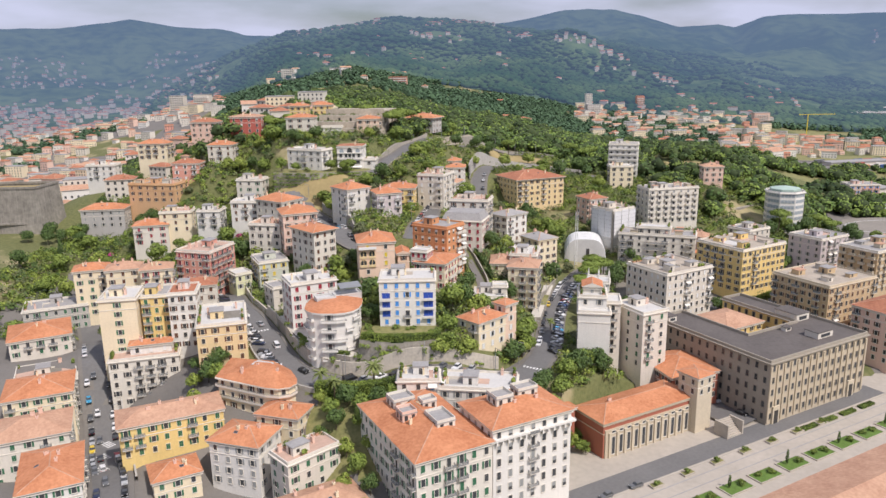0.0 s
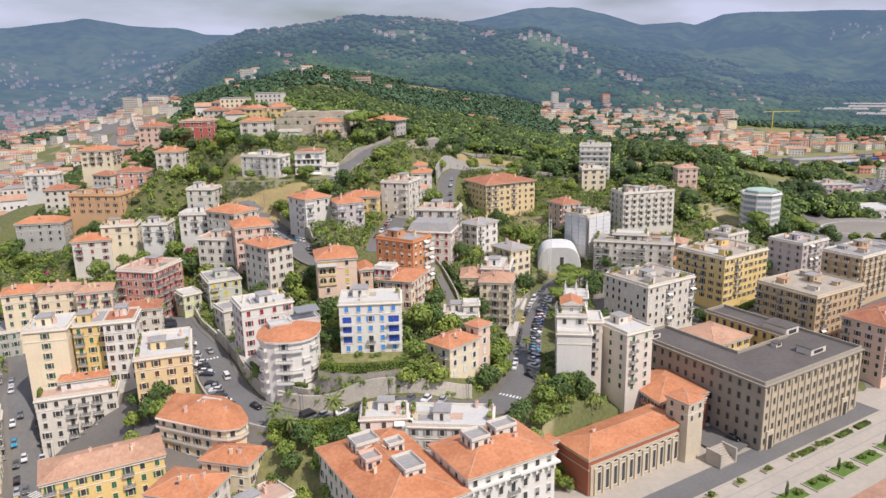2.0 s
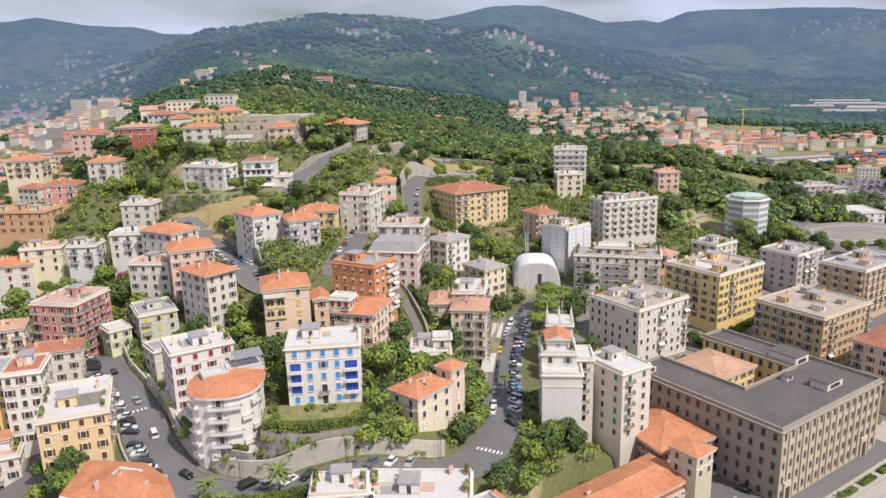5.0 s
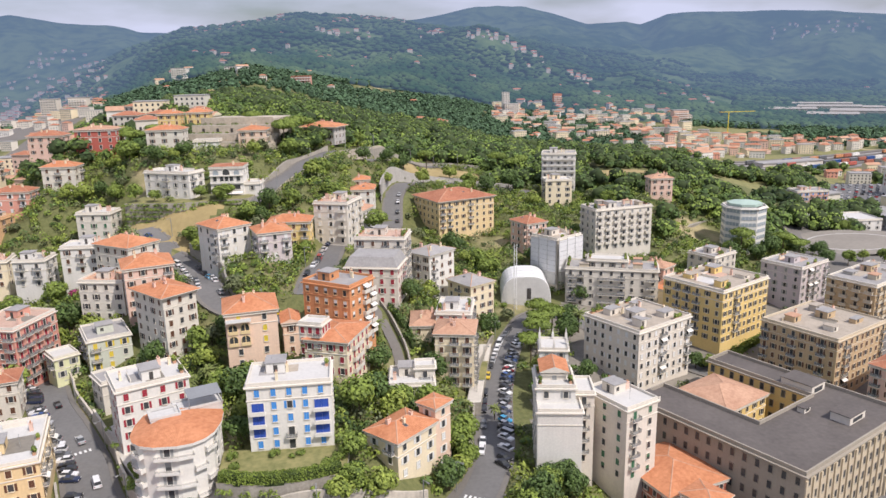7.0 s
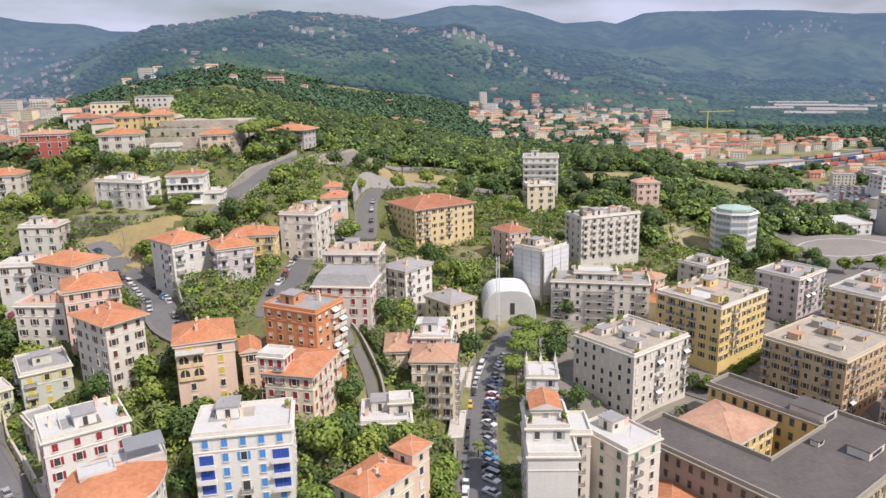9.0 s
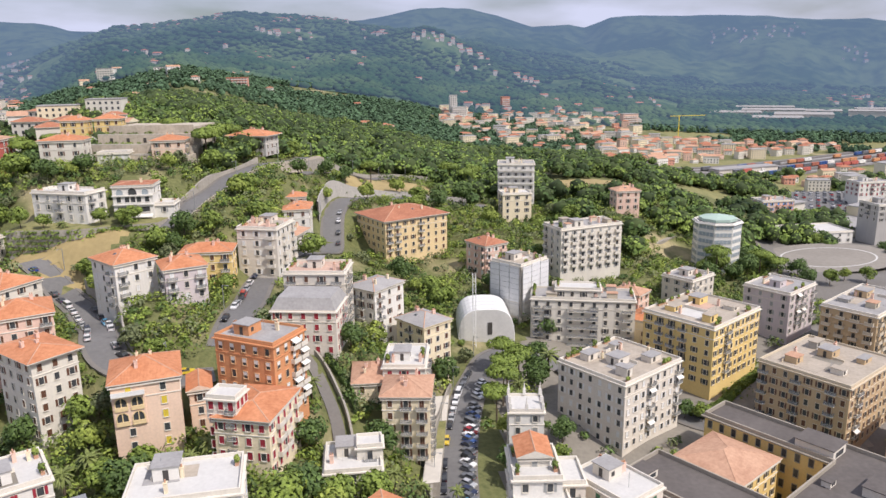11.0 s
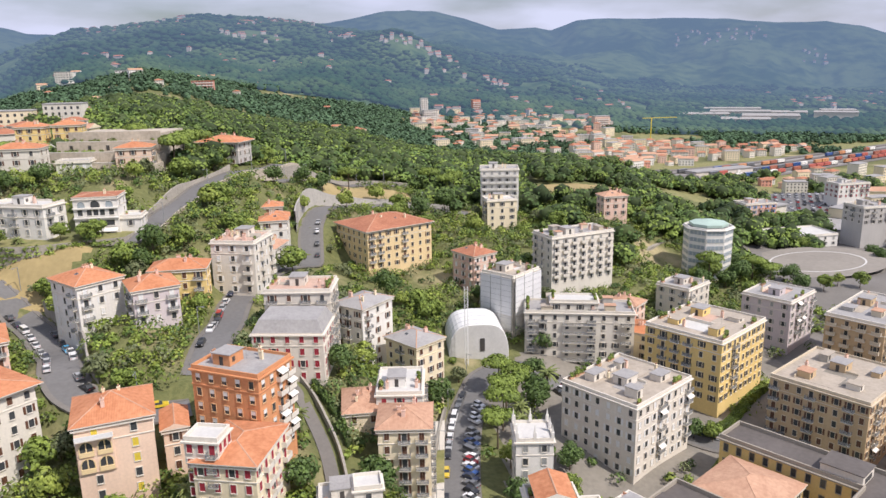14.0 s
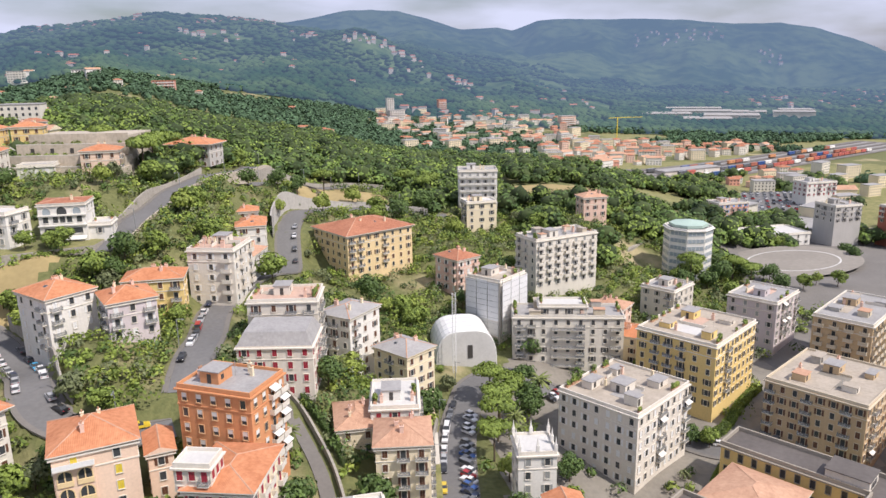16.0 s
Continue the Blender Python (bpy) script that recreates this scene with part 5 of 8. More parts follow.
# ---- buildings of their own shape ----


def poly_house(name, label, poly, top, base, walls, roofm, storey, bay, shutter, parapet=0.9, mix=("plain", "half", "plain"), bal=0.0, ww=1.1, wh=1.9, most=6, trim="stucco_offwhite", win=True):
    """A flat-roofed building on a plan of any shape (anticlockwise); walls: a material for each side, or one for all."""
    rng = random.Random(len(label) * 7 + int(poly[0][0]))
    c = (sum(p[0] for p in poly) / len(poly), sum(p[1] for p in poly) / len(poly))
    q = [(p[0] - c[0], p[1] - c[1]) for p in poly]
    H = top - base
    rt = root(name, Matrix.Translation((*c, base)), label, "building")
    keys = list(walls) if isinstance(walls, (list, tuple)) else [walls] * len(q)
    uniq = sorted(set(keys))
    for key in uniq:
        g = Geo()
        for j in range(len(q)):
            if keys[j] == key:
                a, b = q[j], q[(j + 1) % len(q)]
                g.face([(*a, 0), (*b, 0), (*b, H), (*a, H)])
        part("wall", g, ["stucco_" + key], rt)
    g = Geo()
    g.face([(*p, H) for p in q])
    part("roof", g, [roofm], rt)
    cen = []
    n = len(q)
    for j in range(n):  # corner bisectors
        p0, p1, p2 = Vector(q[j - 1]), Vector(q[j]), Vector(q[(j + 1) % n])
        d0, d1 = (p1 - p0).normalized(), (p2 - p1).normalized()
        n0, n1 = Vector((d0.y, -d0.x)), Vector((d1.y, -d1.x))
        b = (n0 + n1)
        cen.append(b / max(0.3, b.dot(n0)))
    g = Geo()
    for o1, o2, z1, z2 in ((0.75, -0.15, H - 0.35, H), (0.12, -0.3, H, H + parapet)):
        for j in range(n):
            h = (j + 1) % n
            A, B = [Vector(q[i]) + cen[i] * o1 for i in (j, h)]
            C, D = [Vector(q[i]) + cen[i] * o2 for i in (h, j)]
            g.face([(*A, z1), (*B, z1), (*B, z2), (*A, z2)])
            g.face([(*C, z1), (*D, z1), (*D, z2), (*C, z2)])
            g.face([(*A, z2), (*B, z2), (*C, z2), (*D, z2)])
            g.face([(*D, z1), (*C, z1), (*B, z1), (*A, z1)])
    part("cornice", g, [trim], rt)
    for j in range(n):
        a, b = Vector(q[j]), Vector(q[(j + 1) % n])
        L = (b - a).length
        if L < 3 or not win:
            continue
        d = (b - a) / L
        nrm = Vector((d.y, -d.x))
        mid = (a + b) / 2 + Vector(c)
        if nrm.dot(Vector((0, 70)) - mid) <= 0:
            continue
        k = max(1, round((L - 1) / bay))
        for i in range(k):
            p = a + d * (L * (i + .5) / k)
            m = Matrix.Translation((p.x, p.y, 0)) @ Matrix.Rotation(math.atan2(nrm.y, nrm.x) - math.pi / 2, 4, "Z")
            for r_ in range(min(most, int(H / storey))):
                z = H - storey * (r_ + 0.75)
                if z < 0.8:
                    continue
                part("window", window_mesh(rng.choice(mix), shutter, ww, wh, trim), None, rt, at=m @ Matrix.Translation((0, 0, z)))
                if bal and rng.random() < bal:
                    part("balcony", balcony_mesh(round(L / k * 0.96, 1), 1.2, "stucco_white"), None, rt, at=m @ Matrix.Translation((0, 0, z - 0.3)))
    return rt


def uv_plan(N, a, pts):
    ca, sa = math.cos(radians(a)), math.sin(radians(a))
    return [(N[0] + ca * u - sa * v, N[1] + sa * u + ca * v) for u, v in pts]


# front in lighter stone than the sides: sun and shade put into wall colour
palace = poly_house("government_palace", "grey-brown stone palace with a dark flat roof round a yellow court",
                    uv_plan((94, 217), 31, [(0, 0), (50, 0), (50, 53), (40, 53), (40, 20), (14, 20), (14, 50), (0, 50)]), 16.6, -4.8,
                    ["sandstone", "stone", "yellow", "yellow", "yellow", "yellow", "stone", "stone"], "roof_dark", 4.1, 3.3, "dark", 1.0, wh=2.0, trim="stucco_stone", most=5)
HOUSES.append((121, 247, 27, 25, radians(31)))
pg = Geo()
pg.box(0, 0, 1.0, 0.8, 0.35, 19)
pil = pg.mesh("pilaster", ["stucco_sandstone"])
for u in np.linspace(0.4, 49.6, 16):  # stone pilasters of the main front
    x, y = uv_plan((94, 217), 31, [(float(u), -0.2)])[0]
    part("pilaster", pil, None, palace, at=pose(x - palace.location.x, y - palace.location.y, 0, 0, 0, 31))
for u in (4, 43):
    x, y = uv_plan((94, 217), 31, [(u, -0.3)])[0]
    g = Geo()
    g.box(0, 0, 0, 3.2, 0.6, 6.0, 0)
    g.box(0, -0.32, 0, 1.9, 0.1, 4.6, 1)
    part("portal", g, ["stucco_palestone", "shutter_dark"], palace, at=Matrix.Translation((x - palace.location.x, y - palace.location.y, 0.1)) @ Matrix.Rotation(radians(31), 4, "Z"))
for u, v, w, d, h in ((35, 8, 8, 5, 2.2), (44, 25, 7, 9, 2.6), (30, 17, 3, 2, 1.4), (3, 46, 4, 4, 2)):
    x, y = uv_plan((94, 217), 31, [(u, v)])[0]
    g = Geo()
    g.box(0, 0, 0, w, d, h, 0)
    g.box(0, 0, h, w + .5, d + .5, 0.2, 1)
    g.box(0, -d / 2 - 0.03, 0.4, w * .6, 0.08, h * .5, 2)
    part("roof_lantern", g, ["stucco_lightgrey", "roof_dark", "glass_dark"], palace, at=Matrix.Translation((x - palace.location.x, y - palace.location.y, 21.4)) @ Matrix.Rotation(radians(31), 4, "Z"))
house("court_building", "yellow court building with a pale orange hipped roof", uv_plan((94, 217), 31, [(17, 31)])[0], 31, 19, 17, 14.6, "yellow", tile="tile_pale", shutter="dark", bal=0, pitch=0.28, chim=0)

# hall with the pilastered front and its tower
hall = house("assembly_hall", "brick hall with a tall pilastered stone front and orange roof", (38.5, 196), 31, 37, 13, 6.6, "brickred", win=False, pitch=0.3, chim=1, trim="stucco_palestone", base=-4.6)
g = Geo()
g.box(0, -6.75, 0.3, 36, 0.5, 10.2)
part("front_wall", g, ["stucco_sandstone"], hall)
for j in range(12):
    x = -16.5 + j * 3.0
    g = Geo()
    g.box(0, 0, 1.2, 0.75, 0.5, 8.0)
    g.box(0, 0, 9.2, 1.0, 0.6, 0.4)
    part("pilaster", g, ["stucco_palestone"], hall, at=pose(x, -7.2, 0))
    if j < 11:
        part("window", window_mesh("plain", "dark", 1.2, 5.6), None, hall, at=pose(x + 1.5, -7.0, 2.4, 0, 0, 180))
        part("window", window_mesh("plain", "dark", 1.4, 0.7), None, hall, at=pose(x + 1.5, -7.0, 9.3, 0, 0, 180))
g = Geo()
for j in range(4):
    g.box(0, -9.2 - j * 0.6, 0, 37, 1.4 + j * 1.2, 1.2 - j * 0.28)
part("steps", g, ["plaza_stone"], hall)
house("brick_wing", "red brick wing with an orange tiled roof", (66, 225), 20, 18, 20, 8.2, "brickred", tile="tile_orange", shutter="dark", bal=0, pitch=0.28, chim=0, bay=3.4)
house("bell_tower", "square stone tower with a low orange tiled cap", (70, 211.5), 34, 7, 7.5, 14, "palestone", tile="tile_orange", shutter="dark", bal=0, pitch=0.25, chim=0, bay=3, mix=("plain",), base=-4.6, most=2)
house("hall_wing", "low wing with a rounded orange roof beside the hall", (20, 196.5), 31, 13, 14, 8.5, "brickred", tile="tile_orange", shutter="dark", bal=0, pitch=0.25, chim=1)
st = root("outer_stair", pose(79.4, 213.6, -4.65, 0, 0, 31), "stone stair between parapets beside the tower", "stair")
for j in range(9):
    g = Geo()
    g.box(0, -j * 0.55, 0, 6, 0.55, 4.2 - j * 0.45)
    part("step", g, ["plaza_stone"], st)
for sx in (-3.3, 3.3):
    g = Geo()
    g.box(sx, -2.2, 0, 0.6, 5.2, 4.6)
    part("parapet", g, ["plaza_stone"], st)

# rounded houses
def slope_roof(poly, out, z, inset, rise):
    """A tiled roof over a convex plan, sloping up to a smaller copy of it."""
    n = len(poly)
    cx_, cy_ = sum(p[0] for p in poly) / n, sum(p[1] for p in poly) / n
    lo, hi = [], []
    for x, y in poly:
        d = math.hypot(x - cx_, y - cy_)
        lo.append((x + (x - cx_) / d * out, y + (y - cy_) / d * out))
        hi.append((cx_ + (x - cx_) * inset, cy_ + (y - cy_) * inset))
    g = Geo()
    for j in range(n):
        h = (j + 1) % n
        f = [(*lo[j], z), (*lo[h], z), (*hi[h], z + rise), (*hi[j], z + rise)]
        g.face(f, 0, [slope_uv(f[0], f[1], p) for p in f])
        g.face([(*lo[j], z - .25), (*lo[h], z - .25), (*lo[h], z), (*lo[j], z)], 1)
    g.face([(*p, z + rise) for p in hi])
    g.face([(*p, z - .25) for p in lo][::-1], 1)
    return g


def curved_balcony(poly, first, last, z, out, parent, mats):
    """A balcony that follows a stretch of a rounded front."""
    n = len(poly)
    cx_, cy_ = sum(p[0] for p in poly) / n, sum(p[1] for p in poly) / n
    q = [poly[i % n] for i in range(first, last + 1)]
    o = []
    for x, y in q:
        d = math.hypot(x - cx_, y - cy_)
        o.append((x + (x - cx_) / d * out, y + (y - cy_) / d * out))
    g = Geo()
    for j in range(len(q) - 1):
        a, b, c, d = q[j], q[j + 1], o[j + 1], o[j]
        g.face([(*a, z), (*b, z), (*c, z), (*d, z)])
        g.face([(*d, z - .22), (*c, z - .22), (*b, z - .22), (*a, z - .22)])
        g.face([(*d, z - .22), (*c, z - .22), (*c, z + .45), (*d, z + .45)])
        g.face([(*d, z + .45), (*c, z + .45), (*c, z + .95), (*d, z + .95)], 1)
    for j in (0, -1):
        g.face([(*q[j], z - .22), (*o[j], z - .22), (*o[j], z + .9), (*q[j], z + .9)])
    return part("balcony", g, mats, parent)


VILLA = [(-44.5 + 8.4 * math.copysign(abs(math.cos(2 * math.pi * k / 18)) ** .75, math.cos(2 * math.pi * k / 18)), 225 + 9.4 * math.copysign(abs(math.sin(2 * math.pi * k / 18)) ** .75, math.sin(2 * math.pi * k / 18))) for k in range(18)]
vl = poly_house("villa", "white rounded villa stacked with curved balconies under an orange tiled roof", VILLA, 34.2, 15.5,
                "white", "roof_white", 3.2, 2.6, "grey", 0.2, ("half", "plain", "open"), ww=1.2, trim="stucco_white", most=5)
HOUSES.append((-44.5, 224.5, 8.5, 9.5, 0.0))
vq = [(x - vl.location.x, y - vl.location.y) for x, y in VILLA]
for k in range(5):
    for a_, b_ in ((8, 9), (10, 12), (13, 14), (15, 16)) if k % 2 else ((8, 9), (11, 12), (13, 15), (16, 17)):
        curved_balcony(vq, a_, b_, 18.7 - 3.2 * (k + 1) + .45, 1.15, vl, ["stucco_white", "railing"])
part("roof", slope_roof(vq, .8, 18.95, .4, 1.7), ["tile_orange", "stucco_white"], vl, "orange tiled roof")
for x, y, w, d, z, h in ((-3.2, 1.6, 6.2, 4.8, 19.0, 1.75), (2.6, 6.6, 10, 5.4, 18.8, 1.7)):
    g = Geo()
    g.box(0, 0, 0, w, d, h, 0)
    ring(g, w / 2, d / 2, .12, -.1, h - .05, h + .5)
    g.box(0, d / 2 - .3, h + .01, w * .8, .3, .02, 1)
    part("roof_terrace", g, ["roof_white", "roof_grey"], vl, "white terrace let into the roof", at=pose(x, y, z, 0, 0, 24))
g = Geo()
g.face([(-3.6, -2.4, 2.5), (3.6, -2.4, 2.5), (3.6, 2.4, 3.1), (-3.6, 2.4, 3.1)])
g.face([(-3.6, 2.4, 3.04), (3.6, 2.4, 3.04), (3.6, -2.4, 2.44), (-3.6, -2.4, 2.44)])
for sx in (-3.5, 3.5):
    for sy in (-2.3, 2.3):
        g.box(sx, sy, 0, .1, .1, 2.6)
part("glazed_canopy", g, ["metal_rail"], vl, at=pose(4.2, 6.4, 20.6, 0, 0, 24))
ROUND = [(-77, 203.5), (-60.5, 196.5), (-56.5, 195.6), (-53.6, 196.6), (-52.4, 199), (-53.2, 202.2), (-56.5, 208), (-63, 215), (-77, 218)]
rh = poly_house("apartment_house", "cream corner house with a rounded end and an orange roof", ROUND, 18.2, -6, "cream", "roof_white", 3.3, 3.2, "brown", 0.1, ("open", "closed", "plain"), ww=1.1, wh=1.8, trim="stucco_offwhite", most=6)
HOUSES.append((-65, 206, 12.5, 9, radians(-20)))
rq_ = [(x - rh.location.x, y - rh.location.y) for x, y in ROUND]
part("roof", slope_roof(rq_, .9, 24.35, .28, 3.0), ["tile_orange", "stucco_offwhite"], rh, "orange tiled roof")
for k in range(2):
    curved_balcony(rq_, 0, 6, 24.2 - 3.3 * (k + 1) + .6, 1.0, rh, ["stucco_offwhite", "railing"])
for x, y in ((-4, 2), (3, -2), (-8, -1)):
    part("chimney", chimney_mesh(1), None, rh, at=pose(x, y, 26.2))
g = Geo()
g.box(0, 0, 0, 6, 3.4, 1.9, 0)
part("roof_terrace", g, ["roof_white"], rh, "glazed white skylight terrace in the roof", at=pose(-3, 3.5, 25.2, 0, 0, -20))

# small white villa with pinnacles above the street
sv = house("villa", "small white villa crowned with slender pinnacles", (54, 275), 79, 9, 8.5, 25.8, "white", roof="flat", tile="roof_white", shutter="grey", bal=0.2, head=False)
pg_ = Geo()
pg_.box(0, 0, 0, .7, .7, 1.5)
for j in range(4):
    a0, a1 = [(.32 * math.cos(math.pi / 2 * (j + i) + .785), .32 * math.sin(math.pi / 2 * (j + i) + .785)) for i in (0, 1)]
    pg_.face([(*a0, 1.5), (*a1, 1.5), (0, 0, 3.6)])
pin = pg_.mesh("pinnacle", ["stucco_white"])
for sx in (-1, 0, 1):
    for sy in (-1, 0, 1):
        if sx or sy:
            part("pinnacle", pin, None, sv, at=pose(sx * 4.2, sy * 4.0, 25.8 - sv.location.z + .6))

# octagonal glass-banded building by the viaduct
oc = [(184.5 + 10.7 * math.cos(radians(10 + 45 * j)), 430 + 10.7 * math.sin(radians(10 + 45 * j))) for j in range(8)]
ob_ = poly_house("office_tower", "octagonal white office building with ribbon windows", oc, 35.4, 6, "white", "roof_grey", 3.3, 30, "grey", 0.7, win=False, trim="stucco_white")
for j in range(8):
    a_ = radians(10 + 45 * (j + .5))
    for k in range(7 if math.sin(a_) < .3 else 0):
        g = Geo()
        g.box(0, 0, 0, 7.6, .16, 1.75, 0)
        for i in range(5):
            g.box(-3.6 + i * 1.8, -.1, 0, .12, .1, 1.75, 1)
        part("ribbon_window", g, ["glass_pale", "stucco_white"], ob_, at=Matrix.Translation((9.93 * math.cos(a_), 9.93 * math.sin(a_), 27.0 - 3.3 * k)) @ Matrix.Rotation(a_ + math.pi / 2, 4, "Z"))
g = Geo()
c8 = [(8.6 * math.cos(radians(10 + 45 * j)), 8.6 * math.sin(radians(10 + 45 * j))) for j in range(8)]
for j in range(8):
    g.face([(*c8[j], 30.0), (*c8[(j + 1) % 8], 30.0), (*c8[(j + 1) % 8], 31.2), (*c8[j], 31.2)])
    g.face([(*c8[j], 31.2), (*c8[(j + 1) % 8], 31.2), (0, 0, 32.6)])
surface("copper_green", (.40, .52, .45), 0.6, 0.15)
part("cap", g, ["copper_green"], ob_, "pale green copper roof cap")
HOUSES.append((184.5, 430, 12, 12, 0))

# white sheeted vault
tent = root("construction_tent", Matrix.Translation((58.5, 366, 10.4)) @ Matrix.Rotation(radians(-6), 4, "Z"), "white rounded sheeting vault over a building site", "tent")
g = Geo()
n, R, hh = 18, 10.2, 14.0
prof = [(R * math.copysign(abs(math.cos(math.pi * j / n)) ** .6, math.cos(math.pi * j / n)), hh * math.sin(math.pi * j / n) ** 0.62) for j in range(n + 1)]
dep = [(-8.5, 0.985), (-8.3, 1.0), (-4, 1.0), (0, 1.0), (4, 1.0), (8.5, 1.0)]
for i in range(len(dep) - 1):
    for j in range(n):
        (y0_, s0), (y1_, s1) = dep[i], dep[i + 1]
        a, b = prof[j], prof[j + 1]
        g.face([(a[0] * s0, y0_, a[1] * s0), (b[0] * s0, y0_, b[1] * s0), (b[0] * s1, y1_, b[1] * s1), (a[0] * s1, y1_, a[1] * s1)])
me = g.mesh("sheet", ["paint_white"])
part("sheet", smooth(me), None, tent)
g = Geo()
g.face([(x * .985, -8.5, z * .985) for x, z in prof])
part("end_wall", g, ["roof_white"], tent, "pale end wall of the vault")
for k in range(5):
    g = Geo()
    for j in range(n):
        (ax, az), (bx, bz) = prof[j], prof[j + 1]
        g.face([(ax * 1.012, -8 + k * 4, az * 1.012), (bx * 1.012, -8 + k * 4, bz * 1.012), (bx * 1.012, -7.8 + k * 4, bz * 1.012), (ax * 1.012, -7.8 + k * 4, az * 1.012)])
    part("rib", g, ["metal_rail"], tent)
g = Geo()
g.box(1.2, -8.6, 4.5, 1.6, 0.2, 4.5, 0)
part("opening", g, ["shutter_dark"], tent)
HOUSES.append((58.5, 366, 11, 9, 0))
mast = root("crane_mast", Matrix.Translation((52.5, 354, 9)), "slim white site crane mast", "crane")
g = Geo()
for sx in (-.5, .5):
    for sy in (-.5, .5):
        g.box(sx, sy, 0, 0.12, 0.12, 30)
for j in range(15):
    g.box(0, -.5, j * 2, 1.0, 0.08, 0.08)
    g.box(0, .5, j * 2 + 1, 1.0, 0.08, 0.08)
part("mast", g, ["paint_white"], mast)

# old fort on the west slope and the terraces below the hilltop
fort = root("fort", Matrix.Translation((-252, 384, 22.5)) @ Matrix.Rotation(radians(8), 4, "Z"), "grey stone bastion with sloping walls", "fort")
g = Geo()
lo, hi = [(-24, -8), (22, -12), (26, 14), (-24, 16)], [(-22, -5.5), (19.5, -9.5), (23, 12), (-22, 13)]
for j in range(4):
    h = (j + 1) % 4
    g.face([(*lo[j], -14), (*lo[h], -14), (*hi[h], 27), (*hi[j], 27)])
g.face([(*p, 26) for p in hi], 1)
part("rampart", g, ["fort_stone", "dry_grass"], fort)
# flat near-black arches on the rampart, painted shade for openings
for x, z in ((-14, 14), (-4, 15), (7, 14)):
    g = Geo()
    arc_ = [(x + 1.3 * math.cos(math.pi * i / 8), z + 1.3 * math.sin(math.pi * i / 8)) for i in range(9)]
    g.face([(x + 1.3, -8.2, z - 3), *[(px0, -8.2, pz0) for px0, pz0 in arc_], (x - 1.3, -8.2, z - 3)])
    part("dark_arch", g, ["shutter_dark"], fort)
g = Geo()
g.box(-1, -9.6, 8, 50, 1.2, 1.0)
part("string_course", g, ["fort_stone"], fort)
g = Geo()
for j in range(4):
    h = (j + 1) % 4
    a, b = Vector(hi[j]), Vector(hi[h])
    g.box(*((a + b) / 2), 27, (b - a).length, 0.8, 1.2, 0, math.atan2(b.y - a.y, b.x - a.x))
part("parapet", g, ["fort_stone"], fort)
HOUSES.append((-247, 382, 26, 16, 0))
castle = root("terraced_bastion", Matrix.Translation((-72, 452, 60)) @ Matrix.Rotation(radians(-12), 4, "Z"), "stone bastion in broad stepped terraces on the hilltop", "fort")
for k, (w, d, y, z1) in enumerate(((46, 10, -10, 13.5), (44, 9, -4, 17), (42, 9, 3, 20.5), (38, 26, 18, 24))):
    g = Geo()
    g.box(0, y, 0, w, d, z1, 0)
    g.box(0, y - d / 2 + 0.3, z1, w, 0.5, 0.9, 0)
    part("terrace", g, ["terrace_stone"], castle)
for j in range(9):
    g = Geo()
    g.box(-19 + j * 4.8, -15.2, 6, 1.0, .8, 7.2, 0)
    part("buttress", g, ["terrace_stone"], castle)
for j in range(5):
    g = Geo()
    g.box(-15 + j * 7.4, -1.56, 18.0, 1.3, .2, 2.0, 0)
    part("opening", g, ["shutter_dark"], castle)
HOUSES.append((-70, 462, 22, 20, radians(-12)))
for k, (w, y, z1) in enumerate(((46, -14.6, 14.4), (44, -8.1, 17.9), (42, -1.1, 21.4))):  # coping stones of the terraces
    for j in range(12):
        g = Geo()
        g.box(-w / 2 + w * (j + .5) / 12, y, z1, w / 12 - .12, .8, .25)
        part("coping", g, ["plaza_pale"], castle)

# railway viaduct arches in the cutting
via = root("viaduct", Matrix.Translation((168, 450, 11.5)) @ Matrix.Rotation(radians(38), 4, "Z"), "stone viaduct wall with tall round arches", "viaduct")
for j in range(6):
    g = Geo()
    w, h0, sp = 3.6, 6.0, 1.4
    x0_ = (j - 3) * 5.0
    arch = [(x0_ + w * .5 * math.cos(math.pi * i / 8), h0 + w * .5 * math.sin(math.pi * i / 8)) for i in range(9)]
    prev = [(x0_ + 2.5, 0), (x0_ + 2.5, 10), (x0_ - 2.5, 10), (x0_ - 2.5, 0)]
    ring_ = [prev[0], prev[1], prev[2], prev[3], (arch[-1][0], 0)] + arch[::-1] + [(arch[0][0], 0)]
    g.face([(x, 0, z) for x, z in ring_])
    for i in range(8):
        (ax, az), (bx, bz) = arch[i], arch[i + 1]
        g.face([(ax, 0, az), (bx, 0, bz), (bx, sp, bz), (ax, sp, az)])
    # near-black plate closes each arch: its inner shade as colour
    g.face([(x0_ - 1.8, sp, 0), (x0_ + 1.8, sp, 0), (x0_ + 1.8, sp, 8), (x0_ - 1.8, sp, 8)], 1)
    g.box(x0_, sp / 2, 10, 5.0, sp + .4, 0.7)
    part("arch", g, ["retaining_stone", "shutter_dark"], via)

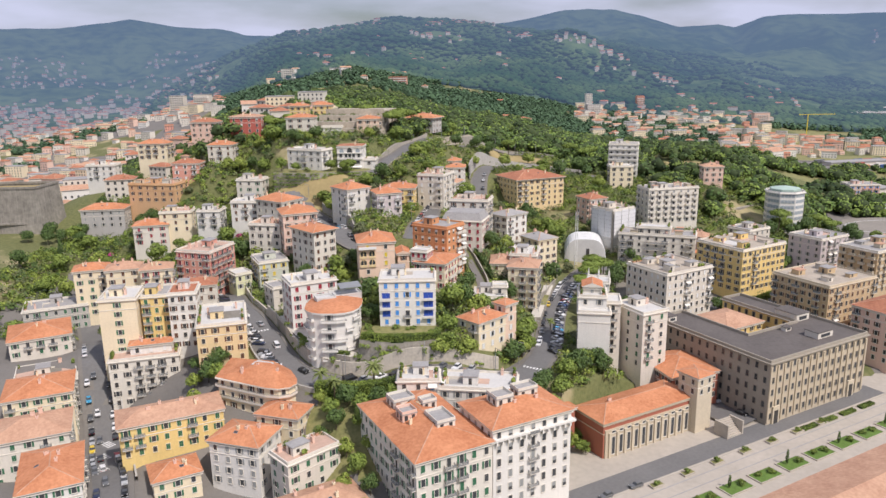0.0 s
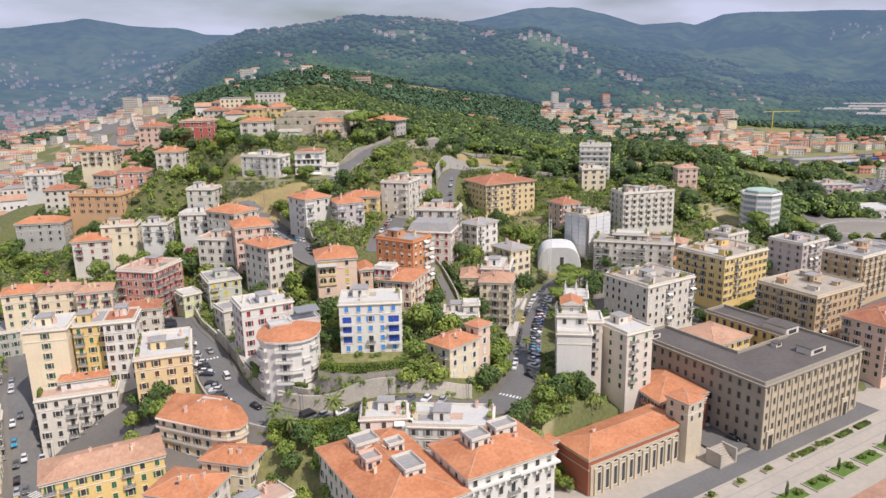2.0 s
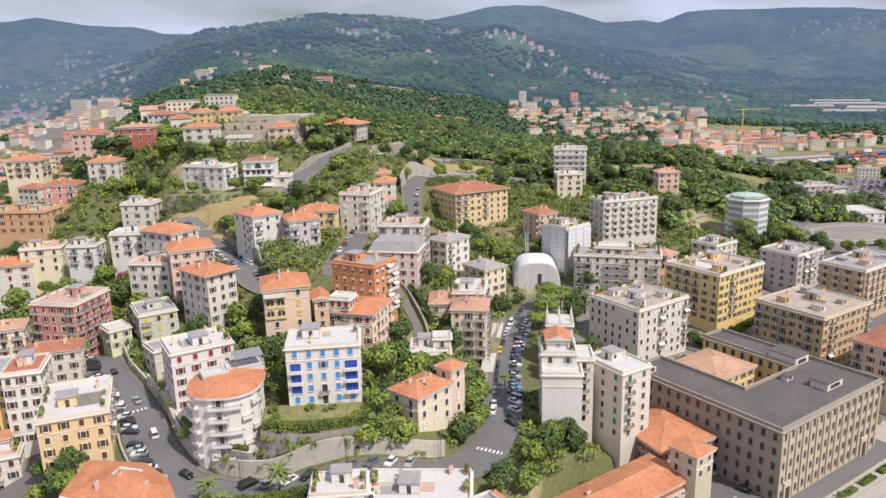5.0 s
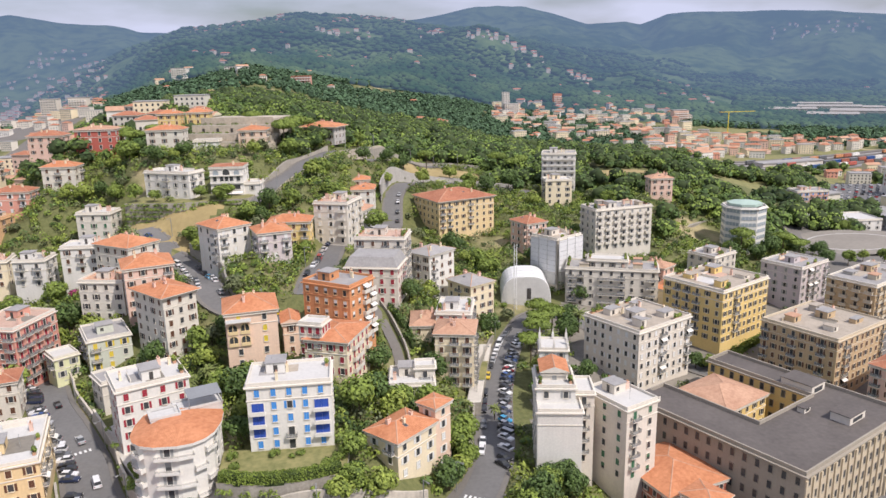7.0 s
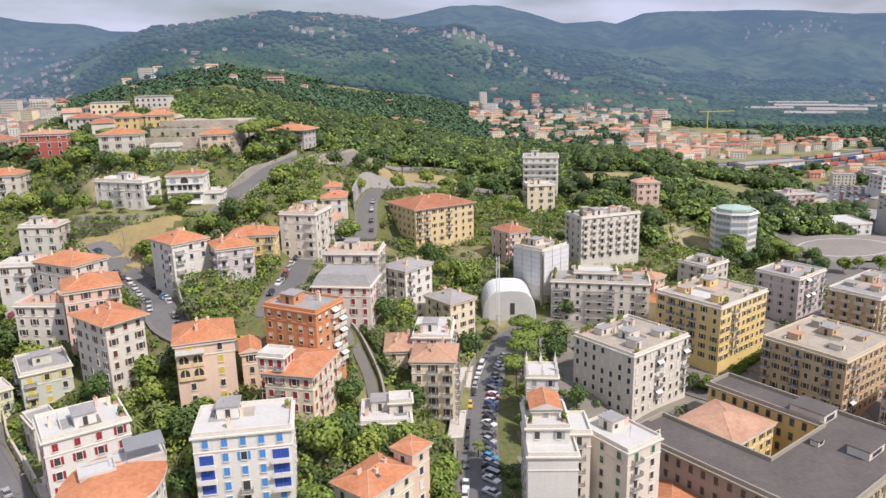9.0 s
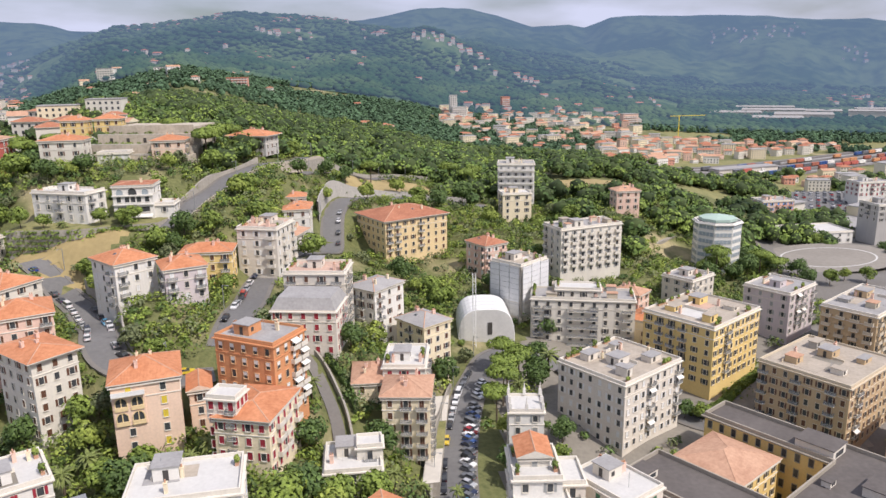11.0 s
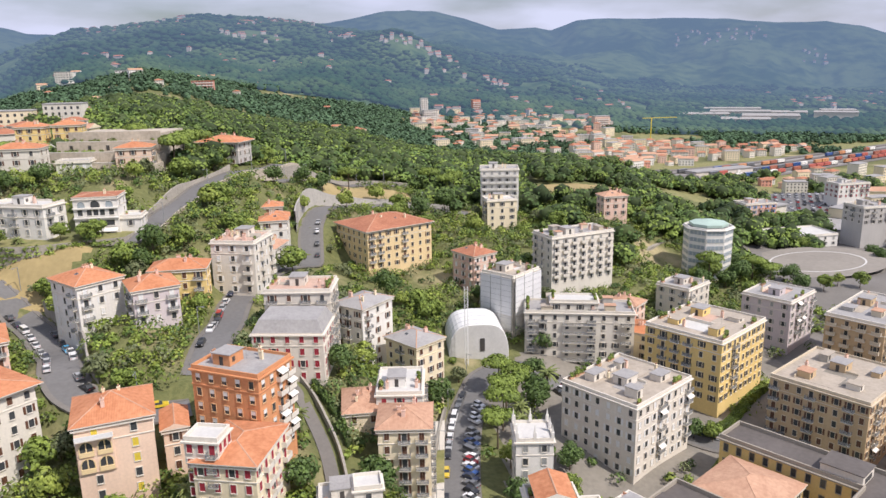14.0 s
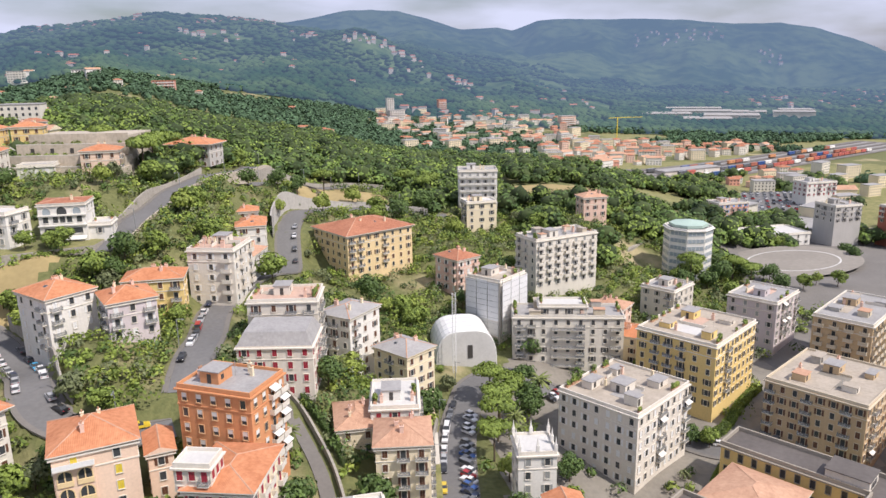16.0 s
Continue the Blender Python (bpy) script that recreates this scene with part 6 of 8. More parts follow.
# ---- retaining walls along the roads ----


def wall_along(key, i0, i1, off, label, over=1.0, mat="retaining_stone", low=None):
    """A wall beside a stretch of road (shares of its length), rising to the ground behind it or to a given height."""
    w, l = LINES[key]
    n = len(l)
    l = l[int(i0 * n):max(int(i1 * n), int(i0 * n) + 3)]
    d = np.gradient(l[:, :2], axis=0)
    d /= np.linalg.norm(d, axis=1)[:, None]
    nr = np.column_stack((-d[:, 1], d[:, 0]))
    s = 1 if off > 0 else -1
    p = l[:, :2] + nr * off
    b = l[:, :2] + nr * (off + s * 0.55)
    back = land(*(l[:, :2] + nr * (off + s * 5.0)).T)
    top = np.maximum(l[:, 2] + over, back + 0.7) if low is None else l[:, 2] + low
    for _ in range(3):
        top[1:-1] = (top[:-2] + 2 * top[1:-1] + top[2:]) / 4
    bot = np.minimum(l[:, 2], back) - 2.5
    g = Geo()
    for i in range(len(l) - 1):
        g.face([(*p[i], bot[i]), (*p[i + 1], bot[i + 1]), (*p[i + 1], top[i + 1]), (*p[i], top[i])])
        g.face([(*b[i + 1], bot[i + 1]), (*b[i], bot[i]), (*b[i], top[i]), (*b[i + 1], top[i + 1])])
        g.face([(*p[i], top[i]), (*p[i + 1], top[i + 1]), (*b[i + 1], top[i + 1]), (*b[i], top[i])])
    tagged(new("retaining_wall", g.mesh("retaining_wall", [mat])), label, "wall", kind="structure")


wall_along("hairpin", 0.28, 0.93, 6.6, "tall pale stone retaining wall round the bend", 4.5, "wall_pale")
wall_along("hairpin", 0.05, 0.30, 6.6, "stone garden wall above the road", 2.5, "wall_pale")
wall_along("hairpin", 0.40, 0.85, -6.4, "low roadside parapet wall", 0.9, "concrete", 0.95)
wall_along("street", 0.12, 0.75, 5.6, "stone garden wall beside the street", 1.6)
wall_along("west_road", 0.2, 0.75, 5.6, "stone retaining wall beside the road", 1.2)
wall_along("wall_road", 0.1, 0.6, 4.9, "stone wall beside the climbing road", 1.5)
wall_along("wall_road", 0.1, 0.97, -4.7, "tall stone wall carrying the climbing road", 0.9, "terrace_stone", 0.9)
wall_along("lilac_road", 0.55, 0.98, 5.4, "concrete retaining wall in the bend", 2.0, "concrete")
wall_along("upper_road", 0.05, 0.9, 4.3, "stone wall along the upper road", 1.5)
wall_along("lane", 0.0, 1.0, 2.6, "stone wall beside the lane", 1.5)
wall_along("west_street", 0.2, 0.55, -6.2, "rendered wall beside the street", 1.2, "concrete")

# ---- plants ----
def trunk_geo(h, r, lean, rng, limbs=4, spread_=1.6):
    g = Geo()
    def limb(a, b, r0, r1, sides=6):
        a, b = Vector(a), Vector(b)
        f = (b - a).normalized()
        s = f.orthogonal().normalized()
        t = f.cross(s)
        A = [a + (s * math.cos(2 * math.pi * i / sides) + t * math.sin(2 * math.pi * i / sides)) * r0 for i in range(sides)]
        B = [b + (s * math.cos(2 * math.pi * i / sides) + t * math.sin(2 * math.pi * i / sides)) * r1 for i in range(sides)]
        for i in range(sides):
            j = (i + 1) % sides
            g.face([A[i], A[j], B[j], B[i]])
    top = (lean, lean * .5, h)
    limb((0, 0, -1.0), (lean * .4, lean * .2, h * .5), r, r * .8)
    limb((lean * .4, lean * .2, h * .5), top, r * .8, r * .55)
    for i in range(limbs):
        a = 2 * math.pi * (i + rng.random() * .5) / limbs
        limb(top, (lean + math.cos(a) * spread_, lean * .5 + math.sin(a) * spread_, h + rng.uniform(.8, 1.8)), r * .5, r * .2, 5)
    return g


TREES = {}


def tree_kind(key, label, h, lobes, n, size, leaf, r=0.2, limbs=4, sp=1.6, lean=0.2):
    rng = random.Random(len(TREES) * 13 + 3)
    tg = trunk_geo(h, r, lean, rng, limbs, sp)
    cg = Geo()
    tot = sum(l[3] * l[4] for l in lobes)
    for x, y, z, rx, rz in lobes:
        leaf_cloud(cg, rng, x + lean, y, z, rx, rx * rng.uniform(.85, 1.1), rz, int(n * rx * rz / tot), size)
    TREES[key] = (tg.mesh("trunk", ["bark"]), cg.mesh("crown", [leaf]), label)


def lobes_of(rng, h, R, k):
    out = [(0, 0, h + R * .55, R * .8, R * .8)]
    for i in range(k):
        a = 2 * math.pi * i / k + rng.uniform(-.3, .3)
        out.append((math.cos(a) * R * .55, math.sin(a) * R * .55, h + R * rng.uniform(.15, .8), R * rng.uniform(.42, .6), R * rng.uniform(.38, .55)))
    return out


rg = random.Random(11)
tree_kind("oak", "broad green garden tree with a full crown", 2.6, lobes_of(rg, 2.6, 3.4, 6), 620, 0.52, "leaf_mid")
tree_kind("oak_dark", "dark evergreen tree with a dense crown", 2.8, lobes_of(rg, 2.8, 3.6, 6), 680, 0.5, "leaf_dark")
tree_kind("light", "light green tree with a loose crown", 2.4, lobes_of(rg, 2.4, 3.0, 5), 480, 0.5, "leaf_light")
tree_kind("olive", "silvery olive tree with a low crown", 1.5, lobes_of(rg, 1.5, 2.4, 5), 380, 0.4, "leaf_olive", 0.16)
tree_kind("pine", "umbrella pine with a wide flat crown", 7.5, [(0, 0, 9.2, 3.6, 1.5), (2.4, .8, 9.0, 2.6, 1.2), (-2.2, 1.2, 9.1, 2.6, 1.2), (.6, -2.4, 9.0, 2.5, 1.2), (0, 2.2, 9.6, 2.4, 1.2)], 800, 0.5, "leaf_mid", 0.3, 6, 2.4)
tree_kind("cypress", "slim dark green garden cypress", 1.0, [(0, 0, 3.2, .9, 2.6), (0, 0, 5.8, .65, 2.4), (0, 0, 1.6, .8, 1.2)], 330, 0.34, "leaf_dark", 0.14, 0, 0, 0)
tree_kind("shrub", "rounded leafy green garden shrub", 0.3, [(0, 0, .9, 1.1, .9), (.8, .3, .7, .8, .7), (-.6, .6, .8, .8, .7)], 170, 0.3, "leaf_mid", 0.07, 3, .5, 0)
tree_kind("flowering", "shrub covered in magenta blossom", 0.3, [(0, 0, .9, 1.1, .9), (.7, .4, .8, .8, .7)], 150, 0.3, "flower_pink", 0.07, 3, .5, 0)


def palm_kind():
    rng = random.Random(4)
    tg = Geo()
    H = 6.0
    for j in range(8):
        a0, a1 = 0.30 - .012 * j, 0.30 - .012 * (j + 1)
        A = [(math.cos(2 * math.pi * i / 7) * a0 * (1.12 if j % 2 else 1), math.sin(2 * math.pi * i / 7) * a0, H * j / 8 - (1 if j == 0 else 0)) for i in range(7)]
        B = [(math.cos(2 * math.pi * i / 7) * a1, math.sin(2 * math.pi * i / 7) * a1, H * (j + 1) / 8) for i in range(7)]
        for i in range(7):
            k = (i + 1) % 7
            tg.face([A[i], A[k], B[k], B[i]])
    cg = Geo()
    for f in range(34):
        az, up = rng.uniform(0, 6.28), rng.uniform(-.35, 1.15)
        d = Vector((math.cos(az), math.sin(az), 0))
        side = Vector((-d.y, d.x, 0))
        pts, L = [], rng.uniform(2.4, 3.2)
        for j in range(6):
            t = j / 5
            pts.append(Vector((0, 0, H)) + d * (L * t * math.cos(up * (1 - t * .5))) + Vector((0, 0, L * t * math.sin(up) - 1.5 * t * t)))
        for j in range(5):
            w0, w1 = .34 * math.sin(math.pi * (j / 5 * .85 + .12)), .34 * math.sin(math.pi * ((j + 1) / 5 * .85 + .12))
            for s in (-1, 1):
                dr = Vector((0, 0, -.16))
                cg.face([pts[j], pts[j + 1], pts[j + 1] + side * s * w1 + dr, pts[j] + side * s * w0 + dr])
    TREES["palm"] = (tg.mesh("trunk", ["bark"]), cg.mesh("crown", ["leaf_palm"]), "date palm with an arching crown of fronds")


palm_kind()
GROVE = {"oak": "garden trees", "oak_dark": "garden trees", "light": "garden trees", "olive": "olive trees", "pine": "umbrella pines", "cypress": "cypresses",
         "shrub": "garden shrubs", "flowering": "garden shrubs", "palm": "palms"}
PLACED = []


def tree(key, x, y, s=1.0, z=None):
    tk, cr, label = TREES[key]
    rng = random.Random(int(x * 37 + y * 91))
    ob = new({"palm": "palm", "shrub": "shrub", "flowering": "shrub", "pine": "pine_tree", "cypress": "cypress", "olive": "olive_tree"}.get(key, "tree"), tk)
    ob.matrix_basis = Matrix.Translation((x, y, floor_z(x, y) if z is None else z)) @ Matrix.Rotation(rng.uniform(0, 6.28), 4, "Z") @ Matrix.Diagonal((s, s, s * rng.uniform(.9, 1.15), 1))
    tagged(ob, label, "shrub" if key in ("shrub", "flowering") else "tree", GROVE[key])
    c = new("crown", cr)
    c.parent = ob
    PLACED.append((x, y))


def free(x, y, gap=1.0, road=1.0):
    for cx_, cy_, hx_, hy_, t in HOUSES:
        dx, dy = x - cx_, y - cy_
        if abs(dx) + abs(dy) > 90:
            continue
        u, v = dx * math.cos(t) + dy * math.sin(t), -dx * math.sin(t) + dy * math.cos(t)
        if abs(u) < hx_ + gap and abs(v) < hy_ + gap:
            return False
    d = np.hypot(ROAD_PTS[:, 0] - x, ROAD_PTS[:, 1] - y) - ROAD_PTS[:, 3]
    if d.min() < road + 1.2:
        return False
    return not bool(inside(np.array([x]), np.array([y]), PLAZA)[0])


for x, y, s in ((58, 334, 1.15), (61, 326, 1.0), (55, 316, 1.2), (52, 309, 1.1), (48, 300, 1.0), (-52, 470, 1.2), (-44, 452, 1.5), (-118, 444, 1.4), (-126, 450, 1.3), (-47, 446, 1.6), (-40, 474, 1.4), (-108, 452, 1.5), (-56, 478, 1.4), (-68, 482, 1.3), (-38, 488, 1.2), (26, 492, 1.1), (70, 512, 1.3), (78, 508, 1.2), (84, 516, 1.2)):
    tree("pine", x, y, s)
for x, y, s in ((55, 303, 1.0), (57, 310, 1.1), (62, 338, 1.0), (72, 330, 1.4), (-52, 262, 1.0), (-48, 266, 1.1), (-31, 262, .8), (-23, 264, .9), (-26, 260, .8), (-2, 290, 1.0), (16, 262, .9),
                (-45, 202, 1.0), (-29, 201.5, 1.2), (-40, 196, 1.0), (22, 262, .8), (30, 262, .7), (-84, 374, .8), (12, 318, .9)):
    tree("palm", x, y, s)
for x, y, s in ((66, 322, 1.25), (64, 318, 1.1), (42, 214, 1.1), (46, 217, 1.2), (49, 212, .9), (55, 214, .7), (18, 241, 1.0), (20, 236, .8)):
    tree("oak_dark" if s > 1 else "oak", x, y, s)
for j, (x, y, s) in enumerate(((30, 213, 1.0), (34, 217, 1.1), (38, 209, .9), (36, 222, 1.0), (33, 206, .8), (43, 224, .9), (40, 216, 1.1), (47, 222, .9), (28, 208, .7), (42, 229, .9), (50, 226, .8), (45, 219, 1.0), (52, 218, .8), (38, 227, .9), (-10, 212, 1.1), (-7, 214, .9), (-7, 222, .9), (-33, 232, 1.0), (-33, 238, 1.2), (-31, 244, 1.1),
                             (-32, 250, 1.2), (-37, 254, 1.3), (-28, 255, 1.1), (-43, 260, 1.2), (-36, 263, 1.0), (14, 226, 1.1), (17, 231, 1.0), (20, 246, 1.1), (-6, 238, 1.4), (-3, 244, 1.3), (2, 240, 1.3), (4, 247, 1.1))):
    tree(("oak", "oak_dark", "light", "oak")[j % 4], x, y, s)
for j, (x, y, s) in enumerate(((62, 268, .9), (66, 273, 1.0), (70, 262, .9), (60, 280, .9), (64, 290, 1.0), (106, 303, .8), (110, 300, .8), (100, 301, .8), (114, 344, .9), (72, 342, 1.0), (80, 358, 1.1), (135, 336, .8), (128, 331, .8), (155, 358, 1.0), (150, 351, .9), (160, 364, .9),
                             (182, 420, 1.3), (190, 424, 1.2), (176, 417, 1.2), (198, 426, 1.3), (209, 431, 1.2), (170, 414, 1.1), (204, 420, 1.0), (222, 478, 1.1), (230, 471, 1.1), (215, 411, 1.2), (240, 480, 1.1), (255, 475, 1.0), (266, 470, 1.1), (276, 478, 1.0), (212, 400, 1.1), (222, 398, 1.0), (232, 402, .9),
                             (240, 398, 1.0), (288, 440, 1.0), (292, 450, 1.1), (146, 345, .9), (198, 395, 1.0), (188, 400, 1.1), (160, 402, 1.0))):
    tree(("oak_dark", "oak", "light", "oak", "oak_dark")[j % 5], x, y, s)
for j, (x, y, s) in enumerate(((175, 412, 1.3), (182, 409, 1.2), (190, 411, 1.4), (198, 414, 1.3), (206, 418, 1.2), (168, 406, 1.1), (203, 408, 1.1))):
    tree("pine" if j % 3 == 0 else "oak_dark", x, y, s)
for x, y, s in ((-222, 370, 1.1), (-214, 366, 1.0), (-206, 372, 1.1), (-230, 362, .9), (-218, 360, 1.0), (-202, 362, .9)):
    tree("oak_dark", x, y, s)
for x, y, s in ((-98, 376, 1.2), (-90, 374, 1.0), (-72, 375, 1.1), (-66, 377, .9), (-62, 378, 1.2)):
    tree("oak", x, y, s * .8, 57.2)
for j, (x, y, s) in enumerate(((-40, 190, .8), (-36, 193, .9), (-44, 195, .7), (-31, 190, .8), (-42, 184, .7), (-28, 178, .7), (-22, 192, .8), (20, 202, .8), (24, 199, .7), (27, 204, .9), (22, 207, .9), (30, 202, .8), (33, 199, .7), (-84, 214, .9), (-86, 206, .8), (-80, 212, .9), (-82, 219, 1.0), (-89, 214, .9), (-80, 222, .8), (-90, 221, .8), (-62, 208, .8), (-70, 213, .7), (-38, 186, .8), (-34, 178, .8), (-30, 184, .9), (-26, 190, .9), (-86, 222, .8), (-64, 186, .6), (-80, 196, .6), (-22, 186, .8), (-30, 172, .8), (-26, 166, .7), (-33, 168, .7), (-22, 176, .8), (-19, 170, .7), (-27, 160, .7), (-90, 248, .9), (-121, 262, 1.0), (-130, 258, .9), (-140, 262, 1.0))):
    tree(("oak", "oak_dark", "light")[j % 3], x, y, s)
rng = random.Random(5)
tries, made = 0, 0
while made < 230 and tries < 9000:
    tries += 1
    x, y = rng.uniform(-210, 130), rng.uniform(200, 500)
    if x > 50 and y < 380 or (x < -70 and y < 262) or y < 232 and x < -60:
        continue
    if not free(x, y, 2.2) or inside(np.array([x]), np.array([y]), DRY_FIELD)[0] or inside(np.array([x]), np.array([y]), [(-112, 372), (-70, 362), (-64, 385), (-78, 404), (-112, 398)])[0]:
        continue
    if 14 < x < 62 and 396 < y < 430:
        continue
    if inside(np.array([x]), np.array([y]), [(-36, 204), (-8, 210), (-6, 224), (-36, 225)])[0]:
        continue
    gap = 3.1
    if any((x - a) ** 2 + (y - b) ** 2 < gap * gap for a, b in PLACED):
        continue
    key = rng.choices(("oak", "oak_dark", "light", "olive", "shrub", "cypress", "flowering"), (28, 24, 15, 16, 14, 4, 2))[0]
    tree(key, x, y, rng.uniform(.85, 1.5))
    made += 1


def hedge(pts, w, h, leaf, label, density=26, level=None):
    """A clipped hedge along a line."""
    l = line(pts, 1.0)
    g, r_ = Geo(), random.Random(int(l[0][0] * 3 + l[0][1]))
    for i in range(len(l) - 1):
        a, b = l[i], l[i + 1]
        z = floor_z(*((a + b) / 2)) if level is None else level
        d = b - a
        L = float(np.hypot(*d))
        nx_ = np.array([-d[1], d[0]]) / L
        # hedge body in the dark core colour, for shade between the leaves
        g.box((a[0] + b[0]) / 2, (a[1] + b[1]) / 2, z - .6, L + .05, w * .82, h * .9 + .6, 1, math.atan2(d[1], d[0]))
        for _ in range(int(30 * (w + 2 * h) * L / 1.5)):
            v = r_.uniform(-h - w / 2, h + w / 2)
            off = max(-w / 2, min(w / 2, v))
            up_ = h - max(0, abs(v) - w / 2)
            p = a + d * r_.random() + nx_ * off * r_.uniform(.92, 1.08)
            leaf_cloud(g, r_, p[0], p[1], z + up_ * r_.uniform(.92, 1.06), .12, .12, .12, 1, .24, 0, .2)
    return tagged(new("hedge", g.mesh("hedge", [leaf, "core_shade"])), label, "hedge")


GARDEN = [(-36, 227), (-35, 214.2), (-28, 212.2), (-18, 212.4), (-8.5, 215), (-8, 227)]


def garden_terrace(poly, low, top, label, grass="garden_grass"):
    """Raised ground behind a stone wall, a little domed."""
    g, n = Geo(), len(poly)
    cx_, cy_ = sum(p[0] for p in poly) / n, sum(p[1] for p in poly) / n
    mid_ = [(p[0] * .9 + cx_ * .1, p[1] * .9 + cy_ * .1) for p in poly]
    for j in range(n):
        k = (j + 1) % n
        g.face([(*poly[j], low), (*poly[k], low), (*poly[k], top), (*poly[j], top)], 1)
        g.face([(*poly[j], top), (*poly[k], top), (*mid_[k], top + .25), (*mid_[j], top + .25)], 0)
    g.face([(*p, top + .25) for p in mid_], 0)
    tagged(new("garden_terrace", g.mesh("garden_terrace", [grass, "retaining_stone"])), label, "terrace", kind="structure")


garden_terrace(GARDEN, 13, 26.1, "raised villa garden with a patchy lawn above a stone wall")
garden_terrace([(-71, 251), (-60, 233), (-53.5, 223.5), (-47.5, 217.5), (-38, 213.2), (-34.5, 214.5), (-34, 230), (-42, 243), (-58, 257), (-67, 259)], 11, 20.8, "pale paved terrace of the white villas above the road", "plaza_pale")
for k, (y0_, y1_, z_) in enumerate(((266, 281, 15.2), (281, 297, 14.4), (297, 314, 13.6))):
    xa, xb = 22.5 + (y0_ - 266) * .21, 22.5 + (y1_ - 266) * .21
    garden_terrace([(xa, y0_), (xa + 4.2, y0_), (xb + 4.2, y1_), (xb, y1_)], 8, z_, "narrow paved garden terrace beside the street", "plaza_pale" if k != 1 else "garden_grass")
garden_terrace([(-102, 374), (-80, 371), (-54, 377), (-50, 396), (-98, 398)], 40, 57.2, "raised villa gardens above a rough stone wall")
hedge([(-34.2, 215), (-28, 213.2), (-18, 213.4), (-9.5, 215.8)], 1.9, 2.0, "leaf_mid", "thick clipped green hedge along the villa garden", 170, 26.2)
for x, y, s in ((-32, 219, .9), (-24.5, 223.5, 1.0), (-18.5, 223, .8), (-20.5, 222, .6), (-12.5, 218, 1.2), (-10.5, 220, 1.1), (-33.5, 223, 1.0), (-15, 217, .6)):
    tree("shrub", x, y, s, 26.3)
hedge([(-46, 199), (-36, 197), (-24, 196.5), (-14, 197)], 3, 4.5, "leaf_mid", "tall clipped green hedge below the bend", 60)
hedge([(-58.6, 232.2), (-52.8, 224), (-47, 218.4), (-38.3, 214.2)], 1.0, 1.0, "leaf_mid", "low hedge on the terrace wall of the white villa", 30, 20.9)
hedge([(9, 285), (8, 292), (6, 300), (2, 308)], 1.2, 2.0, "leaf_dark", "dark hedge along the lane", 40)
hedge([(96, 279), (106, 288), (116, 294)], 2.2, 2.2, "leaf_mid", "green hedge behind the pale block", 50)
hedge([(108, 305), (118, 306), (132, 317), (146, 327)], 2.5, 2.0, "leaf_mid", "green strip round the yellow block", 40)

# planted beds, young trees and benches of the square
for j in range(9):
    x, y = uv_plan((66, 168), 31, [(j * 12, 8)])[0]
    b = root("flower_bed", pose(x, y, -4.6, 0, 0, 31), "rectangular lawn bed with clipped shrubs in the square", "planter", "beds of the square")
    g = Geo()
    ring(g, 4.6, 2.4, 0.15, -0.15, 0, 0.35)
    part("kerb", g, ["plaza_stone"], b)
    g = Geo()
    g.box(0, 0, 0, 9.1, 4.7, 0.25)
    part("lawn", g, ["lawn"], b)
    tree("cypress" if j % 2 else "shrub", x - 2, y - .5, .55 if j % 2 else .8, -4.4)
    tree("shrub", x + 2, y + 1, .9, -4.4)
for j in range(4):
    x, y = uv_plan((94, 217), 31, [(10 + j * 9, -8)])[0]
    hedge([uv_plan((94, 217), 31, [(7 + j * 10, -8)])[0], uv_plan((94, 217), 31, [(10.5 + j * 10, -8)])[0], uv_plan((94, 217), 31, [(14 + j * 10, -8)])[0]], 1.8, .9, "leaf_mid", "low clipped hedge bed before the palace")
for v, w_, mat, up_, label in ((26, 7.5, "asphalt", .02, "grey asphalt lane across the square"), (21.6, .5, "plaza_stone", .12, "pale stone kerb of the square"), (13.6, .35, "roof_grey", .02, "dark stone line in the paving"), (17.5, .35, "roof_grey", .02, "dark stone line in the paving")):
    p0, p1 = uv_plan((66, 168), 31, [(-32, v), (105, v)])
    g = Geo()
    g.box(0, 0, -.3, math.dist(p0, p1), w_, .3 + up_)
    ob = new("pavement", g.mesh("pavement", [mat]))
    ob.matrix_basis = pose((p0[0] + p1[0]) / 2, (p0[1] + p1[1]) / 2, -4.6, 0, 0, 31)
    tagged(ob, label, "pavement", kind="structure")
for j in range(7):
    x, y = uv_plan((66, 168), 31, [(-6 + j * 12, 19.6)])[0]
    b = root("stone_planter", pose(x, y, -4.6, 0, 0, 31), "low stone planter with clipped shrubs in the square", "planter", "stone planters")
    g = Geo()
    g.box(0, 0, 0, 4.2, 2.0, .55, 0)
    g.box(0, 0, .55, 3.8, 1.6, .06, 1)
    part("basin", g, ["plaza_stone", "garden_grass"], b)
    tree("shrub", x, y, .75, -4.1)
arc = root("market_arcade", pose(95, 160, -4.8, 0, 0, 31), "long building with a broad orange tiled roof beside the square", "building")
g, h_ = roof_geo([(-50, -11), (50, -11), (50, 11), (-50, 11)], 11.5, "gable", .3, 1)
part("roof", g, ["tile_pale", "stucco_cream", "stucco_offwhite", "tile_pale"], arc)
g = Geo()
g.box(0, 0, 0, 100, 22, 11.5)
part("wall", g, ["stucco_cream"], arc)

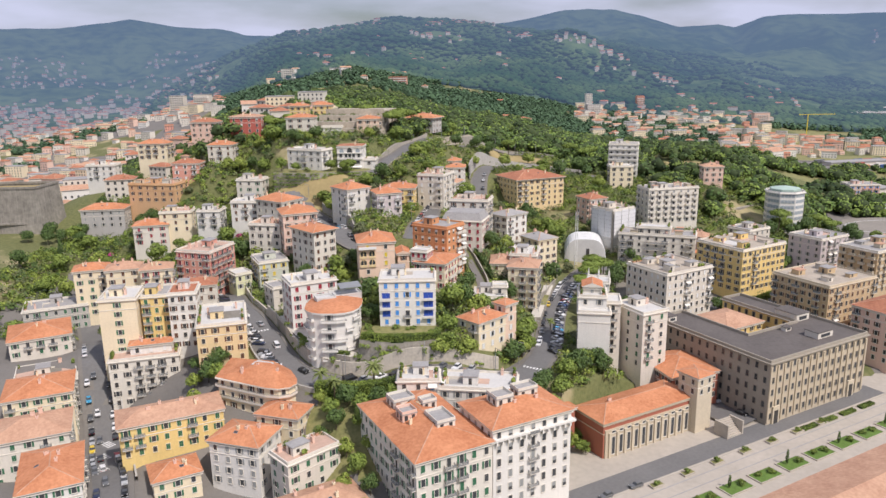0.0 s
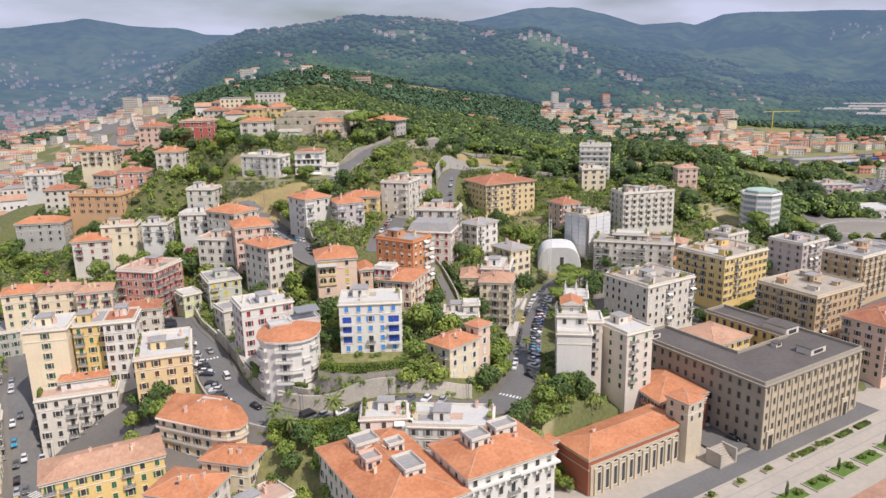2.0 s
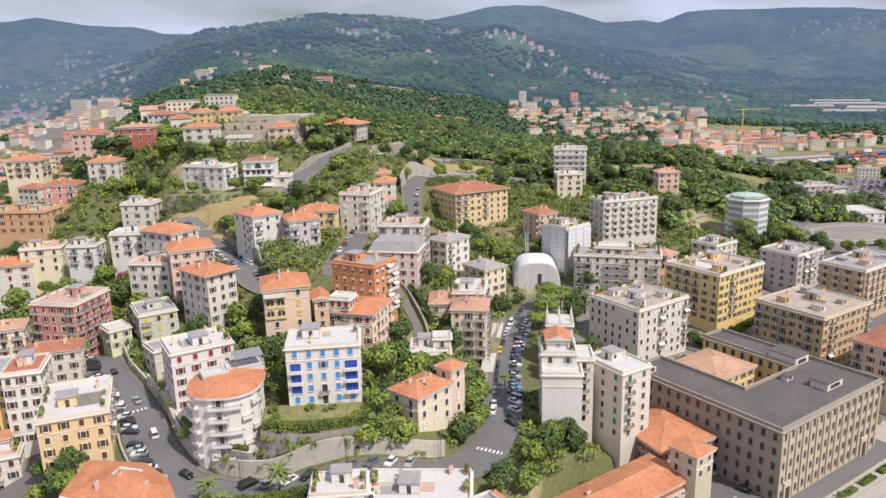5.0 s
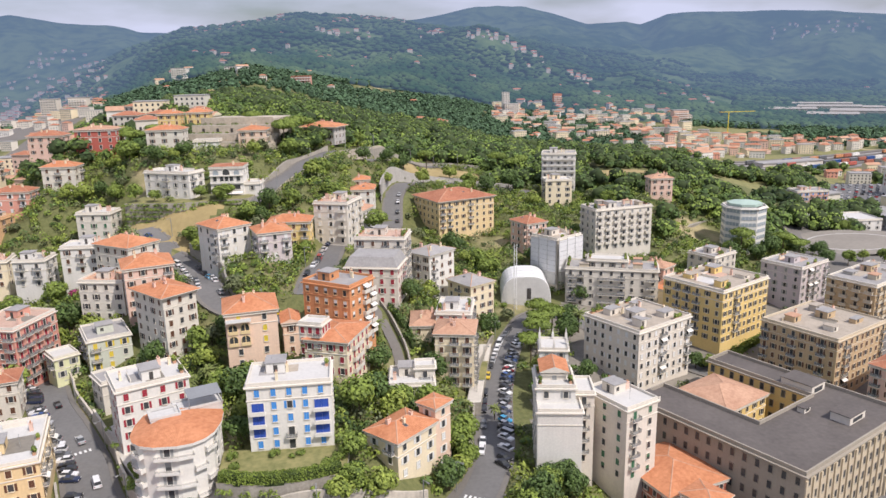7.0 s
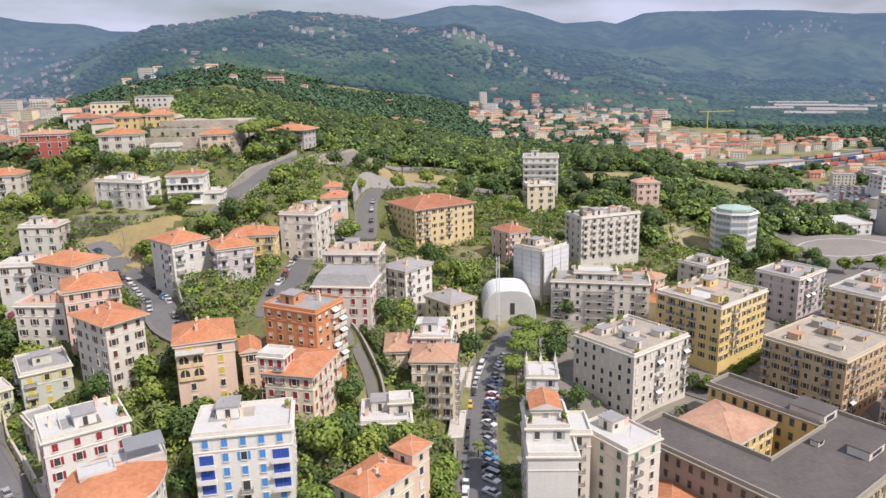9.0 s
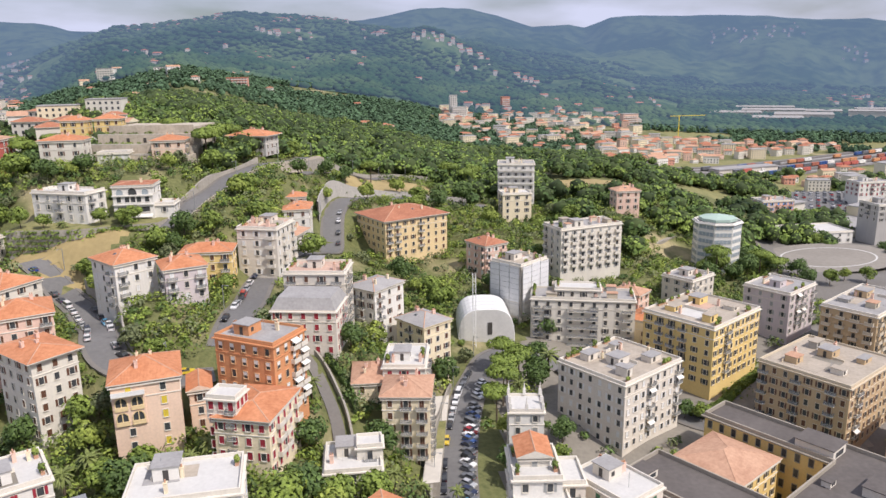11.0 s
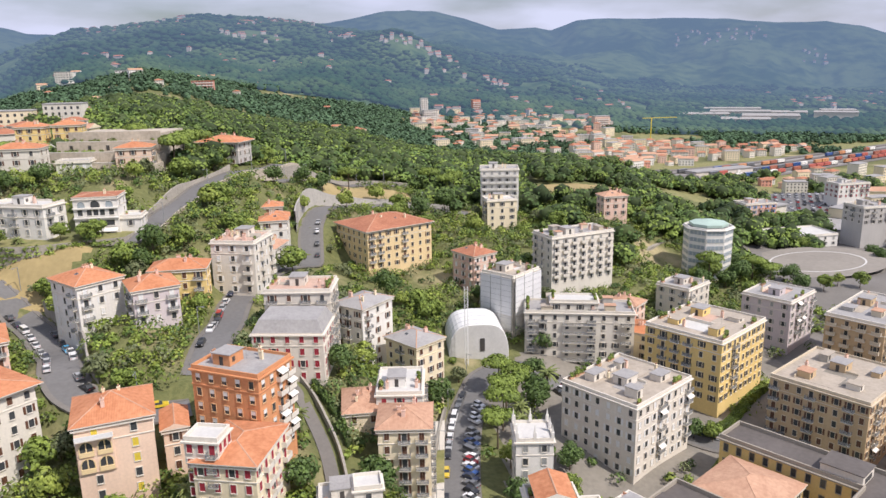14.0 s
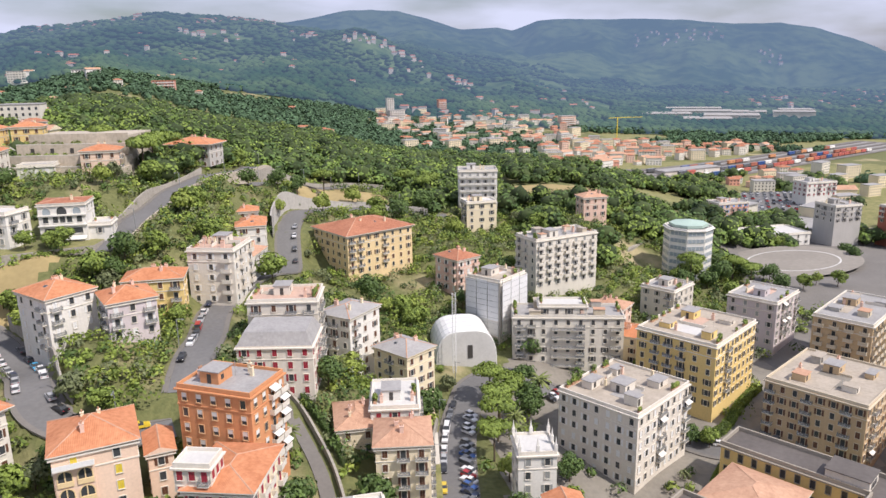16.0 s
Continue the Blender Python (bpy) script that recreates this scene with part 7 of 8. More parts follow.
# ---- cars ----
def car_meshes(v):
    """Body, glass and wheel of a small car; v: 0 hatchback, 1 saloon, 2 van."""
    L, W, H = ((3.9, 1.7, 1.48), (4.4, 1.76, 1.45), (4.7, 1.85, 1.95))[v]
    side = {0: [(-.5, .32), (-.5, .78), (-.42, .92), (-.12, .97), (.02, 1.0), (.5, .90), (.5, .32)],
            1: [(-.5, .32), (-.5, .72), (-.30, .90), (.30, .92), (.5, .84), (.5, .32)],
            2: [(-.5, .32), (-.5, .8), (-.36, 1.05), (.5, 1.1), (.5, .32)]}[v]
    cab = {0: [(-.20, .94), (-.04, 1.42), (.36, 1.48), (.49, .95)], 1: [(-.20, .9), (-.03, 1.4), (.22, 1.45), (.38, .9)], 2: [(-.34, 1.04), (-.22, 1.85), (.49, 1.95), (.5, 1.05)]}[v]
    g = Geo()

    def extrude(pts, w0, w1, m, zr):
        zs = [p[1] for p in pts]
        lo, hi = min(zs), max(zs)
        wid = [(w0 + (w1 - w0) * (p[1] - lo) / (hi - lo)) / 2 for p in pts]
        l_ = [(p[0] * L, -w, p[1]) for p, w in zip(pts, wid)]
        r_ = [(p[0] * L, w, p[1]) for p, w in zip(pts, wid)]
        zr.face(l_[::-1], m)
        zr.face(r_, m)
        for i in range(len(pts)):
            j = (i + 1) % len(pts)
            zr.face([l_[i], l_[j], r_[j], r_[i]], m)
    extrude(side, W, W * .94, 0, g)
    top = [(p[0] * .99, p[1]) for p in cab]
    g.box((cab[1][0] + cab[2][0]) / 2 * L, 0, H - .06, (cab[2][0] - cab[1][0]) * L, W * .72, .06, 0)
    for s in (-1, 1):
        g.box(.5 * L, s * W * .36, .62, .06, .3, .16, 1)
        g.box(-.5 * L, s * W * .36, .6, .06, .34, .16, 2)
    gg = Geo()
    extrude(top, W * .9, W * .74, 0, gg)
    wg = Geo()
    n = 10
    for a, b, m in ((-.11, .11, 0), (-.115, .115, 1)):
        rad = .32 if m == 0 else .19
        for i in range(n):
            t0, t1 = 2 * math.pi * i / n, 2 * math.pi * (i + 1) / n
            wg.face([(rad * math.cos(t0), a, rad * math.sin(t0)), (rad * math.cos(t1), a, rad * math.sin(t1)), (rad * math.cos(t1), b, rad * math.sin(t1)), (rad * math.cos(t0), b, rad * math.sin(t0))], m)
        for y in (a, b):
            wg.face([(rad * math.cos(2 * math.pi * i / n), y, rad * math.sin(2 * math.pi * i / n)) for i in range(n)], m)
    return g, gg, wg, L, W


CARS = {}
COLOURS = (("white", 26), ("silver", 14), ("black", 20), ("grey", 18), ("red", 3), ("blue", 3), ("navy", 7), ("skyblue", 1), ("green", 1), ("yellow", 1))
crng = random.Random(21)


def car(x, y, heading, z=None):
    v = crng.choices((0, 1, 2), (6, 3, 1))[0]
    colour = crng.choices([c for c, _ in COLOURS], [w for _, w in COLOURS])[0]
    key = (v, colour)
    if key not in CARS:
        g, gg, wg, L, W = car_meshes(v)
        CARS[key] = (g.mesh("car_body", ["car_paint_" + colour, "shutter_red", "paint_white"]), gg.mesh("car_glass", ["glass_dark"]), wg.mesh("wheel", ["rubber", "rim"]), L, W)
    b, gl, wh_, L, W = CARS[key]
    ob = new("car", b)
    ob.matrix_basis = (Matrix.Translation((x, y, (floor_z(x, y) + .25) if z is None else z)) @ Matrix.Rotation(heading, 4, "Z"))
    tagged(ob, {"white": "white", "silver": "silver", "black": "black", "grey": "dark grey", "red": "red", "blue": "blue", "navy": "navy", "skyblue": "sky blue", "green": "bright green", "yellow": "yellow"}[colour]
              + (" small hatchback", " saloon car", " delivery van")[v] + " parked beside the kerb", "car", "parked cars")
    part("glazing", gl, None, ob, "dark tinted car glass")
    for sx in (-.31, .31):
        for sy in (-.42, .42):
            part("wheel", wh_, None, ob, at=pose(sx * L, sy * W, .32))


def park(key, i0, i1, off, step, slant=0.0, skip=.1, flow=None):
    """Cars beside a stretch of road, slant: radians off the kerb."""
    w, l = LINES[key]
    s = np.concatenate(([0], np.cumsum(np.hypot(*np.diff(l[:, :2], axis=0).T))))
    d = i0 * s[-1]
    while d < i1 * s[-1]:
        x, y, z = (np.interp(d, s, l[:, i]) for i in range(3))
        x2, y2 = np.interp(d + .5, s, l[:, 0]), np.interp(d + .5, s, l[:, 1])
        a = math.atan2(y2 - y, x2 - x)
        if crng.random() > skip:
            car(x - math.sin(a) * off, y + math.cos(a) * off, a + slant + (math.pi if crng.random() < .3 else 0), z + .02)
        d += step * crng.uniform(.95, 1.12)


park("street", .16, .78, -2.9, 2.75, .9, .06)
park("street", .2, .82, 3.1, 5.0, 0, .12)
park("hairpin", .30, .54, -3.6, 2.5, 1.1, .05)
park("hairpin", .06, .26, -3.6, 2.5, 1.1, .06)
park("hairpin", .62, .86, 3.3, 4.6, .9, .15)
park("hairpin", .2, .6, 1.6, 22, 0, .3)
park("west_street", .05, .55, -3.4, 5.2, 0, .15)
park("west_street", .05, .6, 3.4, 5.4, 0, .25)
park("west_street", .08, .5, 1.2, 13, 0, .3)
park("west_road", .05, .62, -3.0, 5.2, 0, .1)
park("west_road", .2, .62, 2.9, 6.0, 0, .3)
park("west_road", .68, .98, 2.8, 5.2, 0, .15)
park("lilac_road", .05, .26, 2.9, 5.0, 0, .1)
park("lilac_road", .5, .6, -2.8, 7, 0, .2)
park("back_street", .02, .4, 2.8, 5.3, 0, .15)
park("palace_street", .1, .8, -3.6, 12, 0, .2)
for x, y, a in ((36, 176, .6), (45, 181, .5), (77, 333, 2.0), (79, 335, 2.0), (81, 337, 2.0), (83, 339, 2.0)):
    car(x, y, a)

# street crossings
for x, y, a in ((-103.5, 182, 58), (-116, 206, 58), (20, 221, 62), (-77, 247, 122), (-110, 195, 58)):
    z = floor_z(x, y) + .27
    for j in range(7):
        g = Geo()
        g.box(0, 0, 0, 2.8, .55, .012)
        ob = new("crossing_stripe", g.mesh("crossing_stripe", ["paint_white"]))
        ob.matrix_basis = pose(x + math.cos(radians(a + 90)) * (j - 3) * 1.1, y + math.sin(radians(a + 90)) * (j - 3) * 1.1, z, 0, 0, a)
        tagged(ob, "white painted crossing stripe on asphalt", "road marking", "crossing stripes", "structure")

# street lamps
def street_lamp(x, y, a):
    ob = root("street_lamp", pose(x, y, floor_z(x, y), 0, 0, a), "tall grey street lamp with a single arm", "lamp", "street lamps")
    g = Geo()
    g.box(0, 0, -.5, .16, .16, 8.5)
    part("pole", g, ["metal_rail"], ob)
    g = Geo()
    g.box(.7, 0, 7.9, 1.5, .09, .09)
    g.box(1.5, 0, 7.8, .7, .25, .14)
    hd = part("lamp_head", g, ["metal_rail"], ob)
    g = Geo()
    g.box(1.55, 0, 7.74, .5, .2, .06)
    part("diffuser", g, ["paint_white"], hd, "white lamp glass")


for key, off, n in (("street", 5.2, 6), ("hairpin", 5.8, 7), ("west_street", -5.5, 6), ("west_road", 5.2, 5), ("wall_road", -4.4, 4), ("lilac_road", 5, 6), ("upper_road", -3.8, 7)):
    w, l = LINES[key]
    for j in range(n):
        i = int((j + .5) / n * (len(l) - 2))
        d = l[i + 1, :2] - l[i, :2]
        d /= np.hypot(*d)
        street_lamp(l[i, 0] - d[1] * off, l[i, 1] + d[0] * off, math.degrees(math.atan2(d[1], d[0])) + (-90 if off > 0 else 90))

# ---- the far town: small houses on the slopes and in the valleys ----
FAR = []


def far_house(v):
    r_ = random.Random(100 + v)
    w, d, h = ((11, 9, 6.5), (14, 10, 9.5), (18, 11, 9), (12, 10, 12), (20, 12, 13), (10, 8, 5.5))[v % 6]
    key = ("white", "offwhite", "cream", "pink", "offwhite", "white", "rose", "lightgrey")[v % 8]
    wg = Geo()
    wg.box(0, 0, -4, w, d, h + 4)
    if v % 6 == 4:
        rgeo = Geo()
        rgeo.box(0, 0, h, w + .5, d + .5, .5)
        rmats = ["roof_grey"]
    else:
        rgeo, _ = roof_geo([(-w / 2, -d / 2), (w / 2, -d / 2), (w / 2, d / 2), (-w / 2, d / 2)], h, "hip" if v % 2 else "gable", .36, .6)
        rmats = [("tile_red", "tile_red", "tile_pale")[v % 3], "stucco_" + key, "stucco_offwhite", "tile_pale"]
    for j in range(max(1, int(h / 3.1))):
        n = max(2, int(w / 3.2))
        for i in range(n):
            wg.box(-w / 2 + w * (i + .5) / n, -d / 2 - .03, 1.0 + 3.1 * j, 1.2, .1, 1.5, 1)
    return wg.mesh("wall", ["stucco_" + key, "glass_dark"]), rgeo.mesh("roof", rmats), key, w


FARKIND = [far_house(v) for v in range(12)]
FAR_XY = []


FAR_GEO, FAR_MATS = Geo(), []


def far_join(mesh, m, haze=""):
    """Adds a mesh, moved by m, to the one mesh of houses too far off to count."""
    base_ = len(FAR_GEO.v)
    slots = []
    for mt in mesh.materials:
        key = haze or mt.name
        if key not in FAR_MATS:
            FAR_MATS.append(key)
        slots.append(FAR_MATS.index(key))
    FAR_GEO.v.extend(tuple(m @ v.co) for v in mesh.vertices)
    for p in mesh.polygons:
        FAR_GEO.f.append(tuple(base_ + i for i in p.vertices))
        FAR_GEO.m.append(slots[p.material_index])
        FAR_GEO.uv.append(None)


def far_town(n, az0, az1, r0, r1, label, big=.1, gap=15, turn=0):
    rr = random.Random(int(az0 * 7 + r0))
    tries_ = 0
    while n and tries_ < 12000:
        tries_ += 1
        azd, r_ = rr.uniform(az0, az1), math.sqrt(rr.uniform(r0 * r0, r1 * r1))
        x, y = r_ * math.sin(radians(azd)), r_ * math.cos(radians(azd))
        if any((x - a) ** 2 + (y - b) ** 2 < gap * gap for a, b in FAR_XY) or (r_ < 640 and not free(x, y, 9, 5)):
            continue
        along, across = (x - 318) * .931 + (y - 700) * .365, (y - 700) * .931 - (x - 318) * .365
        if -90 < along < 560 and -26 < across < 86 or inside(np.array([x]), np.array([y]), [(296, 548), (376, 536), (442, 626), (352, 646)])[0]:
            continue
        v = rr.choice((4, 10)) if rr.random() < big else rr.choice([0, 1, 2, 3, 5, 6, 7, 8, 9, 11])
        wm, rm, key, w = FARKIND[v]
        FAR_XY.append((x, y))
        s = rr.uniform(.85, 1.2) * (.75 if r_ > 760 else 1)
        z = (ground(x, y) if r_ < 1275 else hill_z(azd, r_))
        m = Matrix.Translation((x, y, z)) @ Matrix.Rotation(radians(turn + rr.uniform(-28, 28)), 4, "Z") @ Matrix.Scale(s, 4)
        n -= 1
        # past 1400 m, walls and roofs take the materials with painted haze
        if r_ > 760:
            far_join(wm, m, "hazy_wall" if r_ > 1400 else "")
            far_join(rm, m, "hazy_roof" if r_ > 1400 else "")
            continue
        ob = root("house", m, {"white": "white", "cream": "cream", "pink": "pink", "peach": "peach", "offwhite": "off-white", "yellow": "yellow", "rose": "rose", "lightgrey": "pale grey"}[key] + " " + label, "house", "far houses")
        part("wall", wm, None, ob)
        part("roof", rm, None, ob)


for x, y, w, d, h, colour, label in ((-103, 1087, 26, 12, 13, "rose", "red four-storey house with balconies on the wooded hill"), (-188, 1106, 34, 12, 7, "white", "long low white house on the hill crest"),
                                     (-301, 1248, 24, 13, 16, "white", "white apartment block on the wooded hill"), (-447, 1130, 22, 14, 26, "lightgrey", "tall pale apartment block above the valley town"),
                                     (-405, 1120, 24, 14, 19, "lightgrey", "pale apartment block above the valley town"), (463, 1195, 24, 14, 19, "pink", "five-storey pink apartment block in the village"),
                                     (200, 1258, 11, 11, 33, "white", "slim white apartment tower over the village"), (207, 1244, 22, 14, 17, "white", "white apartment block in the village"),
                                     (319, 1405, 14, 14, 22, "rose", "tall rose house at the head of the village")):
    ob = root("apartment_house", pose(x, y, ground(x, y) if math.hypot(x, y) < 1275 else hill_z(math.degrees(math.atan2(x, y)), math.hypot(x, y))), label, "building")
    g = Geo()
    g.box(0, 0, -6, w, d, h + 6, 0)
    g.box(0, 0, h, w + 1, d + 1, .6, 1)
    for j in range(int(h / 3.2)):
        g.box(0, -d / 2 - .5, 1.0 + 3.2 * j, w * .94, 1.0, .9, 2)
        for i in range(int(w / 3.5)):
            g.box(-w / 2 + 3.5 * (i + .6), -d / 2 - .03, 1.9 + 3.2 * j, 1.6, .1, 1.2, 3)
    part("wall", g, ["stucco_" + colour, "roof_grey" if colour != "rose" else "tile_red", "stucco_white", "glass_dark"], ob)
far_town(52, -37, -20, 430, 760, "house with a tiled roof in the valley town", .1, 15)
far_town(60, -37, -19, 760, 880, "house with a tiled roof in the valley town", .12, 14)
far_town(420, -44, -18.5, 882, 1600, "house with a tiled roof in the far valley town", .16, 13.5)
far_town(24, -20, -11, 480, 640, "villa with a tiled roof on the hillside", .05, 22)
far_town(120, 8.3, 21.8, 1120, 1440, "house with a tiled roof in the hill village", .2, 13)
far_town(40, 9.5, 19, 940, 1130, "house with a tiled roof in the hill village", .12, 13)
far_town(120, 19, 34, 780, 1120, "house with a red tiled roof by the railway", .08, 14)
far_town(34, 29, 50, 600, 900, "town house in the eastern valley", .6, 27)
far_town(14, 8.3, 10.4, 1200, 1272, "house with a tiled roof in the hill village", .5, 12)
far_town(5, 2.8, 4.8, 880, 930, "white house among the trees", 0, 14)
far_town(34, -15, 3, 900, 1900, "country house among the woods", 0, 45)
far_town(16, 6, 24, 1450, 1900, "country house on the wooded slope", 0, 40)
far_town(480, -44, -18.5, 1600, 2750, "house in the far valley", .25, 15)
for n, a0, a1, r0, r1 in ((34, -1.2, 1.9, 2400, 2540), (16, -3.2, -1.6, 2330, 2420), (30, -13.5, -6.5, 2360, 2540), (30, 6.4, 12.0, 1985, 2035), (12, 2.6, 4.6, 2150, 2300), (24, 19.7, 22.2, 2080, 2240), (9, 13.8, 15.2, 1850, 1950),
                          (14, -7, 0, 1980, 2200), (28, 27.5, 33.5, 3420, 3640), (9, 35.4, 37.4, 3300, 3450), (60, -33, -27.5, 2900, 3450), (16, -23.5, -20, 3250, 3450), (50, 33, 43, 1900, 2700), (40, -27, -19, 2700, 3200)):
    far_town(n, a0, a1, r0, r1, "house of a hill village", 0, 19)
far_mesh = FAR_GEO.mesh("far_town", FAR_MATS)
tagged(new("far_town", far_mesh), "countless pale houses with tiled roofs in the far valleys", "houses", kind="stuff")

# long white sheds, railway, wagons and car park in the eastern valley
def level(x, y):
    r_ = math.hypot(x, y)
    return ground(x, y) if r_ < 1275 else hill_z(math.degrees(math.atan2(x, y)), r_)


for x, y, w, d, h, a in ((780, 1300, 80, 60, 9, -32), (850, 1330, 95, 70, 11, -34), (960, 1300, 70, 50, 15, -38), (770, 1420, 90, 60, 8, -28), (860, 1440, 110, 60, 12, -32), (950, 1420, 70, 60, 9, -36), (1030, 1380, 60, 45, 13, -30), (900, 1530, 110, 50, 11, -32), (395, 758, 70, 14, 5, 12), (300, 560, 30, 22, 7, 20), (330, 520, 40, 20, 6, 30)):
    g = Geo()
    g.box(0, 0, -6, w, d, h + 6, 0)
    sh_ = root("industrial_shed", pose(x, y, level(x, y), 0, 0, a), "long white industrial shed with a flat roof", "shed", "industrial sheds")
    part("wall", g, ["stucco_lightgrey"], sh_)
    g = Geo()
    g.box(0, 0, h, w + 1.5, d + 1.5, .8)
    part("roof", g, ["roof_grey"], sh_)
rail0, rail1 = Vector((318, 700)), Vector((690, 846))
dr = (rail1 - rail0).normalized()
dn = Vector((-dr.y, dr.x))
g = Geo()
for t in range(-60, 520, 20):
    q = [rail0 + dr * t - dn * 8, rail0 + dr * (t + 20) - dn * 8, rail0 + dr * (t + 20) + dn * 70, rail0 + dr * t + dn * 70]
    g.face([(p.x, p.y, ground(p.x, p.y) + .5) for p in q])
tagged(new("railway_yard", g.mesh("railway_yard", ["pavement"])), "broad gravel bed of the railway yard", "railway", kind="structure")
for k in range(8):
    pts = [rail0 + dr * t + dn * (k * 8.5) for t in range(-60, 520, 10)]
    l = np.array([(p.x, p.y, ground(p.x, p.y) + .9) for p in pts])
    ribbon("railway_track", l, 0, 2.8, 0.0, "roof_dark" if k % 2 else "roof_grey", "railway track on grey ballast", cat="railway")
wr = random.Random(3)
for j in range(27):
    for k in (0, 2, 5):
        if wr.random() < (.12, .3, .6)[(0, 2, 5).index(k)]:
            continue
        p = rail0 + dr * (60 + j * 13) + dn * (k * 8.5)
        key = ("wagon", wr.choice(("stucco_orange", "car_paint_blue", "stucco_brickred", "car_paint_grey", "stucco_red", "awning")))
        if key not in MESHES:
            g = Geo()
            g.box(0, 0, 0.5, 12, 2.6, .6, 1)
            g.box(-.2, 0, 1.1, 11.4, 2.5, 3.0, 0)
            for i in range(5):
                g.box(-4.8 + i * 2.3, 0, 1.2, .12, 2.62, 2.8, 1)
            MESHES[key] = g.mesh("freight_wagon", [key[1], "rubber"])
        ob = new("freight_wagon", MESHES[key])
        ob.matrix_basis = pose(p.x, p.y, ground(p.x, p.y) + .9, 0, 0, math.degrees(math.atan2(dr.y, dr.x)))
        tagged(ob, "freight wagon carrying a shipping container", "wagon", "freight wagons")
LOT = [(306, 556), (372, 546), (432, 622), (358, 636)]
g = Geo()
g.face([(x, y, max(ground(a, b) for a, b in LOT) + .4) for x, y in LOT])
g.face([(x, y, 0) for x, y in LOT][::-1])
tagged(new("car_park", g.mesh("car_park", ["asphalt"])), "grey asphalt of the open car park", "car park", kind="structure")
for j in range(112):
    u_, v_ = (j % 14 + .5 + wr.uniform(-.08, .08)) / 14, (j // 14 + .5) / 8
    if wr.random() < .15:
        continue
    x, y = [(LOT[0][i] * (1 - u_) + LOT[1][i] * u_) * (1 - v_) + (LOT[3][i] * (1 - u_) + LOT[2][i] * u_) * v_ for i in (0, 1)]
    key = ("parkcar", wr.randrange(5))
    if key not in MESHES:
        g = Geo()
        g.box(0, 0, .2, 4.2, 1.75, .75, 0)
        g.box(.1, 0, .95, 2.3, 1.5, .55, 1)
        MESHES[key] = g.mesh("parked_car", ["car_paint_" + ("white", "silver", "grey", "black", "red")[key[1]], "glass_dark"])
    ob = new("car", MESHES[key])
    ob.matrix_basis = pose(x, y, max(ground(a, b) for a, b in LOT) + .4, 0, 0, 70)
    tagged(ob, ("white", "silver", "dark grey", "black", "red")[key[1]] + " car in the open car park", "car", "cars in the car park")
cr_ = root("tower_crane", pose(470, 1045, ground(470, 1045)), "yellow tower crane over the village", "crane")
g = Geo()
g.box(0, 0, 0, .9, .9, 32)
part("mast", g, ["shutter_yellow"], cr_)
g = Geo()
g.box(12, 0, 32, 50, .7, .7)
part("jib", g, ["shutter_yellow"], cr_)

# ring-shaped sports ground
g = Geo()
n = 40
for j in range(n):
    a0, a1 = 2 * math.pi * j / n, 2 * math.pi * (j + 1) / n
    for r0, r1, m in ((0, 17, 0), (17, 17.7, 1), (17.7, 26, 0)):
        g.face([(r0 * math.cos(a0) * 1.5, r0 * math.sin(a0), 0), (r1 * math.cos(a0) * 1.5, r1 * math.sin(a0), 0), (r1 * math.cos(a1) * 1.5, r1 * math.sin(a1), 0), (r0 * math.cos(a1) * 1.5, r0 * math.sin(a1), 0)], m)
sp_ = new("sports_ground", g.mesh("sports_ground", ["court_gravel", "roof_white"]))
sp_.matrix_basis = pose(252, 440, max(ground(252, 440), ground(230, 430), ground(275, 452), ground(250, 462)) + .25, 0, 0, 12)
tagged(sp_, "oval grey court with a white line", "court", kind="structure")

# ---- far woods: too many crowns to count ----
ico = bmesh.new()
bmesh.ops.create_icosphere(ico, subdivisions=2, radius=1)
IV = np.array([v.co[:] for v in ico.verts])
IF = np.array([[v.index for v in f.verts] for f in ico.faces])
ico.free()
wrng = np.random.default_rng(8)
SHAPES = []
for k in range(10):
    bump_ = np.array([noise.noise(Vector(v) * 1.7 + Vector((k * 9, 0, 0))) * .38 + noise.noise(Vector(v) * 4.5 + Vector((k * 3, 5, 0))) * .22 for v in IV])
    SHAPES.append(IV * (1 + bump_)[:, None])


def woods(name, label, spots, rad, flat=.85, mat="wood_far", height=None):
    V, F, o = [], [], 0
    for (x, y), r in zip(spots, rad):
        s = SHAPES[wrng.integers(10)]
        t = wrng.uniform(0, 6.28)
        c, sn = math.cos(t), math.sin(t)
        p = s * np.array([r, r, r * flat * wrng.uniform(.8, 1.3)])
        p = np.column_stack((p[:, 0] * c - p[:, 1] * sn + x, p[:, 0] * sn + p[:, 1] * c + y, p[:, 2] + (float(land(x, y)) if height is None else height(x, y)) + r * .55))
        V.append(p)
        F.append(IF + o)
        o += len(p)
    me = bpy.data.meshes.new(name)
    me.from_pydata(np.vstack(V).tolist(), [], np.vstack(F).tolist())
    me.materials.append(MATS[mat])
    tagged(new(name, smooth(me)), label, "woods", kind="stuff")


def scatter(n, az0, az1, r0, r1, keep):
    az, r = np.radians(wrng.uniform(az0, az1, n)), np.sqrt(wrng.uniform(r0 * r0, r1 * r1, n))
    x, y = r * np.sin(az), r * np.cos(az)
    ok = keep(x, y, r, np.degrees(az))
    fx = np.array(FAR_XY)
    for s in range(0, len(fx), 100):
        ok &= (np.hypot(x[:, None] - fx[None, s:s + 100, 0], y[:, None] - fx[None, s:s + 100, 1]) > 11).all(1)
    return np.column_stack((x, y))[ok]


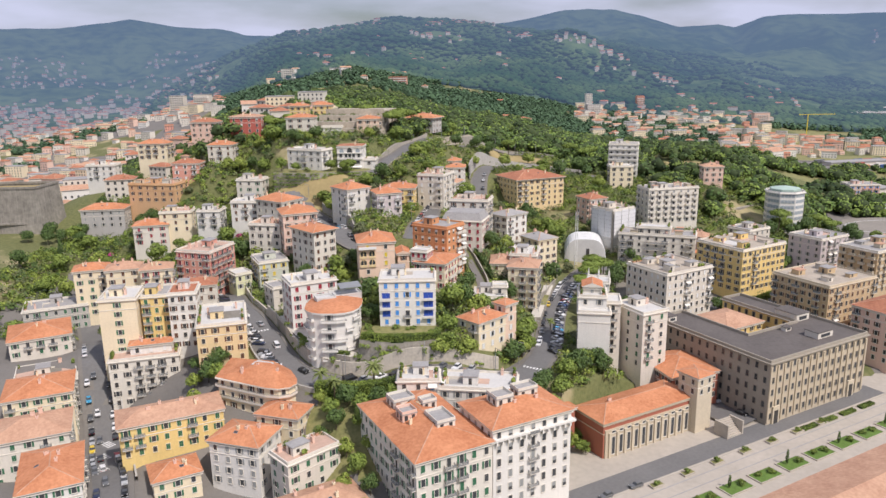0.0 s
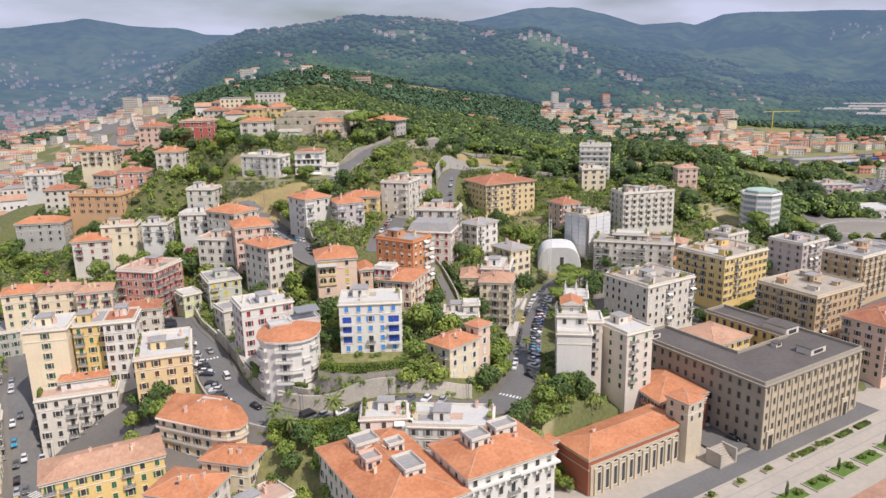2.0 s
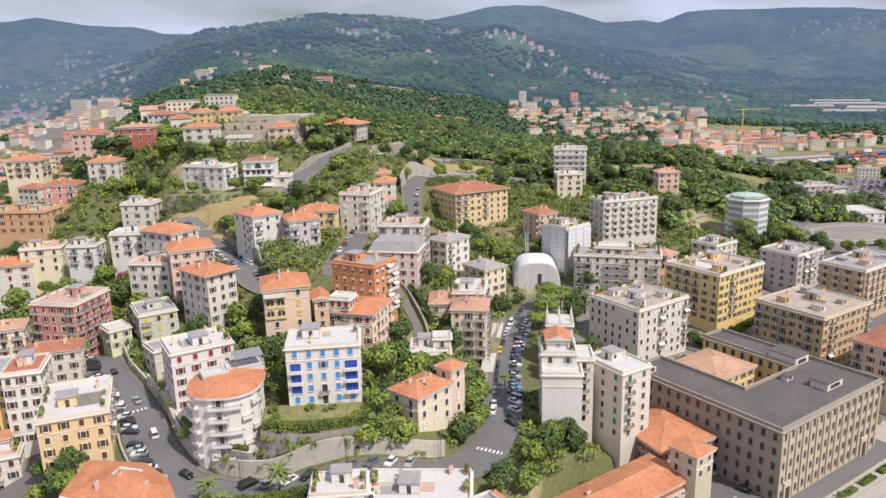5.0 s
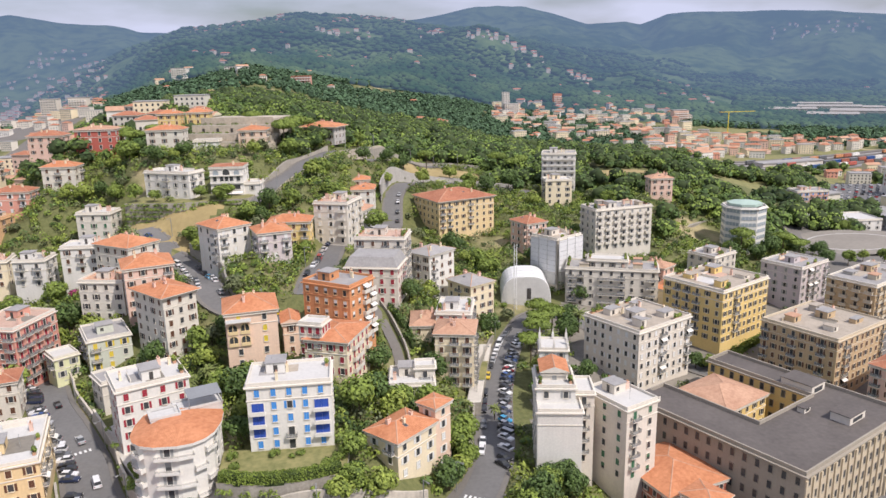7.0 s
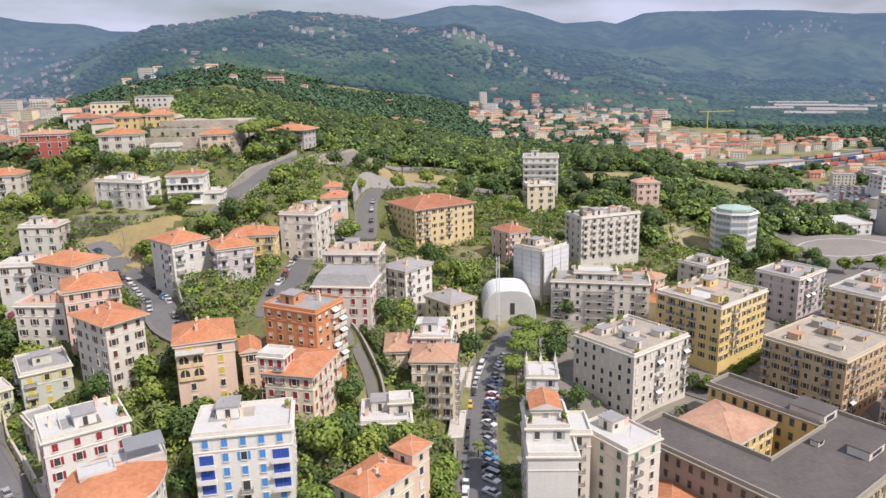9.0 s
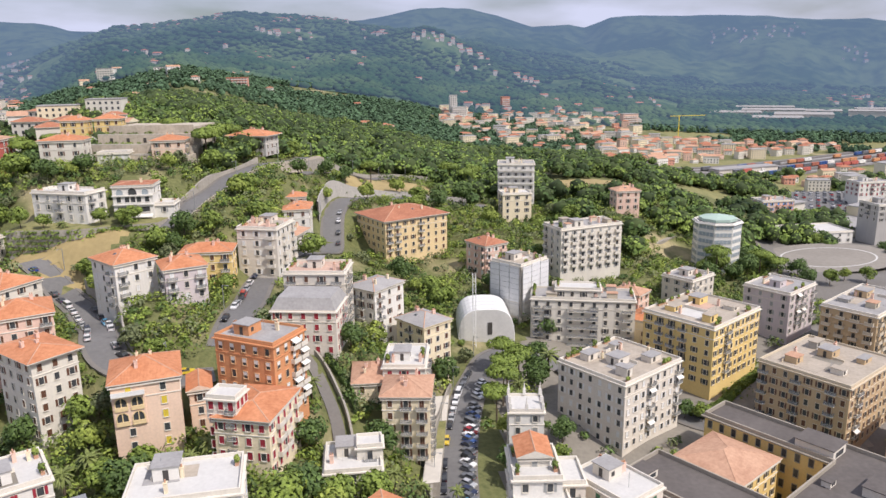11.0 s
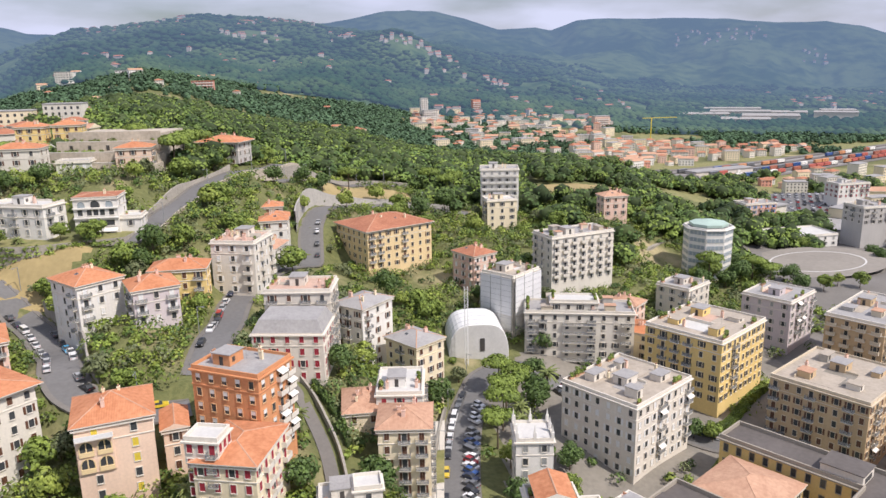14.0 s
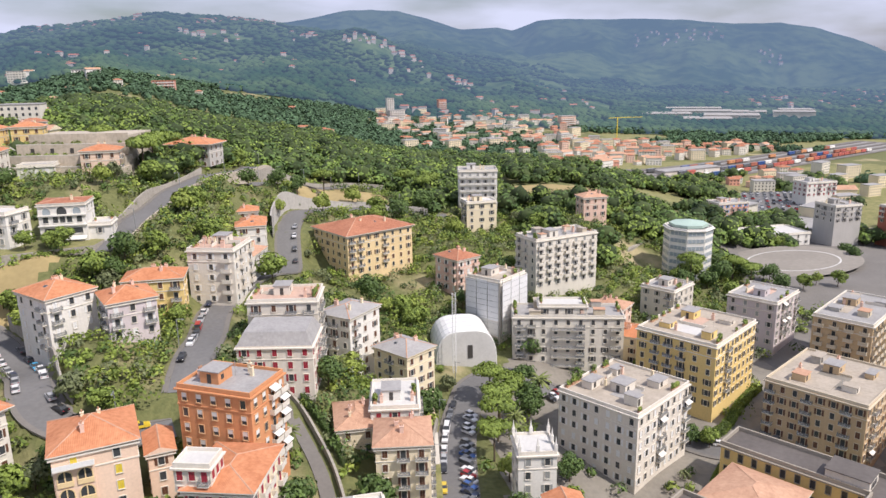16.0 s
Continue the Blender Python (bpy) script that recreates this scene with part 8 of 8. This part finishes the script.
def town_free(x, y, r, az):
    valley = ((az < -19) & (r < 1900)) & (np.array([noise.noise(Vector((a * .006, b * .006, 0))) for a, b in zip(x, y)]) < .1)
    east = ((az > 22) & (r > 560) & (r < 1150) & (np.array([noise.noise(Vector((a * .008, b * .008, 2))) for a, b in zip(x, y)]) < -.02))
    clear = np.array([noise.noise(Vector((a * .006, b * .006, 5))) for a, b in zip(x, y)]) > (.30 + .0 * r)
    return ~valley & ~east & ~clear


def wood_ok(p):
    x, y = p
    if inside(np.array([x]), np.array([y]), [(128, 502), (196, 502), (202, 560), (134, 558)])[0] or inside(np.array([x]), np.array([y]), LOT)[0]:
        return False
    if (138 < x < 166 and 440 < y < 474) or (152 < x < 186 and 424 < y < 456) or inside(np.array([x]), np.array([y]), DRY_FIELD)[0]:
        return False
    if (-14 < x < 62 and 425 < y < 522) or (60 < x < 116 and 425 < y < 486):
        return noise.noise(Vector((x * .05, y * .05, 6))) > .32 and free(x, y, 3, 4)
    if (x - 252) ** 2 / 1.9 + (y - 440) ** 2 < 29 ** 2 or (118 < x < 235 and y < 425):
        return False
    dx, dy = x - rail0.x, y - rail0.y
    if -80 < dx * dr.x + dy * dr.y < 540 and -14 < dx * dn.x + dy * dn.y < 76:
        return False
    if x > 215 and noise.noise(Vector((x * .02, y * .02, 4))) < (-.05 if y > 640 else .02):
        return False
    if noise.noise(Vector((x * .021, y * .021, 9))) > .34 and y < 640:
        return False
    return free(x, y, 3, 3.5)


near = scatter(8600, -26, 36, 440, 860, lambda x, y, r, az: ~((az < -19) & (np.array([noise.noise(Vector((a * .012, b * .012, 0))) for a, b in zip(x, y)]) < .05)))
near = np.array([p for p in near if wood_ok(p)])
far = scatter(11000, -38, 46, 840, 1340, lambda x, y, r, az: town_free(x, y, r, az) & ~((x > 230) & (x < 760) & (y < 870) & (y > 680)))
core = bmesh.new()
bmesh.ops.create_icosphere(core, subdivisions=1, radius=1)
IV = np.array([v.co[:] for v in core.verts])
IF = np.array([[v.index for v in f.verts] for f in core.faces])
core.free()
SHAPES = [IV * wrng.uniform(.8, 1.2, (len(IV), 1)) for k in range(10)]

far_rad = wrng.uniform(3.0, 5.8, len(far))
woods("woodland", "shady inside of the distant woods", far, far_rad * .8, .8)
def hill_height(x, y):
    return hill_z(math.degrees(math.atan2(x, y)), math.hypot(x, y))


def hill_wood(x, y, r, az):
    return ~((az < -18.5) & (r < 1750)) & (np.array([noise.noise(Vector((a * .005, b * .005, 8))) for a, b in zip(x, y)]) > -.34)


# crowns on the hills share the haze-painted wood material
rim_ = scatter(9500, -24, 46, 1275, 1750, hill_wood)
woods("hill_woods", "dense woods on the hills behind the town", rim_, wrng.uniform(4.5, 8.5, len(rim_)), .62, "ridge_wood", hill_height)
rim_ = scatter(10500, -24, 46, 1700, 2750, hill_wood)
woods("backdrop_woods", "woods on the far hills with blue haze painted in", rim_, wrng.uniform(6.5, 12.0, len(rim_)), .42, "ridge_wood", hill_height)


# ---- undergrowth that fills the gardens and slopes ----
def sprays(name, label, spots, rad, per, size, mat, fray=.3, lift=.2):
    """Loose leaf sprays round each spot, joined in one mesh."""
    k = len(spots)
    N = k * per
    base_ = np.repeat(spots, per, axis=0)
    r = np.repeat(rad, per)
    d = wrng.normal(size=(N, 3))
    d[:, 2] = np.abs(d[:, 2]) * 1.1 - .25
    d /= np.linalg.norm(d, axis=1)[:, None]
    c = base_ + d * (r * wrng.uniform(.55, 1.05, N))[:, None] * np.array([1, 1, .85])
    nrm = d + np.array([0, 0, lift]) + wrng.normal(scale=fray, size=(N, 3))
    nrm /= np.linalg.norm(nrm, axis=1)[:, None]
    a = np.cross(nrm, wrng.normal(size=(N, 3)))
    a /= np.linalg.norm(a, axis=1)[:, None]
    b = np.cross(nrm, a)
    s = (size * wrng.uniform(.6, 1.35, N))[:, None]
    V = np.stack((c - a * s, c - b * s * .7 + nrm * s * .2, c + a * s, c + b * s * .7 - nrm * s * .2), 1).reshape(-1, 3)
    me = bpy.data.meshes.new(name)
    me.vertices.add(4 * N)
    me.vertices.foreach_set("co", V.ravel())
    me.loops.add(4 * N)
    me.loops.foreach_set("vertex_index", np.arange(4 * N))
    me.polygons.add(N)
    me.polygons.foreach_set("loop_start", np.arange(0, 4 * N, 4))
    me.update(calc_edges=True)
    me.materials.append(MATS[mat])
    tagged(new(name, me), label, "undergrowth", kind="stuff")


def garden_spots(n, x0, x1, y0, y1, gap, test=None):
    out, cell = [], {}
    for _ in range(n):
        x, y = float(wrng.uniform(x0, x1)), float(wrng.uniform(y0, y1))
        k = (int(x // gap), int(y // gap))
        if k in cell or (test and not test(x, y)) or not free(x, y, .9, 1.6):
            continue
        cell[k] = 1
        out.append((x, y))
    return np.array(out)


def leafy(x, y):
    if 158 < x < 184 and 430 < y < 452:
        return False
    if inside(np.array([x]), np.array([y]), DRY_FIELD)[0]:
        return noise.noise(Vector((x * .3, y * .3, 7))) > .45
    if -60 < x < 16 and 196 < y < 222 and np.hypot(HAIRPIN[:, 0] - x, HAIRPIN[:, 1] - y).min() < 10:
        return False
    if (x < -66 and y < 262) or (x < -48 and y < 226) or (x > 50 and y < 262) or (y < 200):
        return False
    if 36 < x < 80 and 255 < y < 362:
        return noise.noise(Vector((x * .12, y * .12, 3))) > .25
    if x > 62 and y < 365:
        return noise.noise(Vector((x * .09, y * .09, 3))) > .28
    if 12 < x < 70 and 392 < y < 430:
        return noise.noise(Vector((x * .1, y * .1, 3))) > -.05
    if -5 < x < 14 and 205 < y < 223:
        return False
    if inside(np.array([x]), np.array([y]), GARDEN)[0] or (-60 < x < -35 and 212 < y < 236) or (-72 < x < -56 and 230 < y < 258) or (20 < x < 40 and 262 < y < 318):
        return False
    if -112 < x < -64 and 364 < y < 402:
        return False
    return noise.noise(Vector((x * .045, y * .045, 1))) > -.45


HAIRPIN = LINES["hairpin"][1]
gs_ = garden_spots(20000, -215, 215, 200, 520, 2.2, leafy)
gz = np.array([floor_z(x, y) for x, y in gs_])
pick = wrng.random(len(gs_))
for lo_, hi_, mat, label in ((0, .42, "leaf_mid", "mid-green shrubs and undergrowth filling the gardens"), (.42, .68, "leaf_dark", "dark evergreen undergrowth on the slopes"),
                             (.68, .86, "leaf_light", "light green undergrowth and vines in the gardens"), (.86, 1.0, "leaf_olive", "grey-green scrub on the slopes")):
    sel = (pick >= lo_) & (pick < hi_)
    rad = np.where(wrng.random(sel.sum()) < .2, wrng.uniform(2.6, 4.0, sel.sum()), wrng.uniform(1.2, 2.7, sel.sum()))
    sprays("undergrowth", label, np.column_stack((gs_[sel], gz[sel] + rad * .55)), rad, 50, .44, mat)
ivy = np.array([(x, 212.0 + abs(x + 23) ** 2 * .012 + wrng.uniform(-.3, .2), z) for x in np.arange(-36, -8, .9) for z in np.arange(17, 26, 1.8) if wrng.random() < .32])
sprays("ivy", "green creepers and shrubs over the garden wall", ivy, wrng.uniform(.7, 1.5, len(ivy)), 40, .3, "leaf_mid")
w_, l_ = LINES["hairpin"]
d_ = np.gradient(l_[:, :2], axis=0)
d_ /= np.linalg.norm(d_, axis=1)[:, None]
ivy = []
for i in range(int(.3 * len(l_)), int(.92 * len(l_))):
    for z in np.arange(.6, 6.5, 1.1):
        if wrng.random() < .3 and noise.noise(Vector((l_[i, 0] * .16, l_[i, 1] * .16, z * .3))) > .12:
            ivy.append((l_[i, 0] - d_[i, 1] * 6.7, l_[i, 1] + d_[i, 0] * 6.7, l_[i, 2] + z))
ivy = np.array(ivy)
sprays("ivy", "ivy and shrubs hanging over the retaining wall", ivy, wrng.uniform(.6, 1.2, len(ivy)), 40, .28, "leaf_mid")
ivy = np.array([(x, 374.2 - abs(x + 80) * .0 - (3.0 - abs(x + 80) * .13), z) for x in np.arange(-102, -55, 1.2) for z in np.arange(49, 58, 1.8) if wrng.random() < .7])
sprays("ivy", "green creepers and shrubs over the terrace wall", ivy, wrng.uniform(.8, 1.7, len(ivy)), 36, .36, "leaf_mid")
beds = np.array([tuple(castle.matrix_basis @ Vector((x, y + wrng.uniform(-.4, .4), z))) for y, z, w in ((-10, 14.2, 44), (-3.5, 17.7, 42), (4.5, 21.2, 40), (-17, 9, 46)) for x in np.arange(-w / 2, w / 2, 1.7) if wrng.random() < .5])
sprays("undergrowth", "shrubs along the stone terraces of the bastion", beds, wrng.uniform(.7, 1.6, len(beds)), 36, .36, "leaf_mid")
nr = wrng.uniform(2.8, 6.2, len(near))
nz_ = land(near[:, 0], near[:, 1]) + nr * wrng.uniform(.6, 1.3, len(near))
tone = wrng.random(len(near)) + np.array([noise.noise(Vector((a * .03, b * .03, 2))) for a, b in near]) * .6
for lo_, hi_, mat, label in ((-9, .28, "leaf_wood_dark", "dark evergreen woodland on the hill behind the town"), (.28, .78, "leaf_wood", "dense leafy woodland on the hill behind the town"), (.78, 9, "leaf_wood_light", "light green trees in the woodland behind the town")):
    sel = (tone >= lo_) & (tone < hi_)
    sprays("woodland", label, np.column_stack((near, nz_))[sel], nr[sel], 66, .95, mat, .28, .3)
fz = land(far[:, 0], far[:, 1]) + far_rad * .75
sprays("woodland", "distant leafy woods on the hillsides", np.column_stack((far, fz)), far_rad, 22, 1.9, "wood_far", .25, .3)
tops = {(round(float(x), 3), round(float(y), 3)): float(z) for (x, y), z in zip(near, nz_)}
woods("woodland", "dark filler inside the woodland crowns, inner shade painted in", near, nr * .82, .85, "core_shade", lambda x, y: tops[(round(float(x), 3), round(float(y), 3))] - 2.2)
